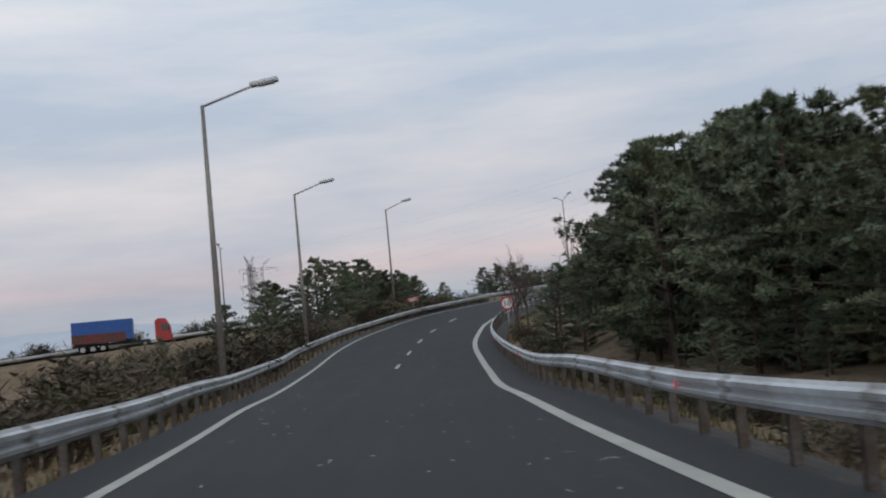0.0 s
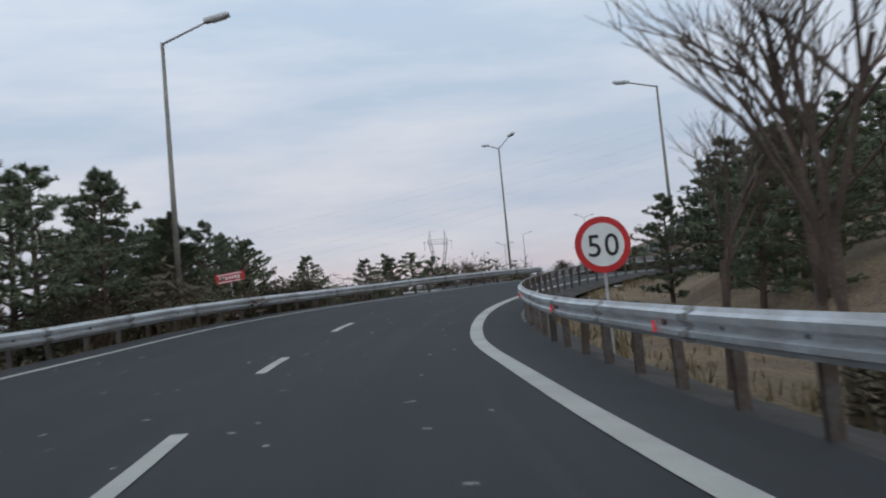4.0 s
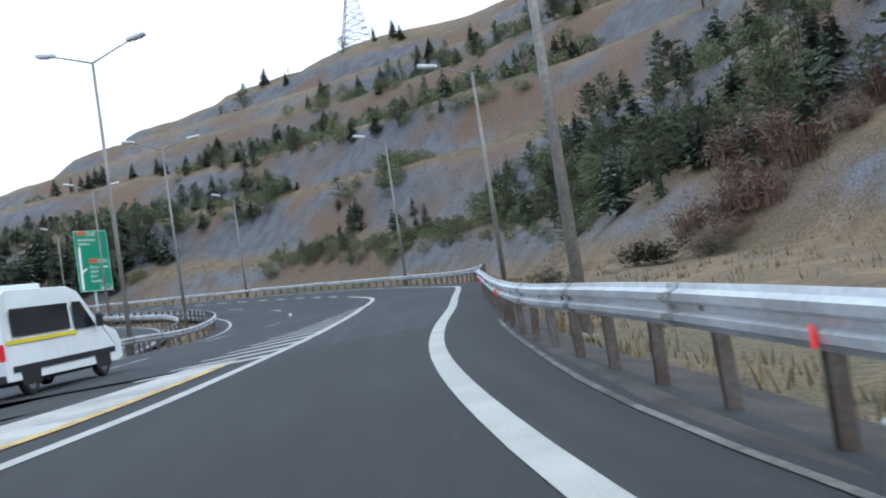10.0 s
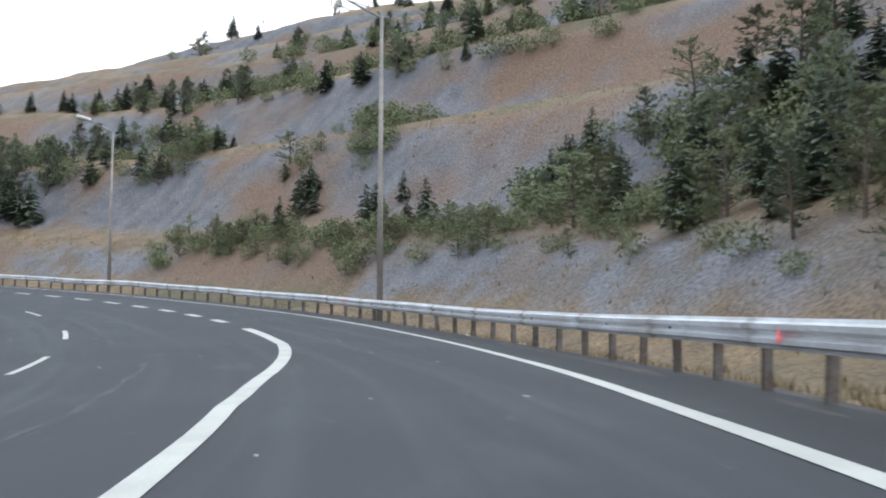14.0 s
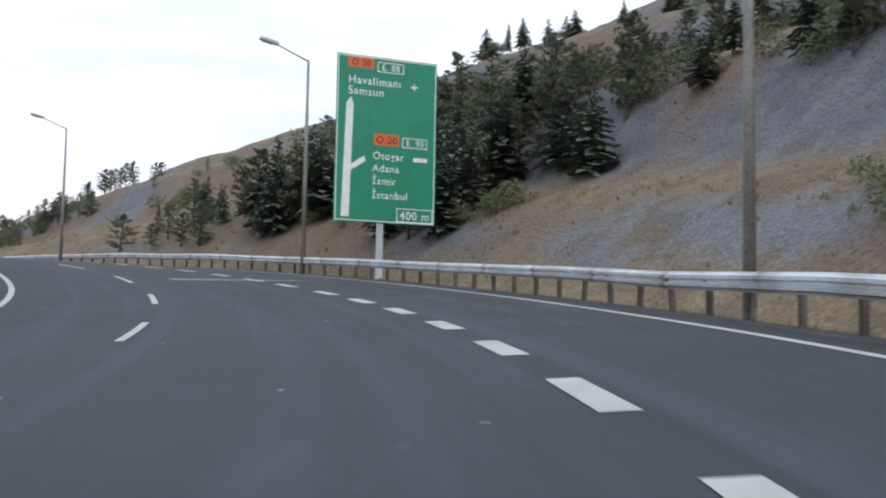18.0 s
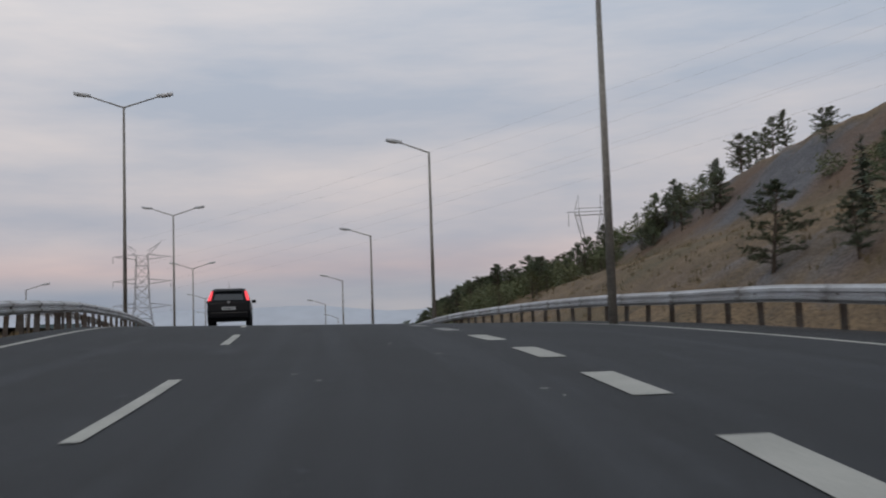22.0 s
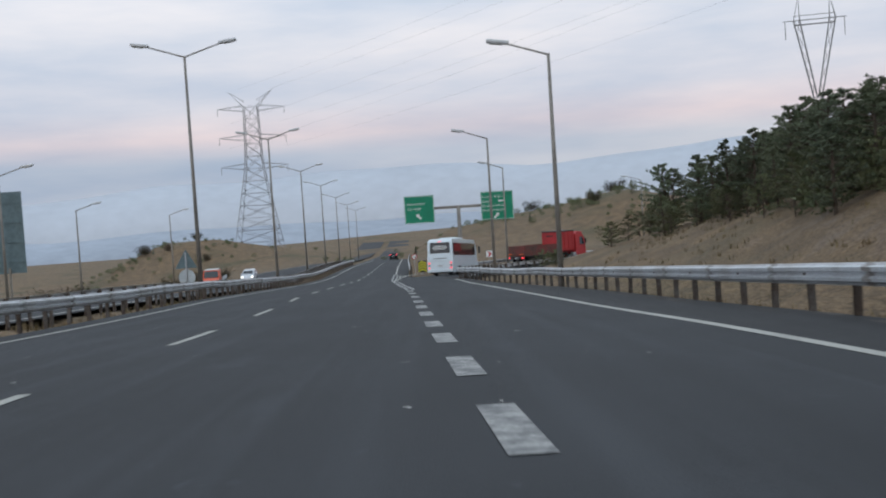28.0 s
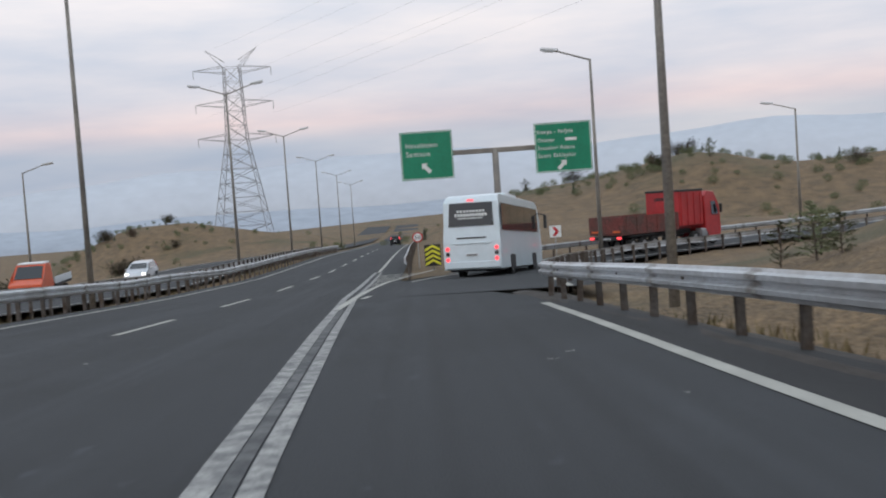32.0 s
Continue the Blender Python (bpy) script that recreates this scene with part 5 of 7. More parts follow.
for cx, cy, rx, ry, n in ((-110, 552, 60, 30, 230), (-20, 548, 70, 34, 200), (60, 575, 70, 40, 120), (-284, 565, 40, 25, 110), (-45, 500, 40, 14, 70)):
    for _ in range(n):
        x, y = cx + rt.gauss(0, rx * 0.5), cy + rt.gauss(0, ry * 0.5)
        i = nearest(np.array([x]), np.array([y]), EXIT[:, 0], EXIT[:, 1])[0]
        if math.hypot(x - EXIT[i, 0], y - EXIT[i, 1]) > 9:
            low_places.append((x, y, on_ground(x, y), rt.uniform(0.6, 1.7)))
for _ in range(140):
    x, y, _z = spot(rt.uniform(362, 404), rt.uniform(14.5, 32))
    low_places.append((x, y, on_ground(x, y), rt.uniform(0.9, 2.4)))
scrub("hillside_scrub", low_places, "thick olive-green scrub on the benches of the dry hill", 77)
# the skyline
for k in range(30):
    s = rt.uniform(200, 300)
    q = spot(s, rt.uniform(92, 118))
    grow_at(rt.choice(("bare", "spruce", "low_pine")), q[0], q[1], rt.uniform(3.0, 5.0), rt)
# pines over the crest and along the exit
for s0, s1, d0, d1, h0, h1, n, kind in ((350, 362, 26, 40, 2.0, 3.2, 12, "mid_pine"), (362, 376, 18, 34, 1.4, 2.8, 24, "mid_pine"), (376, 392, 14, 30, 2.2, 4.0, 42, "mid_pine"), (392, 408, 14, 26, 2.6, 4.2, 28, "mid_pine"),
                                         (350, 372, 15, 24, 1.2, 2.2, 12, "low_pine"), (374, 394, 13, 26, 2.0, 3.4, 34, "low_pine"), (388, 410, 14.5, 18, 1.4, 2.4, 14, "low_pine"), (396, 434, 15.5, 25, 3.2, 4.6, 52, "pine"), (400, 434, 15, 18, 1.6, 2.6, 18, "low_pine"), (408, 432, 17, 28, 2.4, 4.0, 12, "mid_pine"), (433, 437, 13, 16, 1.2, 1.9, 7, "low_pine"), (434.5, 435.5, 9.4, 10.4, 0.9, 1.3, 3, "low_pine"), (440, 443, 8.8, 10, 0.9, 1.5, 4, "low_pine")):
    for _ in range(n):
        q = spot(rt.uniform(s0, s1), rt.uniform(d0, d1))
        grow_at(kind, q[0], q[1], rt.uniform(h0, h1), rt)
for cx, cy, rx, ry, n in ((-106, 550, 70, 26, 26), (-20, 545, 60, 30, 22), (-284, 565, 40, 25, 8)):
    for _ in range(n):
        grow_at(rt.choice(("low_pine", "spruce", "shrub")), cx + rt.gauss(0, rx * 0.5), cy + rt.gauss(0, ry * 0.5), rt.uniform(1.6, 3.4), rt)
for k in range(46):
    s = rt.uniform(300, 560)
    q = spot(s, D_EDGE(s) - rt.uniform(19, 40))
    grow_at(rt.choice(("shrub", "bare", "shrub")), q[0], q[1], rt.uniform(1.2, 2.6), rt)


def tufts(name, places, size, label, seed):
    """Dry grass that nobody could count."""
    r = np.random.RandomState(seed)
    verts, faces = [], []
    for x, y, z in places:
        for _ in range(7):
            a, ln = r.uniform(0, 6.28), size * r.uniform(0.5, 1.3)
            px, py = x + r.normal(0, 0.14), y + r.normal(0, 0.14)
            w = 0.02 + 0.012 * r.rand()
            n = len(verts)
            verts += [(px - w * math.sin(a), py + w * math.cos(a), z - 0.05), (px + w * math.sin(a), py - w * math.cos(a), z - 0.05), (px + ln * 0.5 * math.cos(a), py + ln * 0.5 * math.sin(a), z + ln)]
            faces.append((n, n + 1, n + 2))
    ob = sheet(name, verts, faces, M_GRASS)
    return tagged(ob, label, "grass", kind="stuff")


rg = np.random.RandomState(5)
spots = []
for s in np.arange(-10, 436, 0.16):
    d = D_RAIL(s) + 0.55 + abs(rg.normal(0, 1.7))
    q = spot(s, d)
    spots.append((q[0], q[1]))
for s in np.arange(-10, 124, 0.22):
    q = spot(s, D_LRAIL(s) - abs(rg.normal(0, 1.2)) - 0.1)
    spots.append((q[0], q[1]))
for s in np.arange(152, 520, 0.3):
    q = spot(s, D_EDGE(s) - rg.uniform(1.2, 3.4))
    spots.append((q[0], q[1]))
for _ in range(2600):
    s = rg.uniform(150, 430)
    q = spot(s, D_RAIL(s) + rg.uniform(2, 22))
    spots.append((q[0], q[1]))
spots = np.array(spots)
tufts("dry_grass", np.c_[spots, ground_height(spots[:, 0], spots[:, 1])], 0.21, "dry yellow grass tufts along verges and slopes", 9)

# stones along the foot of the rail
for k in range(90):
    s = rg.uniform(90, 240) if k < 60 else rg.uniform(20, 430)
    q = spot(s, D_RAIL(s) + rg.uniform(0.25, 1.3))
    bm = bmesh.new()
    bmesh.ops.create_icosphere(bm, subdivisions=1, radius=1.0)
    sc = rg.uniform(0.05, 0.17)
    for v in bm.verts:
        v.co *= rg.uniform(0.75, 1.2)
        v.co = Vector((v.co.x * sc * rg.uniform(0.9, 1.3), v.co.y * sc, v.co.z * sc * 0.6))
    ob = finish("stone", bm, M_STONE)
    ob.location = (q[0], q[1], on_ground(q[0], q[1]) + sc * 0.25)
    tagged(ob, "pale rough stone lying on the verge", "stone", "verge stones")

# ---------------------------------------------------------------- distance
def ridge(name, radius, base, heights, material, lo, hi, seed, label):
    r = random.Random(seed)
    verts, faces, n = [], [], 90
    ph = [r.uniform(0, 6.28) for _ in range(6)]
    for k in range(n + 1):
        a = radians(lo + (hi - lo) * k / n)
        hgt = heights * (1 + 0.16 * math.sin(5 * a + ph[0]) + 0.10 * math.sin(11 * a + ph[1]) + 0.05 * math.sin(23 * a + ph[2]) + 0.025 * math.sin(47 * a + ph[3]))
        x, y = -40 - radius * math.sin(a), 250 + radius * math.cos(a)
        for f, up in ((1.0, -80), (1.0, base), (1.04, base + hgt * 0.6), (1.10, base + hgt), (1.25, base + hgt * 0.3)):
            verts.append((-40 - radius * f * math.sin(a), 250 + radius * f * math.cos(a), up))
    for k in range(n):
        for j in range(4):
            faces.append((k * 5 + j, (k + 1) * 5 + j, (k + 1) * 5 + j + 1, k * 5 + j + 1))
    ob = sheet(name, verts, faces, material, None, True)
    return tagged(ob, label, "mountain", kind="structure")


# both ridges get their haze from the material colour, not from the air
ridge("backdrop", 3300, -60, 190, M_FAR_HAZED, -20, 130, 2, "mountain range on the horizon with haze painted in as pale blue")
ridge("backdrop_near", 1500, -45, 48, M_FAR2_HAZED, -10, 140, 4, "low ridge beyond the valley with haze painted into its grey")


def pylon(height, base_w, waist_w, arms, name, label):
    """A lattice tower; arms: (height, reach)."""
    thing = empty(name)
    bm = bmesh.new()
    waist = height * 0.55

    def wid(z):
        return base_w + (waist_w - base_w) * min(1, z / waist) if z < waist else waist_w * (1 - 0.25 * (z - waist) / (height - waist))

    zs = list(np.linspace(0, height * 0.9, 13))
    for za, zb in zip(zs, zs[1:]):
        a, b = wid(za) / 2, wid(zb) / 2
        ca = [(-a, -a), (a, -a), (a, a), (-a, a)]
        cb = [(-b, -b), (b, -b), (b, b), (-b, b)]
        for k in range(4):
            j = (k + 1) % 4
            rod(bm, (*ca[k], za), (*cb[k], zb), 0.13, 0.13, 4)
            rod(bm, (*ca[k], za), (*cb[j], zb), 0.07, 0.07, 4)
            rod(bm, (*ca[j], za), (*cb[k], zb), 0.07, 0.07, 4)
            rod(bm, (*cb[k], zb), (*cb[j], zb), 0.06, 0.06, 4)
    part("tower", bm, M_LATTICE, thing)
    for z, reach in arms:
        for sd in (-1, 1):
            bm = bmesh.new()
            w = wid(z) / 2
            tip = (sd * reach, 0, z + (0.02 * height if z < height * 0.88 else 0.10 * height))
            for yy in (-w, w):
                rod(bm, (sd * w, yy, z), tip, 0.08, 0.05, 4)
                rod(bm, (sd * w, yy, z + height * 0.035), tip, 0.08, 0.05, 4)
            for f in (0.3, 0.6):
                rod(bm, (sd * (w + (reach - w) * f), -w * (1 - f), z + 0.02 * f * height), (sd * (w + (reach - w) * f), w * (1 - f), z + 0.02 * f * height), 0.05, 0.05, 4)
            part("cross_arm", bm, M_LATTICE, thing)
            if z < height * 0.88:
                bm = bmesh.new()
                rod(bm, tip, (tip[0], tip[1], tip[2] - 2.6), 0.09, 0.09, 6)
                part("insulator", bm, M_LATTICE, thing)
    return tagged(thing, label, "pylon", "electricity pylons")


base = on_ground(-281, 609.3)
p1 = pylon(61.5 - base, 17, 6.0, ((31, 12), (41.5, 12), (52.0, 12), (53.5, 8.0)), "pylon", "tall grey steel lattice electricity pylon on a mound")
p1.matrix_world = pose(-281, 609.3, base - 1, 0, 0, 37)
for x, y, h, yaw, w in ((160, 346, 26, -40, 1.0), (-146.0, 311.5, 33, 60, 0.5)):
    q = pylon(h, 8 * w, 2.6 * w, ((h * 0.66, h * 0.2 * w), (h * 0.8, h * 0.17 * w), (h * 0.89, h * 0.12 * w)), "pylon", "distant grey lattice electricity pylon")
    q.matrix_world = pose(x, y, on_ground(x, y) - 1, 0, 0, yaw)


def fork_pylon(x, y, top, yaw):
    """A tower whose body forks into two legs under one long beam."""
    thing = empty("fork_pylon")
    tagged(thing, "grey lattice pylon with a forked head and long beam", "pylon", "electricity pylons")
    foot = on_ground(x, y) - 1
    h = top - foot
    bm = bmesh.new()
    zs = [0, h * 0.15, h * 0.30, h * 0.44, h * 0.56]
    for za, zb in zip(zs, zs[1:]):
        a, b = (4.6 - 3.4 * z / (h * 0.56) for z in (za, zb))
        ca, cb = [(-a, -a), (a, -a), (a, a), (-a, a)], [(-b, -b), (b, -b), (b, b), (-b, b)]
        for k in range(4):
            j = (k + 1) % 4
            rod(bm, (*ca[k], za), (*cb[k], zb), 0.14, 0.14, 4)
            rod(bm, (*ca[k], za), (*cb[j], zb), 0.07, 0.07, 4)
            rod(bm, (*ca[j], za), (*cb[k], zb), 0.07, 0.07, 4)
            rod(bm, (*cb[k], zb), (*cb[j], zb), 0.07, 0.07, 4)
    part("tower", bm, M_LATTICE, thing)
    for sx in (-1, 1):
        bm = bmesh.new()
        for u in (-0.8, 0.8):
            for v in (-0.7, 0.7):
                rod(bm, (sx * 0.6 + u * 0.6, v, h * 0.56), (sx * 4.6 + u, v, h * 0.90), 0.11, 0.11, 4)
                rod(bm, (sx * 4.6 + u, v, h * 0.90), (sx * 4.0, 0, h), 0.09, 0.06, 4)
        for k in range(5):
            f, g = k / 5, (k + 1) / 5
            rod(bm, (sx * (0.6 + 4.0 * f) - 0.6, 0.7, h * (0.56 + 0.34 * f)), (sx * (0.6 + 4.0 * g) + 0.6, 0.7, h * (0.56 + 0.34 * g)), 0.06, 0.06, 4)
            rod(bm, (sx * (0.6 + 4.0 * f) + 0.6, -0.7, h * (0.56 + 0.34 * f)), (sx * (0.6 + 4.0 * g) - 0.6, -0.7, h * (0.56 + 0.34 * g)), 0.06, 0.06, 4)
        part("fork", bm, M_LATTICE, thing)
        bm = bmesh.new()
        rod(bm, (sx * 7.6, 0, h * 0.90), (sx * 7.6, 0, h * 0.82), 0.10, 0.10, 6)
        part("insulator", bm, M_LATTICE, thing)
    bm = bmesh.new()
    for v, w in ((-0.7, 0.88), (0.7, 0.88), (0, 0.92)):
        rod(bm, (-8.2, v * 0.3, h * 0.90), (8.2, v * 0.3, h * 0.90), 0.08, 0.08, 4)
        rod(bm, (-5.4, v, h * w), (5.4, v, h * w), 0.09, 0.09, 4)
    part("beam", bm, M_LATTICE, thing)
    thing.matrix_world = pose(x, y, foot, 0, 0, yaw)


fork_pylon(-84.9, 623.6, 64.5, 20)
# power lines
for ox, oz in ((-10, 31.5), (10, 31.5), (-9, 39), (9, 39), (-6, 49), (6, 49)):
    a = Matrix.Rotation(radians(37), 3, "Z") @ Vector((ox, 0, 0)) + Vector((-280, 610, base + oz * 1.2))
    b = Matrix.Rotation(radians(37), 3, "Z") @ Vector((ox, 0, 0)) + Vector((150, 470, 66 + oz * 0.8))
    bm = bmesh.new()
    rings = []
    for k in range(31):
        u = k / 30
        p = a.lerp(b, u) - Vector((0, 0, 4 * 7.0 * u * (1 - u)))
        rings.append([bm.verts.new(p + Vector((0, 0.018 * math.cos(c), 0.018 * math.sin(c)))) for c in (0.0, 2.1, 4.2)])
    for g, h in zip(rings, rings[1:]):
        for c in range(3):
            bm.faces.new((g[c], g[(c + 1) % 3], h[(c + 1) % 3], h[c]))
    ob = finish("power_line", bm, M_LATTICE)
    tagged(ob, "thin sagging overhead power line between the pylons", "cable", "power lines")



# ---------------------------------------------------------------- signs
def panel(parent, w, h, face, border=True, name="panel", x=0.0, z=0.0):
    bm = bmesh.new()
    plate(bm, [(x - w / 2, z), (x + w / 2, z), (x + w / 2, z + h), (x - w / 2, z + h)], 0.05)
    p = part(name, bm, face, parent)
    if border:
        bm = bmesh.new()
        t = 0.07
        for cx, cz, sx, sz in ((x, z + t, w - t, t * 0.6), (x, z + h - t, w - t, t * 0.6), (x - w / 2 + t, z + h / 2, t * 0.6, h - t), (x + w / 2 - t, z + h / 2, t * 0.6, h - t)):
            box(bm, (cx, -0.004, cz), (sx, 0.006, sz))
        part("border", bm, M_WHITE, p, "white border line")
    return p


def flat(name, parent, pts, material, y=-0.010, label=""):
    bm = bmesh.new()
    plate(bm, pts, 0.008)
    bmesh.ops.translate(bm, vec=(0, y, 0), verts=bm.verts[:])
    return part(name, bm, material, parent, label)


def rect(name, parent, x0, z0, x1, z1, material, y=-0.010):
    return flat(name, parent, [(x0, z0), (x1, z0), (x1, z1), (x0, z1)], material, y)


def route_box(p, x0, z0, x1, z1, text, fill, ink):
    if fill:
        rect("route_shield", p, x0, z0, x1, z1, fill)
    else:
        for a in ((x0, z0, x1, z0 + 0.04), (x0, z1 - 0.04, x1, z1), (x0, z0 + 0.04, x0 + 0.04, z1 - 0.04), (x1 - 0.04, z0 + 0.04, x1, z1 - 0.04)):
            rect("shield_line", p, *a, M_WHITE)
    lettering(text, (z1 - z0) * 0.62, ink, p, (x0 + x1) / 2, z0 + (z1 - z0) * 0.2, -0.022, "CENTER")


sign = empty("direction_sign")
tagged(sign, "large green motorway direction sign on a pale post", "road sign")
P = panel(sign, 5.25, 7.9, M_GREEN)


def at_sign(px, py):
    return (px - 325) * 0.0092, (905 - py) * 0.0088


def words(parent, text, px, py, cap):
    x, z = at_sign(px, py)
    lettering(text, cap, M_WHITE, parent, x, z)


route_box(P, *at_sign(100, 75), *at_sign(245, 18), "O 20", M_ORANGE, M_BLACK)
route_box(P, *at_sign(265, 88), *at_sign(415, 32), "E. 88", None, M_WHITE)
words(P, "Havalimanı", 103, 163, 0.40)
words(P, "Samsun", 103, 222, 0.40)
cx, cz = at_sign(478, 150)
flat("aircraft_symbol", P, [(cx + a * 0.2, cz + b * 0.2) for a, b in ((-0.12, -1), (0.12, -1), (0.1, -0.45), (0.95, -0.15), (0.95, 0.05), (0.12, 0.1), (0.1, 0.75), (0, 1), (-0.1, 0.75), (-0.12, 0.1), (-0.95, 0.05), (-0.95, -0.15), (-0.1, -0.45))], M_WHITE)
ax = [at_sign(*q) for q in ((78, 880), (122, 880), (135, 272), (118, 236), (95, 272))]
flat("arrow", P, ax, M_WHITE)
flat("arrow", P, [at_sign(*q) for q in ((126, 632), (208, 578), (203, 553), (190, 556), (126, 600))], M_WHITE, -0.012)
route_box(P, *at_sign(255, 487), *at_sign(395, 424), "O 20", M_ORANGE, M_BLACK)
route_box(P, *at_sign(415, 490), *at_sign(560, 434), "E. 90", None, M_WHITE)
for text, py in (("Otogar", 562), ("Adana", 629), ("İzmir", 698), ("İstanbul", 774)):
    words(P, text, 248, py, 0.36)
bx, bz = at_sign(480, 562)
rect("bus_symbol", P, bx, bz, bx + 0.75, bz + 0.2, M_WHITE)
route_box(P, *at_sign(390, 895), *at_sign(597, 820), "400 m", None, M_WHITE)
bm = bmesh.new()
box(bm, (-0.2, 0.16, -1.9), (0.32, 0.16, 5.6), 0.02)
part("post", bm, M_SIGNBACK, sign, "pale grey steel post")
bm = bmesh.new()
for z in np.arange(0.6, 7.8, 1.1):
    box(bm, (0, 0.075, z), (4.9, 0.04, 0.10))
part("rear_ribs", bm, M_SIGNBACK, sign)
sign.matrix_world = pose(48.65, 260.9, 14.9, 0, 0, 15) @ Matrix.Diagonal((1, 1, 1.04, 1))

gantry = empty("exit_gantry")
tagged(gantry, "grey T-shaped gantry with two green exit signs", "road sign")
bm = bmesh.new()
rod(bm, (6.6, 0.3, -10.2), (6.6, 0.3, -1.5), 0.26, 0.22, 12)
part("mast", bm, M_POLE, gantry, smooth=True)
bm = bmesh.new()
box(bm, (6.6, 0.3, -1.62), (12.0, 0.32, 0.34), 0.04)
part("cross_beam", bm, M_POLE, gantry)
L = panel(gantry, 3.65, 3.35, M_GREEN, True, "sign_panel", 1.82, -3.35)
lettering("Havalimanı", 0.33, M_WHITE, L, 0.35, -1.12)
lettering("Samsun", 0.36, M_WHITE, L, 0.38, -1.72)
flat("arrow", L, [(1.75 + a, -2.65 + b) for a, b in ((-0.32, 0.42), (0.12, 0.42), (-0.02, 0.28), (0.36, -0.1), (0.16, -0.3), (-0.2, 0.1), (-0.32, -0.04))], M_WHITE)
R = panel(gantry, 3.95, 3.45, M_GREEN, True, "sign_panel", 11.35, -3.45)
for text, z in (("Konya - Niğde", -0.75), ("Otogar", -1.32), ("İstanbul Adana", -1.86), ("İzmir Eskişehir", -2.4)):
    lettering(text, 0.27, M_WHITE, R, 9.55, z)
rect("bus_symbol", R, 11.5, -1.3, 12.3, -1.1, M_WHITE)
flat("arrow", R, [(11.2 + a, -3.0 + b) for a, b in ((0.32, 0.36), (-0.12, 0.36), (0.02, 0.22), (-0.36, -0.16), (-0.16, -0.32), (0.2, 0.06), (0.32, -0.06))], M_WHITE)
gantry.matrix_world = pose(-85.1, 431.7, 16.2, 0, 0, 35)

back = empty("gantry_sign")
tagged(back, "T-shaped gantry with two pale sign backs facing away", "road sign")
bm = bmesh.new()
rod(bm, (-4.8, -0.3, -11.5), (-4.8, -0.3, -1.8), 0.25, 0.22, 12)
part("mast", bm, M_POLE, back, smooth=True)
bm = bmesh.new()
box(bm, (-5.2, -0.25, -2.0), (12.5, 0.3, 0.34), 0.04)
part("cross_beam", bm, M_POLE, back)
for x in (0.0, -10.5):
    p = panel(back, 4.9, 4.0, M_SIGNBACK, False, "sign_panel", x, -4.0)
    bm = bmesh.new()
    for k in range(7):
        box(bm, (x - 2.1 + 0.7 * k, -0.03, -2.0), (0.07, 0.06, 3.9))
    for z in (-3.3, -2.4, -0.8):
        box(bm, (x, -0.07, z), (4.7, 0.05, 0.09))
    part("rear_ribs", bm, M_SIGNBACK, p)
back.matrix_world = pose(25.4, 241.1, 20.3, 0, 0, -15.7)


def round_sign(q, yaw, size, text, label, low):
    thing = empty("speed_sign")
    tagged(thing, label, "road sign", "speed limit signs")
    n = 36
    ring = [(math.cos(2 * math.pi * k / n), math.sin(2 * math.pi * k / n)) for k in range(n)]
    disc = flat("disc", thing, [(size / 2 * a, size / 2 * b) for a, b in ring], M_RED, 0.0)
    flat("face", disc, [(size * 0.385 * a, size * 0.385 * b) for a, b in ring], M_WHITE, -0.006)
    lettering(text, size * 0.40, M_BLACK, disc, 0, -size * 0.2, -0.012, "CENTER")
    bm = bmesh.new()
    rod(bm, (0, 0.045, -low), (0, 0.045, size * 0.4), 0.03, 0.03, 8)
    part("post", bm, M_ZINC, thing)
    thing.matrix_world = pose(*q, 0, 0, yaw)


round_sign((-10.57, 68.5, 1.22), 12, 0.97, "50", "round red-rimmed speed limit sign reading 50", 3.2)
round_sign((-78.5, 424.0, 9.3), 30, 0.62, "50", "small red-rimmed speed limit sign beside the exit", 2.6)
red = empty("warning_board")
tagged(red, "small red board with white markings in the bushes", "road sign")
panel(red, 1.05, 0.36, M_RED, False)
rect("bar", red, -0.44, 0.03, 0.44, 0.07, M_WHITE)
rect("bar", red, -0.44, 0.29, 0.44, 0.33, M_WHITE)
for k in range(7):
    rect("bar", red, -0.38 + 0.11 * k, 0.12, -0.31 + 0.11 * k, 0.24, M_WHITE)
bm = bmesh.new()
rod(bm, (0, 0.08, -3.2), (0, 0.08, 0.3), 0.03, 0.03, 8)
part("post", bm, M_ZINC, red)
red.matrix_world = pose(-23.6, 87.7, 2.85, 0, -6, 14)

nose = empty("chevron_board")
tagged(nose, "yellow and black chevron board on the exit nose", "road sign")
panel(nose, 0.95, 1.25, M_BLACK, False)
for k in range(4):
    z = 0.02 + 0.28 * k
    flat("chevron", nose, [(-0.44, z), (0, z + 0.24), (0.44, z), (0.44, z + 0.15), (0, z + 0.39), (-0.44, z + 0.15)][:6], M_FLUO, -0.012)
bm = bmesh.new()
box(bm, (0, 0.1, -0.55), (0.12, 0.1, 1.3))
part("post", bm, M_POLE, nose)
nose.matrix_world = pose(-76.6, 422.8, 7.65, 0, 0, 30)
bend = empty("bend_sign")
tagged(bend, "white square sign with a red bend chevron", "road sign")
panel(bend, 0.72, 0.72, M_WHITE, False)
flat("chevron", bend, [(-0.2, 0.08), (0.02, 0.08), (0.24, 0.36), (0.02, 0.64), (-0.2, 0.64), (0.02, 0.36)], M_RED, -0.012)
bm = bmesh.new()
rod(bm, (0, 0.08, -2.2), (0, 0.08, 0.6), 0.03, 0.03, 8)
part("post", bm, M_ZINC, bend)
bend.matrix_world = pose(-72.9, 431.0, 8.6, 0, 0, 25)

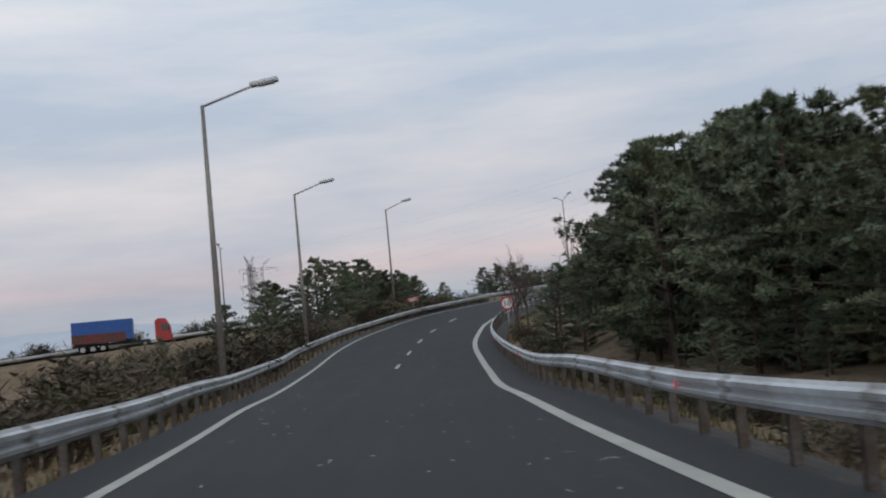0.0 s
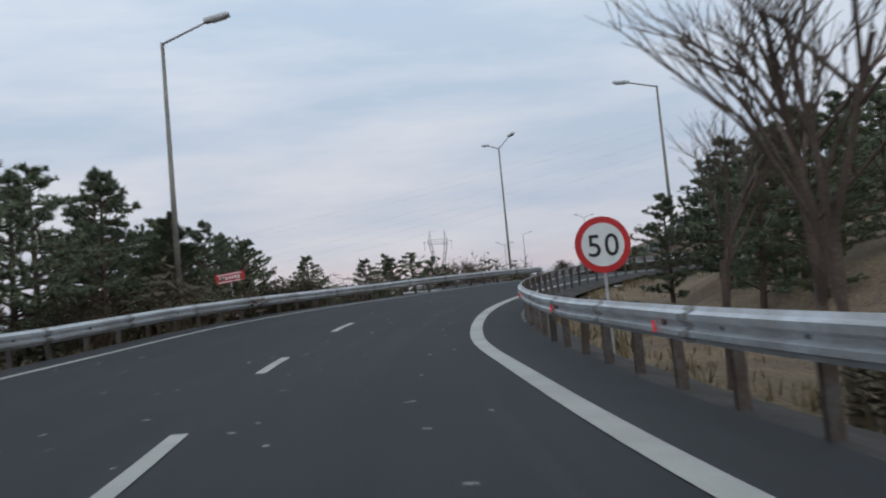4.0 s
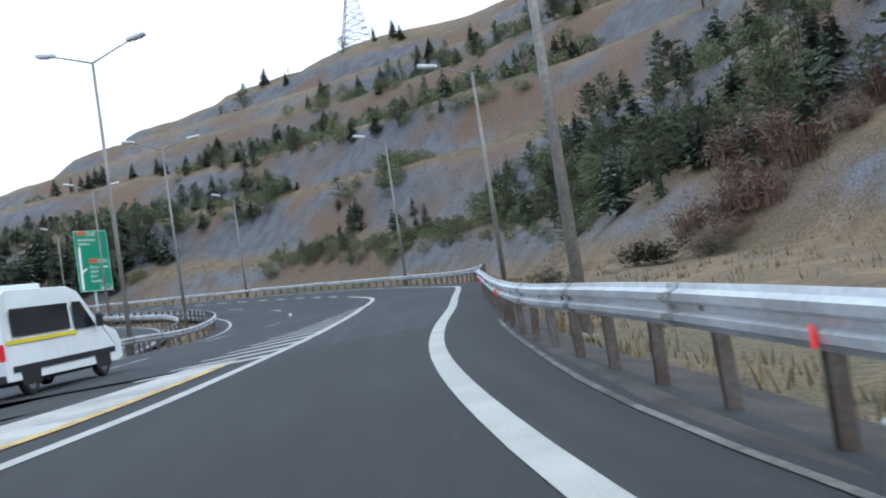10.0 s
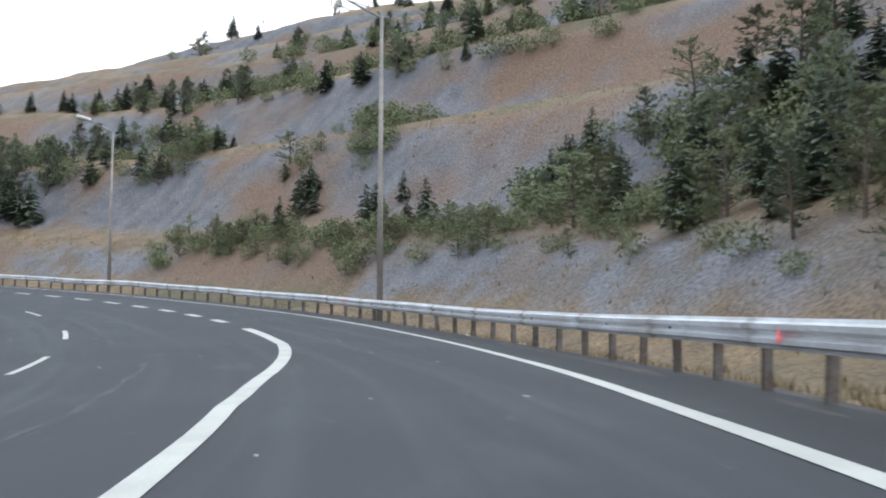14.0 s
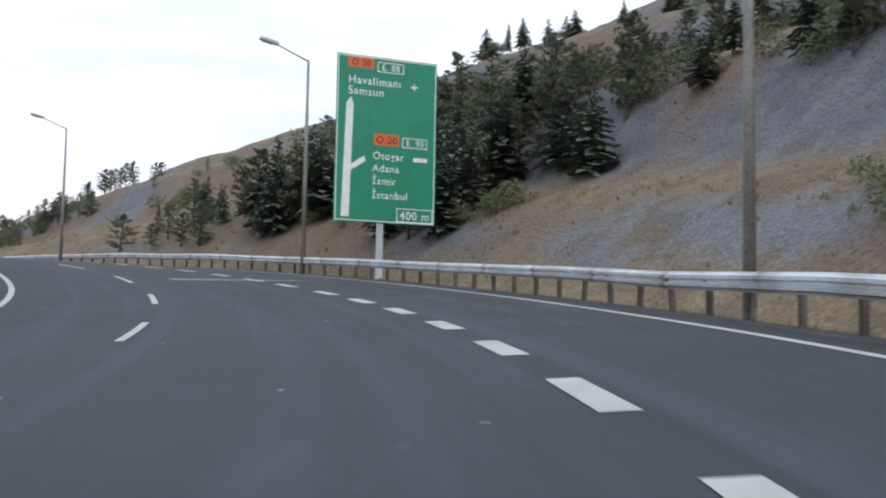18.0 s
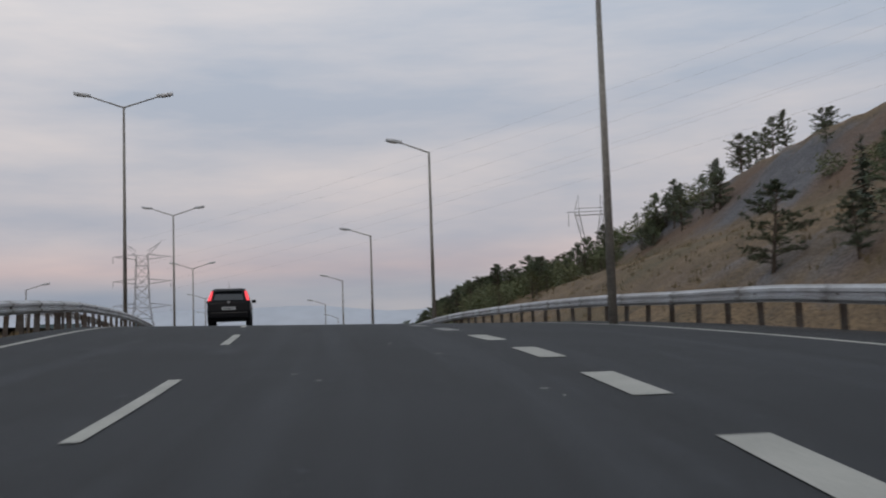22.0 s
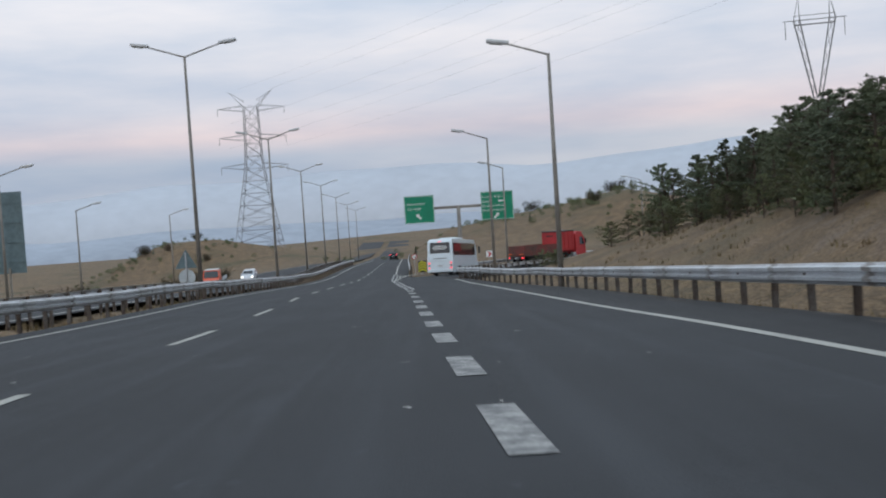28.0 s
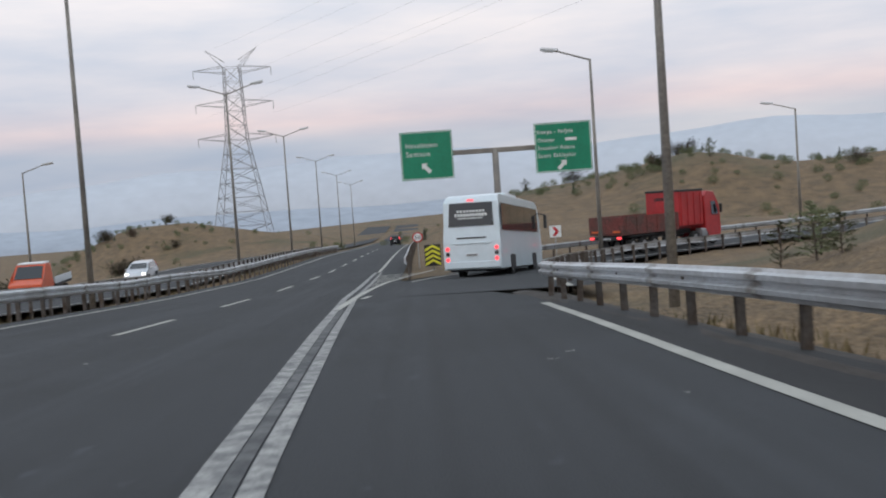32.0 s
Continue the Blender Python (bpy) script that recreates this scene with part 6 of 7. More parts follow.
for x, y, z, w, h, yaw, label in ((-81.5, 373.4, 11.9, 6.0, 6.1, 38, "large dark grey back of a direction sign"),):
    th = empty("sign_back")
    tagged(th, label, "road sign")
    panel(th, w, h, M_SIGNBACK_DARK, False)
    bm = bmesh.new()
    for k in range(4):
        box(bm, (0, -0.03, h * (0.14 + 0.24 * k)), (w * 0.96, 0.05, 0.08))
    part("rear_ribs", bm, M_SIGNBACK_DARK, th)
    for sx in (-0.3, 0.3):
        bm = bmesh.new()
        box(bm, (w * sx, -0.1, -1.4), (0.14, 0.12, 3.6))
        part("post", bm, M_POLE, th)
    th.matrix_world = pose(x, y, z, 0, 0, yaw)
for x, y, z in ((-55.9, 369.9, 13.37), (-20.5, 323.1, 16.38)):
    th = empty("yield_sign_back")
    tagged(th, "grey back of a triangular warning sign over a round one", "road sign", "triangular signs")
    flat("plate", th, [(-0.65, -1.12), (0.65, -1.12), (0, 0)], M_SIGNBACK_DARK, 0.0)
    flat("round_plate", th, [(0.48 * math.cos(k * math.pi / 12), -1.66 + 0.48 * math.sin(k * math.pi / 12)) for k in range(24)], M_SIGNBACK, 0.0, "pale grey round sign back")
    bm = bmesh.new()
    rod(bm, (0, -0.05, -3.6), (0, -0.05, -0.2), 0.05, 0.05, 8)
    part("post", bm, M_ZINC, th)
    th.matrix_world = pose(x, y, z, 0, 0, 38)

# ---------------------------------------------------------------- vehicles
M_BUS = mat("bus_paint_white", (0.66, 0.75, 0.80), 0.28, 0, 0.05, 0.6, 4, coat=0.4)
M_VAN = mat("van_paint_white", (0.72, 0.76, 0.78), 0.3, 0, 0.05, 0.6, 4, coat=0.4)
M_CARBLACK = mat("car_paint_black", (0.008, 0.008, 0.010), 0.5, 0.0, 0.1, 1, 6, coat=0.08)
M_CARBLACK.node_tree.nodes["Principled BSDF"].inputs["Specular IOR Level"].default_value = 0.12
M_CARSILVER = mat("car_paint_silver", (0.55, 0.57, 0.60), 0.3, 0.5, 0.08, 1, 6, coat=0.5)
M_TRUCKRED = mat("truck_paint_red", (0.42, 0.022, 0.025), 0.42, 0, 0.2, 0.8, 6, coat=0.2)
M_TRUCKDIRT = mat("dirty_red_steel", (0.17, 0.045, 0.038), 0.75, 0.1, 0.45, 0.9, 8, 0.2, (0.10, 0.055, 0.045))
M_VANORANGE = mat("van_paint_orange", (0.62, 0.085, 0.02), 0.35, 0, 0.1, coat=0.4)
M_BLUE = mat("container_blue", (0.02, 0.10, 0.36), 0.5, 0, 0.2)
M_GLASS = mat("tinted_glass", (0.012, 0.014, 0.018), 0.08, 0, 0.1, coat=0.6)
M_TYRE = mat("tyre_rubber", (0.016, 0.016, 0.016), 0.85, 0, 0.2)
M_RIM = mat("wheel_rim", (0.42, 0.43, 0.45), 0.35, 0.7, 0.15)
M_TRIM = mat("black_plastic", (0.02, 0.02, 0.022), 0.6, 0, 0.15)
M_TAIL = mat("tail_light_lit", (0.6, 0.03, 0.03), 0.25, 0, 0.05, emit=(1.0, 0.07, 0.09), power=1.6)
M_TAILDIM = mat("tail_light", (0.35, 0.012, 0.015), 0.2, 0, 0.05, emit=(1.0, 0.05, 0.05), power=0.12)
M_HEAD = mat("head_light_lit", (0.9, 0.9, 0.85), 0.2, 0, 0.05, emit=(1.0, 0.95, 0.85), power=2.5)
M_PLATE = mat("number_plate", (0.62, 0.64, 0.66), 0.5, 0, 0.05)
M_VANYELLOW = mat("school_board_yellow", (0.72, 0.60, 0.03), 0.5, 0, 0.1)


def hull(bm, profile, half, tuck=None):
    """A body from its side outline (y, z): half(y, z) gives the half width."""
    left = [bm.verts.new((-half(y, z), y, z)) for y, z in profile]
    right = [bm.verts.new((half(y, z), y, z)) for y, z in profile]
    bm.faces.new(left)
    bm.faces.new(right[::-1])
    for k in range(len(profile)):
        j = (k + 1) % len(profile)
        bm.faces.new((left[k], right[k], right[j], left[j]))
    bmesh.ops.triangulate(bm, faces=[f for f in bm.faces if len(f.verts) > 4])
    return bm


def soften(bm, amount, seg=2):
    bmesh.ops.remove_doubles(bm, verts=bm.verts[:], dist=0.0005)
    bmesh.ops.dissolve_limit(bm, angle_limit=radians(1), verts=bm.verts[:], edges=bm.edges[:])
    sharp = [e for e in bm.edges if len(e.link_faces) == 2 and e.calc_face_angle(0) > radians(25)]
    bmesh.ops.bevel(bm, geom=sharp, offset=amount, segments=seg, affect="EDGES", profile=0.6, clamp_overlap=True)
    return bm


def wheel(parent, x, y, r, w):
    n, prof = 22, ((-w / 2, r * 0.62), (-w / 2, r * 0.9), (-w * 0.32, r), (w * 0.32, r), (w / 2, r * 0.9), (w / 2, r * 0.62))
    bm = bmesh.new()
    rings = [[bm.verts.new((px, pr * math.cos(2 * math.pi * k / n), pr * math.sin(2 * math.pi * k / n))) for px, pr in prof] for k in range(n)]
    for k in range(n):
        a, b = rings[k], rings[(k + 1) % n]
        for j in range(len(prof)):
            i = (j + 1) % len(prof)
            bm.faces.new((a[j], a[i], b[i], b[j]))
    wh = part("wheel", bm, M_TYRE, parent, smooth=False)
    bm = bmesh.new()
    rod(bm, (-w * 0.40, 0, 0), (w * 0.40, 0, 0), r * 0.62, r * 0.62, 20)
    for k in range(5):
        a = 2 * math.pi * k / 5
        for sx in (-1, 1):
            box(bm, (sx * w * 0.42, math.cos(a) * r * 0.34, math.sin(a) * r * 0.34), (0.03, 0.05, r * 0.5), 0, Matrix.Rotation(a - math.pi / 2, 4, "X"))
    part("rim", bm, M_RIM, wh)
    wh.matrix_local = Matrix.Translation((x, y, r))
    return wh


def slab(name, parent, centre, size, material, bevel=0.01, label="", turn=None):
    bm = bmesh.new()
    box(bm, centre, size, bevel, turn)
    return part(name, bm, material, parent, label)


def quad(name, parent, pts, material, label=""):
    """A pane or board through four or more places, 12 mm thick to the outside of the given order."""
    bm = bmesh.new()
    v = [Vector(p) for p in pts]
    nrm = (v[1] - v[0]).cross(v[2] - v[0]).normalized() * 0.012
    a, b = [bm.verts.new(p) for p in v], [bm.verts.new(p + nrm) for p in v]
    bm.faces.new(a[::-1])
    bm.faces.new(b)
    for k in range(len(v)):
        j = (k + 1) % len(v)
        bm.faces.new((a[k], a[j], b[j], b[k]))
    return part(name, bm, material, parent, label)


def bars(parent, x0, x1, z, h, n, material, y):
    """Unreadable lettering as plain bars on a rear face."""
    w = (x1 - x0) / n
    bm = bmesh.new()
    for k in range(n):
        box(bm, (x0 + w * (k + 0.5), y, z), (w * 0.72, 0.006, h))
    part("lettering_bars", bm, material, parent)


def plate_on(parent, x, y, z, w=0.52):
    p = slab("number_plate", parent, (x, y, z), (w, 0.02, 0.115), M_PLATE, 0.004)
    bars(p, x - w * 0.42, x + w * 0.42, z, 0.055, 7, M_BLACK, y - 0.012)


# the touring bus
bus = empty("bus")
tagged(bus, "white touring bus with dark windows and lit tail lights", "bus")
half = lambda y, z: 1.25 - (0.05 if z > 2.0 else 0) - (0.10 if z > 3.3 else 0)
prof = [(0.10, 0.38), (0.0, 0.75), (0.0, 1.6), (0.06, 2.3), (0.16, 3.25), (0.34, 3.5), (0.8, 3.58), (11.2, 3.58), (11.8, 3.45), (12.05, 2.6), (12.18, 1.2), (12.15, 0.45), (11.9, 0.34)]
bm = bmesh.new()
hull(bm, prof, half)
soften(bm, 0.07)
part("body", bm, M_BUS, bus, smooth=False)
quad("rear_window", bus, [(-0.98, 0.035, 2.22), (0.98, 0.035, 2.22), (0.93, 0.135, 3.22), (-0.93, 0.135, 3.22)], M_GLASS, "dark rear window")
bars(bus, -0.62, 0.62, 2.86, 0.09, 9, M_WHITE, 0.075)
bars(bus, -0.72, 0.72, 2.70, 0.13, 11, M_WHITE, 0.060)
bars(bus, -0.58, 0.5, 2.56, 0.06, 16, M_WHITE, 0.046)
for sx in (-1, 1):
    for k in range(5):
        y0 = 0.75 + 2.1 * k
        pts = [(sx * 1.208, y0, 2.02), (sx * 1.208, y0 + 2.04, 2.02), (sx * 1.19, y0 + 2.04, 3.18), (sx * 1.19, y0, 3.18)]
        quad("side_window", bus, pts if sx > 0 else pts[::-1], M_GLASS, "dark side window")
    for z, m in ((1.28, M_TAIL), (0.82, M_TAIL), (1.06, M_TRIM)):
        bm = bmesh.new()
        rod(bm, (sx * 1.06, -0.03, z), (sx * 1.06, 0.03, z), 0.085, 0.085, 14)
        part("tail_light", bm, m, bus, "round tail light")
    bm = bmesh.new()
    rod(bm, (sx * 1.0, -0.01, 0.55), (sx * 1.0, 0.1, 0.55), 0.05, 0.05, 10)
    part("reflector", bm, M_TRIM, bus)
    for y in (3.0, 9.4):
        slab("wheel_arch", bus, (sx * 1.245, y, 0.62), (0.02, 1.25, 0.62), M_TRIM, 0.006)
        wheel(bus, sx * 1.09, y, 0.5, 0.3)
    bm = bmesh.new()
    rod(bm, (sx * 1.15, 11.7, 3.0), (sx * 1.5, 12.0, 2.9), 0.03, 0.03, 8)
    box(bm, (sx * 1.52, 12.02, 2.55), (0.16, 0.22, 0.7), 0.04)
    part("mirror", bm, M_TRIM, bus)
slab("engine_vent", bus, (0, -0.004, 1.72), (1.3, 0.02, 0.06), M_TRIM)
slab("engine_hatch_lip", bus, (0, -0.02, 1.5), (1.6, 0.05, 0.06), M_BUS)
slab("bumper", bus, (0, 0.03, 0.58), (2.4, 0.12, 0.3), M_BUS, 0.04)
slab("brake_light", bus, (0, 0.125, 3.33), (0.3, 0.03, 0.06), M_TAIL)
plate_on(bus, 0.0, -0.012, 1.0)
slab("underside", bus, (0, 5.9, 0.42), (2.2, 10.8, 0.25), M_TRIM)
slab("roof_unit", bus, (0, 5.4, 3.66), (1.7, 3.2, 0.22), M_BUS, 0.07)
quad("windscreen", bus, [(1.05, 12.16, 1.4), (-1.05, 12.16, 1.4), (-1.02, 11.98, 3.0), (1.02, 11.98, 3.0)], M_GLASS)
bus.matrix_world = pose(-65.3, 409.8, 8.2, -3.6, 0, 21.5)

# the school van
van = empty("school_van")
tagged(van, "white high-roofed school van with a yellow striped rear board", "van")
half = lambda y, z: 0.98 - (0.06 if z > 1.5 else 0) - (0.12 if z > 2.45 else 0)
prof = [(0.04, 0.42), (0.0, 0.9), (0.03, 1.6), (0.10, 2.45), (0.25, 2.62), (0.7, 2.70), (3.6, 2.66), (4.15, 2.5), (4.95, 1.55), (5.75, 1.22), (5.95, 0.85), (5.95, 0.45), (5.7, 0.36)]
bm = bmesh.new()
hull(bm, prof, half)
soften(bm, 0.05)
part("body", bm, M_VAN, van)
board = quad("rear_board", van, [(-0.72, 0.015, 1.35), (0.72, 0.015, 1.35), (0.70, 0.065, 2.12), (-0.70, 0.065, 2.12)], M_BLACK, "yellow and black striped board")
for sx in (-1, 1):
    for k in range(5):
        z = 1.30 + 0.2 * k
        x0, x1 = 0.04, 0.70
        lo, hi = (z, z + 0.10)
        pts = [(sx * x0, lo + 0.12), (sx * x1, lo - 0.10), (sx * x1, hi - 0.10), (sx * x0, hi + 0.12)]
        pts = [(x, min(max(zz, 1.37), 2.10)) for x, zz in pts]
        p3 = [(x, 0.0 + 0.065 * (zz - 1.35) / 0.77 - 0.008 + 0.0, zz) for x, zz in pts]
        if abs(pts[0][1] - pts[3][1]) + abs(pts[1][1] - pts[2][1]) > 0.02:
            quad("stripe", board, p3 if sx > 0 else p3[::-1], M_VANYELLOW)
slab("text_band", board, (0, 0.012, 1.74), (1.2, 0.012, 0.19), M_BLACK, 0)
lettering("OKUL TAŞITI", 0.13, M_WHITE, board, 0, 1.68, 0.0, "CENTER")
for sx in (-1, 1):
    slab("tail_light", van, (sx * 0.90, 0.02, 1.15), (0.13, 0.10, 0.42), M_TAILDIM, 0.02, "dark red tail light")
    pts = [(sx * 0.935, 0.55, 1.5), (sx * 0.935, 3.3, 1.5), (sx * 0.925, 3.3, 2.2), (sx * 0.925, 0.55, 2.2)]
    quad("side_window", van, pts if sx > 0 else pts[::-1], M_GLASS, "dark side window")
    pts = [(sx * 0.937, 3.55, 1.45), (sx * 0.937, 4.7, 1.45), (sx * 0.925, 4.0, 2.2), (sx * 0.925, 3.55, 2.2)]
    quad("door_window", van, pts if sx > 0 else pts[::-1], M_GLASS)
    pts = [(sx * 0.935, 0.2, 1.32), (sx * 0.935, 3.6, 1.32), (sx * 0.934, 3.6, 1.42), (sx * 0.934, 0.2, 1.42)]
    quad("side_stripe", van, pts if sx > 0 else pts[::-1], M_VANYELLOW, "yellow side stripe")
    pts = [(sx * 0.982, 0.3, 0.62), (sx * 0.982, 5.5, 0.62), (sx * 0.982, 5.5, 0.78), (sx * 0.982, 0.3, 0.78)]
    quad("side_trim", van, pts if sx > 0 else pts[::-1], M_TRIM)
    slab("mirror", van, (sx * 1.12, 4.6, 1.6), (0.2, 0.12, 0.36), M_TRIM, 0.04)
    for y in (1.05, 4.75):
        slab("wheel_arch", van, (sx * 0.975, y, 0.48), (0.02, 0.86, 0.42), M_TRIM, 0.006)
        wheel(van, sx * 0.87, y, 0.35, 0.22)
slab("bumper", van, (0, 0.0, 0.5), (1.85, 0.16, 0.2), M_TRIM, 0.03)
slab("roof_unit", van, (0, 1.6, 2.74), (1.3, 2.0, 0.16), M_VAN, 0.05)
slab("underside", van, (0, 2.9, 0.4), (1.6, 5.0, 0.2), M_TRIM)
slab("door_seam", van, (0, -0.001, 1.0), (0.012, 0.02, 1.0), M_TRIM, 0)
plate_on(van, -0.3, -0.012, 0.72)
bars(van, 0.25, 0.62, 1.05, 0.05, 6, M_TRIM, -0.006)


def road_z(x, y):
    i = nearest(np.array([float(x)]), np.array([float(y)]), LXY[:, 0], LXY[:, 1])[0]
    d = (x - LXY[i, 0]) * LT[i, 1] - (y - LXY[i, 1]) * LT[i, 0]
    return float(LZ[i] + d * LTAN[i])


van.matrix_world = pose(2.4, 149.4, road_z(2.4, 149.4) + 0.02, 2.5, 0, -49)


# passenger cars
def hatchback(name, paint, label, lit, group="cars"):
    car = empty(name)
    tagged(car, label, "car", group)
    half = lambda y, z: 0.84 - (0.20 * max(0, (z - 0.92)) / 0.55) - (0.05 if z < 0.4 else 0)
    prof = [(0.10, 0.28), (0.0, 0.55), (0.04, 0.92), (0.22, 1.16), (0.42, 1.40), (0.75, 1.48), (1.7, 1.50), (2.35, 1.42), (3.15, 0.98), (3.85, 0.82), (4.03, 0.6), (4.03, 0.34), (3.8, 0.22)]
    bm = bmesh.new()
    hull(bm, prof, half)
    soften(bm, 0.05)
    part("body", bm, paint, car)
    quad("rear_window", car, [(-0.58, 0.085, 1.0), (0.58, 0.085, 1.0), (0.50, 0.375, 1.36), (-0.50, 0.375, 1.36)], M_GLASS)
    quad("windscreen", car, [(0.66, 3.02, 1.06), (-0.66, 3.02, 1.06), (-0.56, 2.42, 1.40), (0.56, 2.42, 1.40)], M_GLASS)
    for sx in (-1, 1):
        pts = [(sx * 0.835, 0.75, 1.0), (sx * 0.83, 2.95, 1.0), (sx * 0.70, 2.3, 1.36), (sx * 0.68, 0.85, 1.38)]
        quad("side_window", car, pts if sx > 0 else pts[::-1], M_GLASS)
        pts = [(sx * 0.70, 0.06, 0.98), (sx * 0.82, 0.12, 0.98), (sx * 0.68, 0.40, 1.36), (sx * 0.60, 0.36, 1.36)]
        quad("tail_light", car, pts if sx > 0 else pts[::-1], lit, "upright red tail light")
        slab("mirror", car, (sx * 0.93, 2.75, 1.02), (0.18, 0.1, 0.13), paint, 0.03)
        slab("head_light", car, (sx * 0.62, 3.93, 0.74), (0.3, 0.16, 0.12), M_HEAD if lit == M_TAILDIM else M_GLASS, 0.03)
        slab("fog_light", car, (sx * 0.6, 0.0, 0.42), (0.2, 0.03, 0.06), M_TAILDIM if sx < 0 else M_PLATE, 0.01)
        for y in (0.72, 3.22):
            slab("wheel_arch", car, (sx * 0.832, y, 0.38), (0.02, 0.72, 0.44), M_TRIM, 0.006)
            wheel(car, sx * 0.74, y, 0.31, 0.19)
    slab("bumper", car, (0, 0.01, 0.42), (1.5, 0.12, 0.24), paint, 0.05)
    slab("badge", car, (0, 0.028, 0.93), (0.1, 0.02, 0.08), M_RIM, 0.01)
    slab("spoiler", car, (0, 0.34, 1.45), (1.05, 0.2, 0.03), paint, 0.01)
    slab("underside", car, (0, 2.0, 0.27), (1.4, 3.4, 0.12), M_TRIM)
    bm = bmesh.new()
    rod(bm, (0, 0.75, 1.47), (0, 0.6, 1.75), 0.008, 0.005, 6)
    part("aerial", bm, M_TRIM, car)
    plate_on(car, 0, -0.004, 0.68)
    return car


car = hatchback("hatchback_car", M_CARBLACK, "black hatchback car with red tail lights lit", M_TAIL)
q = spot(324.0, -3.85)
car.matrix_world = pose(q[0], q[1], q[2], 0.5, 0, yaw_at(325))
silver = hatchback("silver_car", M_CARSILVER, "silver car with headlights on, coming the other way", M_TAILDIM)
q = Vector((-107.0, 427.0, 0))
silver.matrix_world = pose(q[0], q[1], road_z(q[0], q[1]), -2, 0, 217)
far_car = hatchback("far_car", M_CARBLACK, "dark car far ahead with its brake lights on", M_TAIL)
q = spot(590, -4.4)
far_car.matrix_world = pose(q[0], q[1], q[2], -3, 0, yaw_at(590))

# the orange pickup van across the median
pick = empty("pickup_van")
tagged(pick, "orange flatbed van coming the other way", "van")
half = lambda y, z: 0.95 - (0.12 if z > 1.4 else 0)
bm = bmesh.new()
hull(bm, [(0.0, 0.5), (0.0, 2.15), (0.9, 2.2), (1.6, 1.4), (2.2, 1.15), (2.3, 0.5)], half)
soften(bm, 0.05)
part("cab", bm, M_VANORANGE, pick)
quad("windscreen", pick, [(0.78, 1.62, 1.42), (-0.78, 1.62, 1.42), (-0.72, 1.0, 2.08), (0.72, 1.0, 2.08)], M_GLASS)
slab("roof_band", pick, (0, 0.5, 2.22), (1.5, 0.9, 0.1), M_VAN, 0.03)
slab("load_bed", pick, (0, -1.6, 0.85), (1.95, 3.1, 0.2), M_TRIM)
for sx in (-1, 1):
    slab("side_board", pick, (sx * 0.96, -1.6, 1.1), (0.04, 3.1, 0.4), M_VAN, 0.005)
    slab("head_light", pick, (sx * 0.7, 2.27, 0.85), (0.28, 0.06, 0.16), M_PLATE, 0.02)
    for y in (-2.3, 1.3):
        wheel(pick, sx * 0.82, y, 0.34, 0.22)
slab("bumper", pick, (0, 2.32, 0.5), (1.85, 0.12, 0.22), M_TRIM, 0.03)
slab("chassis", pick, (0, -0.7, 0.55), (0.9, 4.6, 0.25), M_TRIM)
pick.matrix_world = pose(-95.5, 409.5, road_z(-95.5, 409.5), -2, 0, 217)


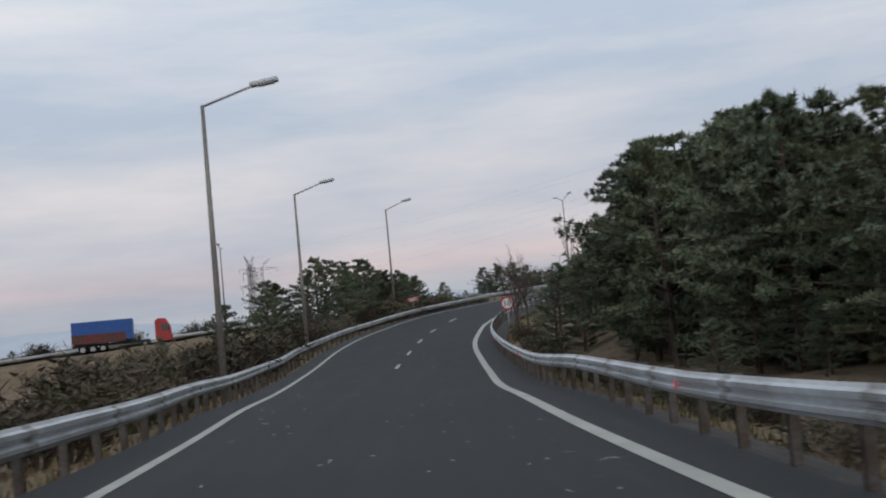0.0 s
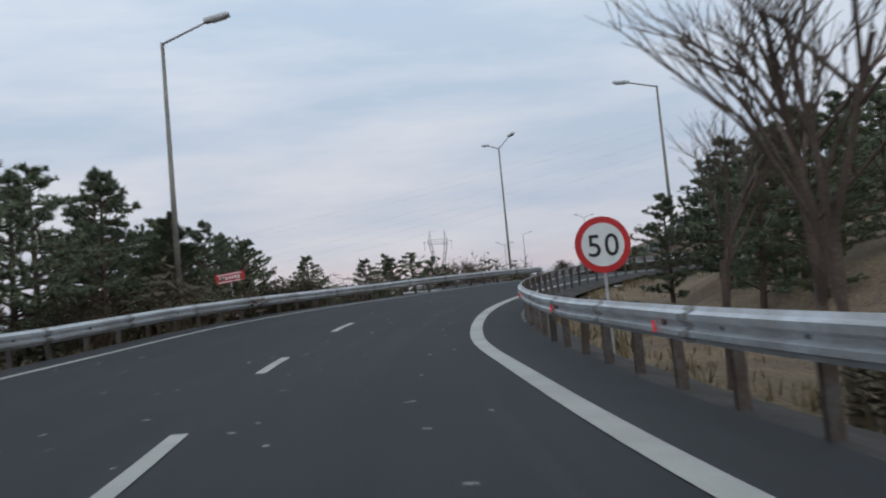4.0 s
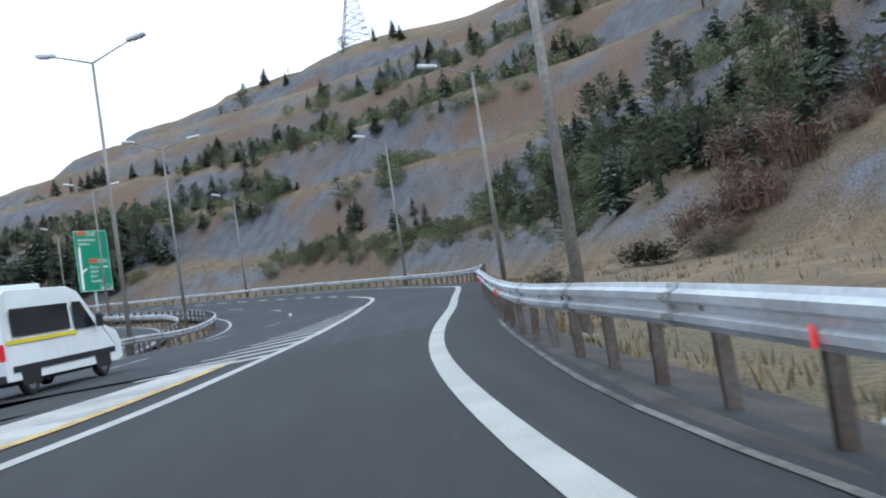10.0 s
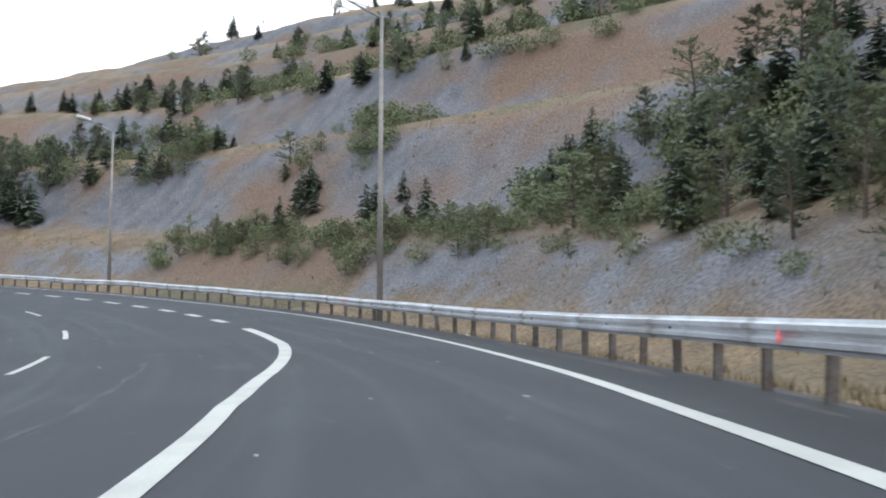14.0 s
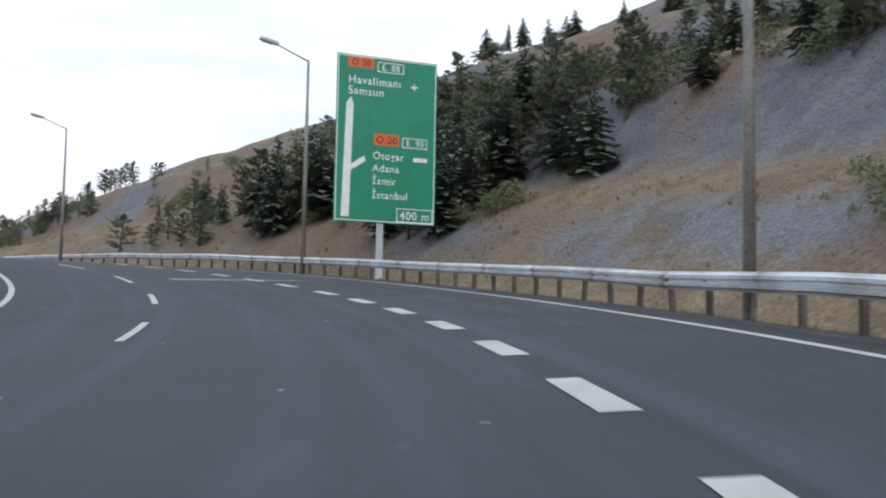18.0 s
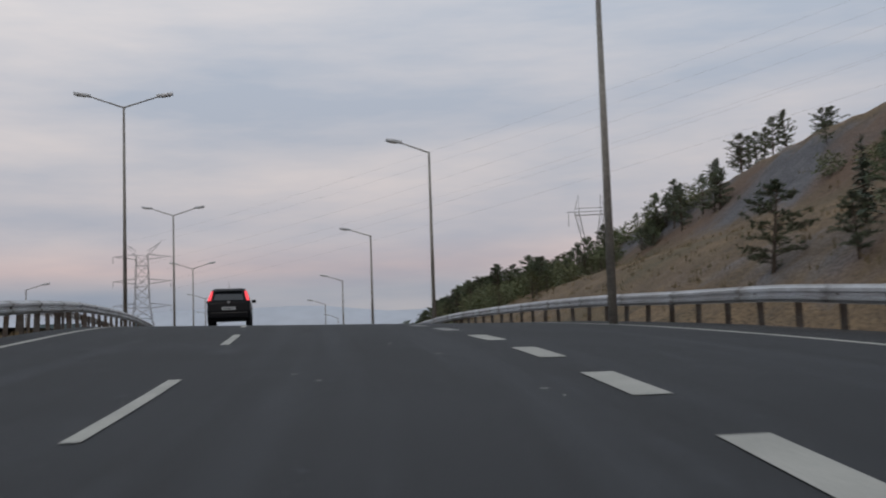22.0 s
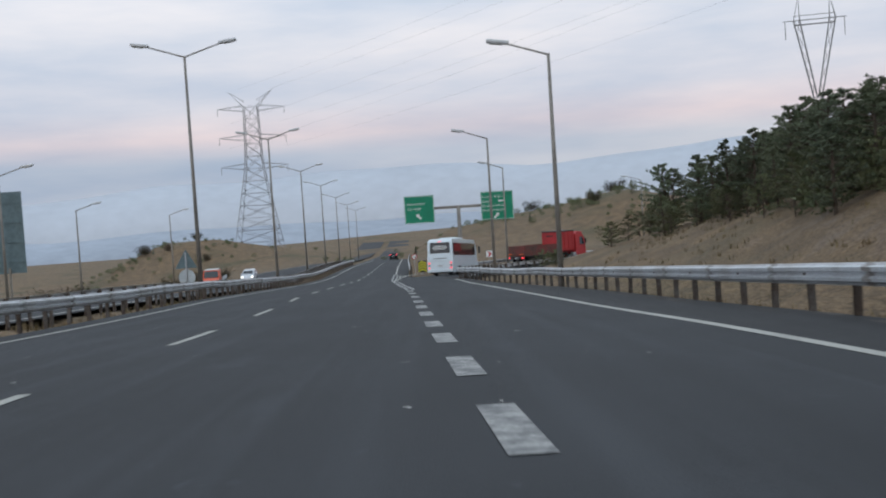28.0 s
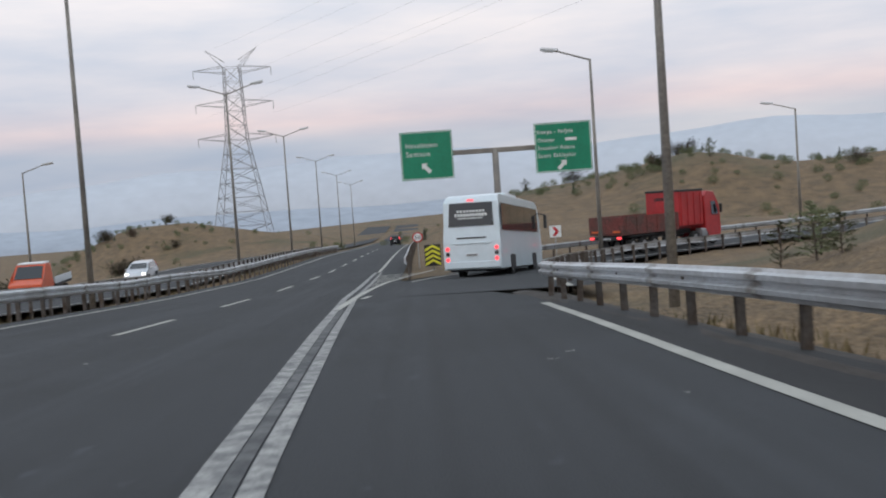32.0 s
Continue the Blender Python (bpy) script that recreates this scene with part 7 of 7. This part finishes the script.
def lorry(name, paint, low, label, tall):
    """A tractor with a low trailer: rear at y = 0."""
    t = empty(name)
    tagged(t, label, "lorry")
    slab("trailer_frame", t, (0, 4.6, 1.0), (0.9, 9.2, 0.3), M_TRIM)
    slab("trailer_bed", t, (0, 3.2, 1.30), (2.5, 6.4, 0.16), low, 0.02)
    for sx in (-1, 1):
        slab("side_board", t, (sx * 1.23, 3.2, 1.85), (0.05, 6.4, 1.0), low, 0.01)
        for k in range(6):
            slab("stake", t, (sx * 1.26, 0.4 + 1.15 * k, 1.85), (0.05, 0.10, 1.04), low, 0.008)
    slab("tail_board", t, (0, 0.0, 1.85), (2.5, 0.06, 1.0), low, 0.01)
    slab("lamp_bar", t, (0, -0.03, 1.05), (2.4, 0.08, 0.22), M_TRIM, 0.01)
    for sx in (-1, 1):
        slab("tail_light", t, (sx * 1.0, -0.09, 1.06), (0.3, 0.05, 0.14), M_TAIL, 0.01)
        slab("marker", t, (sx * 0.8, -0.05, 1.45), (0.5, 0.04, 0.12), M_ORANGE, 0.01)
    plate_on(t, 0.1, -0.085, 1.02)
    if tall:
        slab("tipper_box", t, (0, 8.0, 2.55), (2.5, 3.0, 2.3), paint, 0.04)
        slab("tipper_rim", t, (0, 8.0, 3.72), (2.56, 3.06, 0.14), M_TRIM, 0.02)
        for sx in (-1, 1):
            for k in range(4):
                slab("rib", t, (sx * 1.27, 6.8 + 0.8 * k, 2.5), (0.06, 0.12, 2.1), paint, 0.01)
        bars(t, -0.6, 0.4, 3.2, 0.2, 8, M_TRIM, 6.49)
    bm = bmesh.new()
    hull(bm, [(9.9, 1.0), (9.9, 3.3), (10.3, 3.62), (11.2, 3.55), (11.75, 2.6), (11.9, 1.2), (11.85, 0.5), (10.4, 0.5)], lambda y, z: 1.22 - (0.08 if z > 2.6 else 0))
    soften(bm, 0.06)
    part("cab", bm, paint, t)
    quad("windscreen", t, [(1.05, 11.80, 2.0), (-1.05, 11.80, 2.0), (-1.02, 11.42, 3.1), (1.02, 11.42, 3.1)], M_GLASS)
    for sx in (-1, 1):
        pts = [(sx * 1.215, 10.7, 2.0), (sx * 1.215, 11.6, 2.0), (sx * 1.15, 11.3, 2.9), (sx * 1.15, 10.7, 2.9)]
        quad("side_window", t, pts if sx > 0 else pts[::-1], M_GLASS)
        slab("mirror", t, (sx * 1.42, 11.6, 2.4), (0.16, 0.14, 0.6), M_TRIM, 0.03)
        slab("mudguard", t, (sx * 1.0, 2.3, 1.12), (0.5, 3.4, 0.06), M_TRIM, 0.01)
        for y in (1.2, 2.4, 3.6, 8.6, 11.0):
            wheel(t, sx * 1.02, y, 0.5, 0.34)
        slab("fuel_tank", t, (sx * 0.95, 9.8, 0.85), (0.5, 0.9, 0.55), M_RIM, 0.1)
    return t


truck = lorry("lorry", M_TRUCKRED, M_TRUCKDIRT, "red lorry with a rusty low trailer on the slip road", True)
truck.matrix_world = pose(-69.7, 431.6, 7.3, -0.8, 0, -9)
box_truck = lorry("container_lorry", M_TRUCKRED, M_TRUCKDIRT, "red lorry carrying a blue container on the far motorway", False)
slab("container", box_truck, (0, 3.6, 2.65), (2.5, 7.2, 2.5), M_BLUE, 0.03, "blue container")
for k in range(12):
    slab("rib", box_truck, (-1.27, 0.3 + 0.6 * k, 2.65), (0.05, 0.2, 2.3), M_BLUE, 0.01)
a = APPROACH[72]
b = APPROACH[73]
box_truck.matrix_world = pose(a[0], a[1], a[2], 0, 0, math.degrees(math.atan2(-(b[0] - a[0]), b[1] - a[1])))
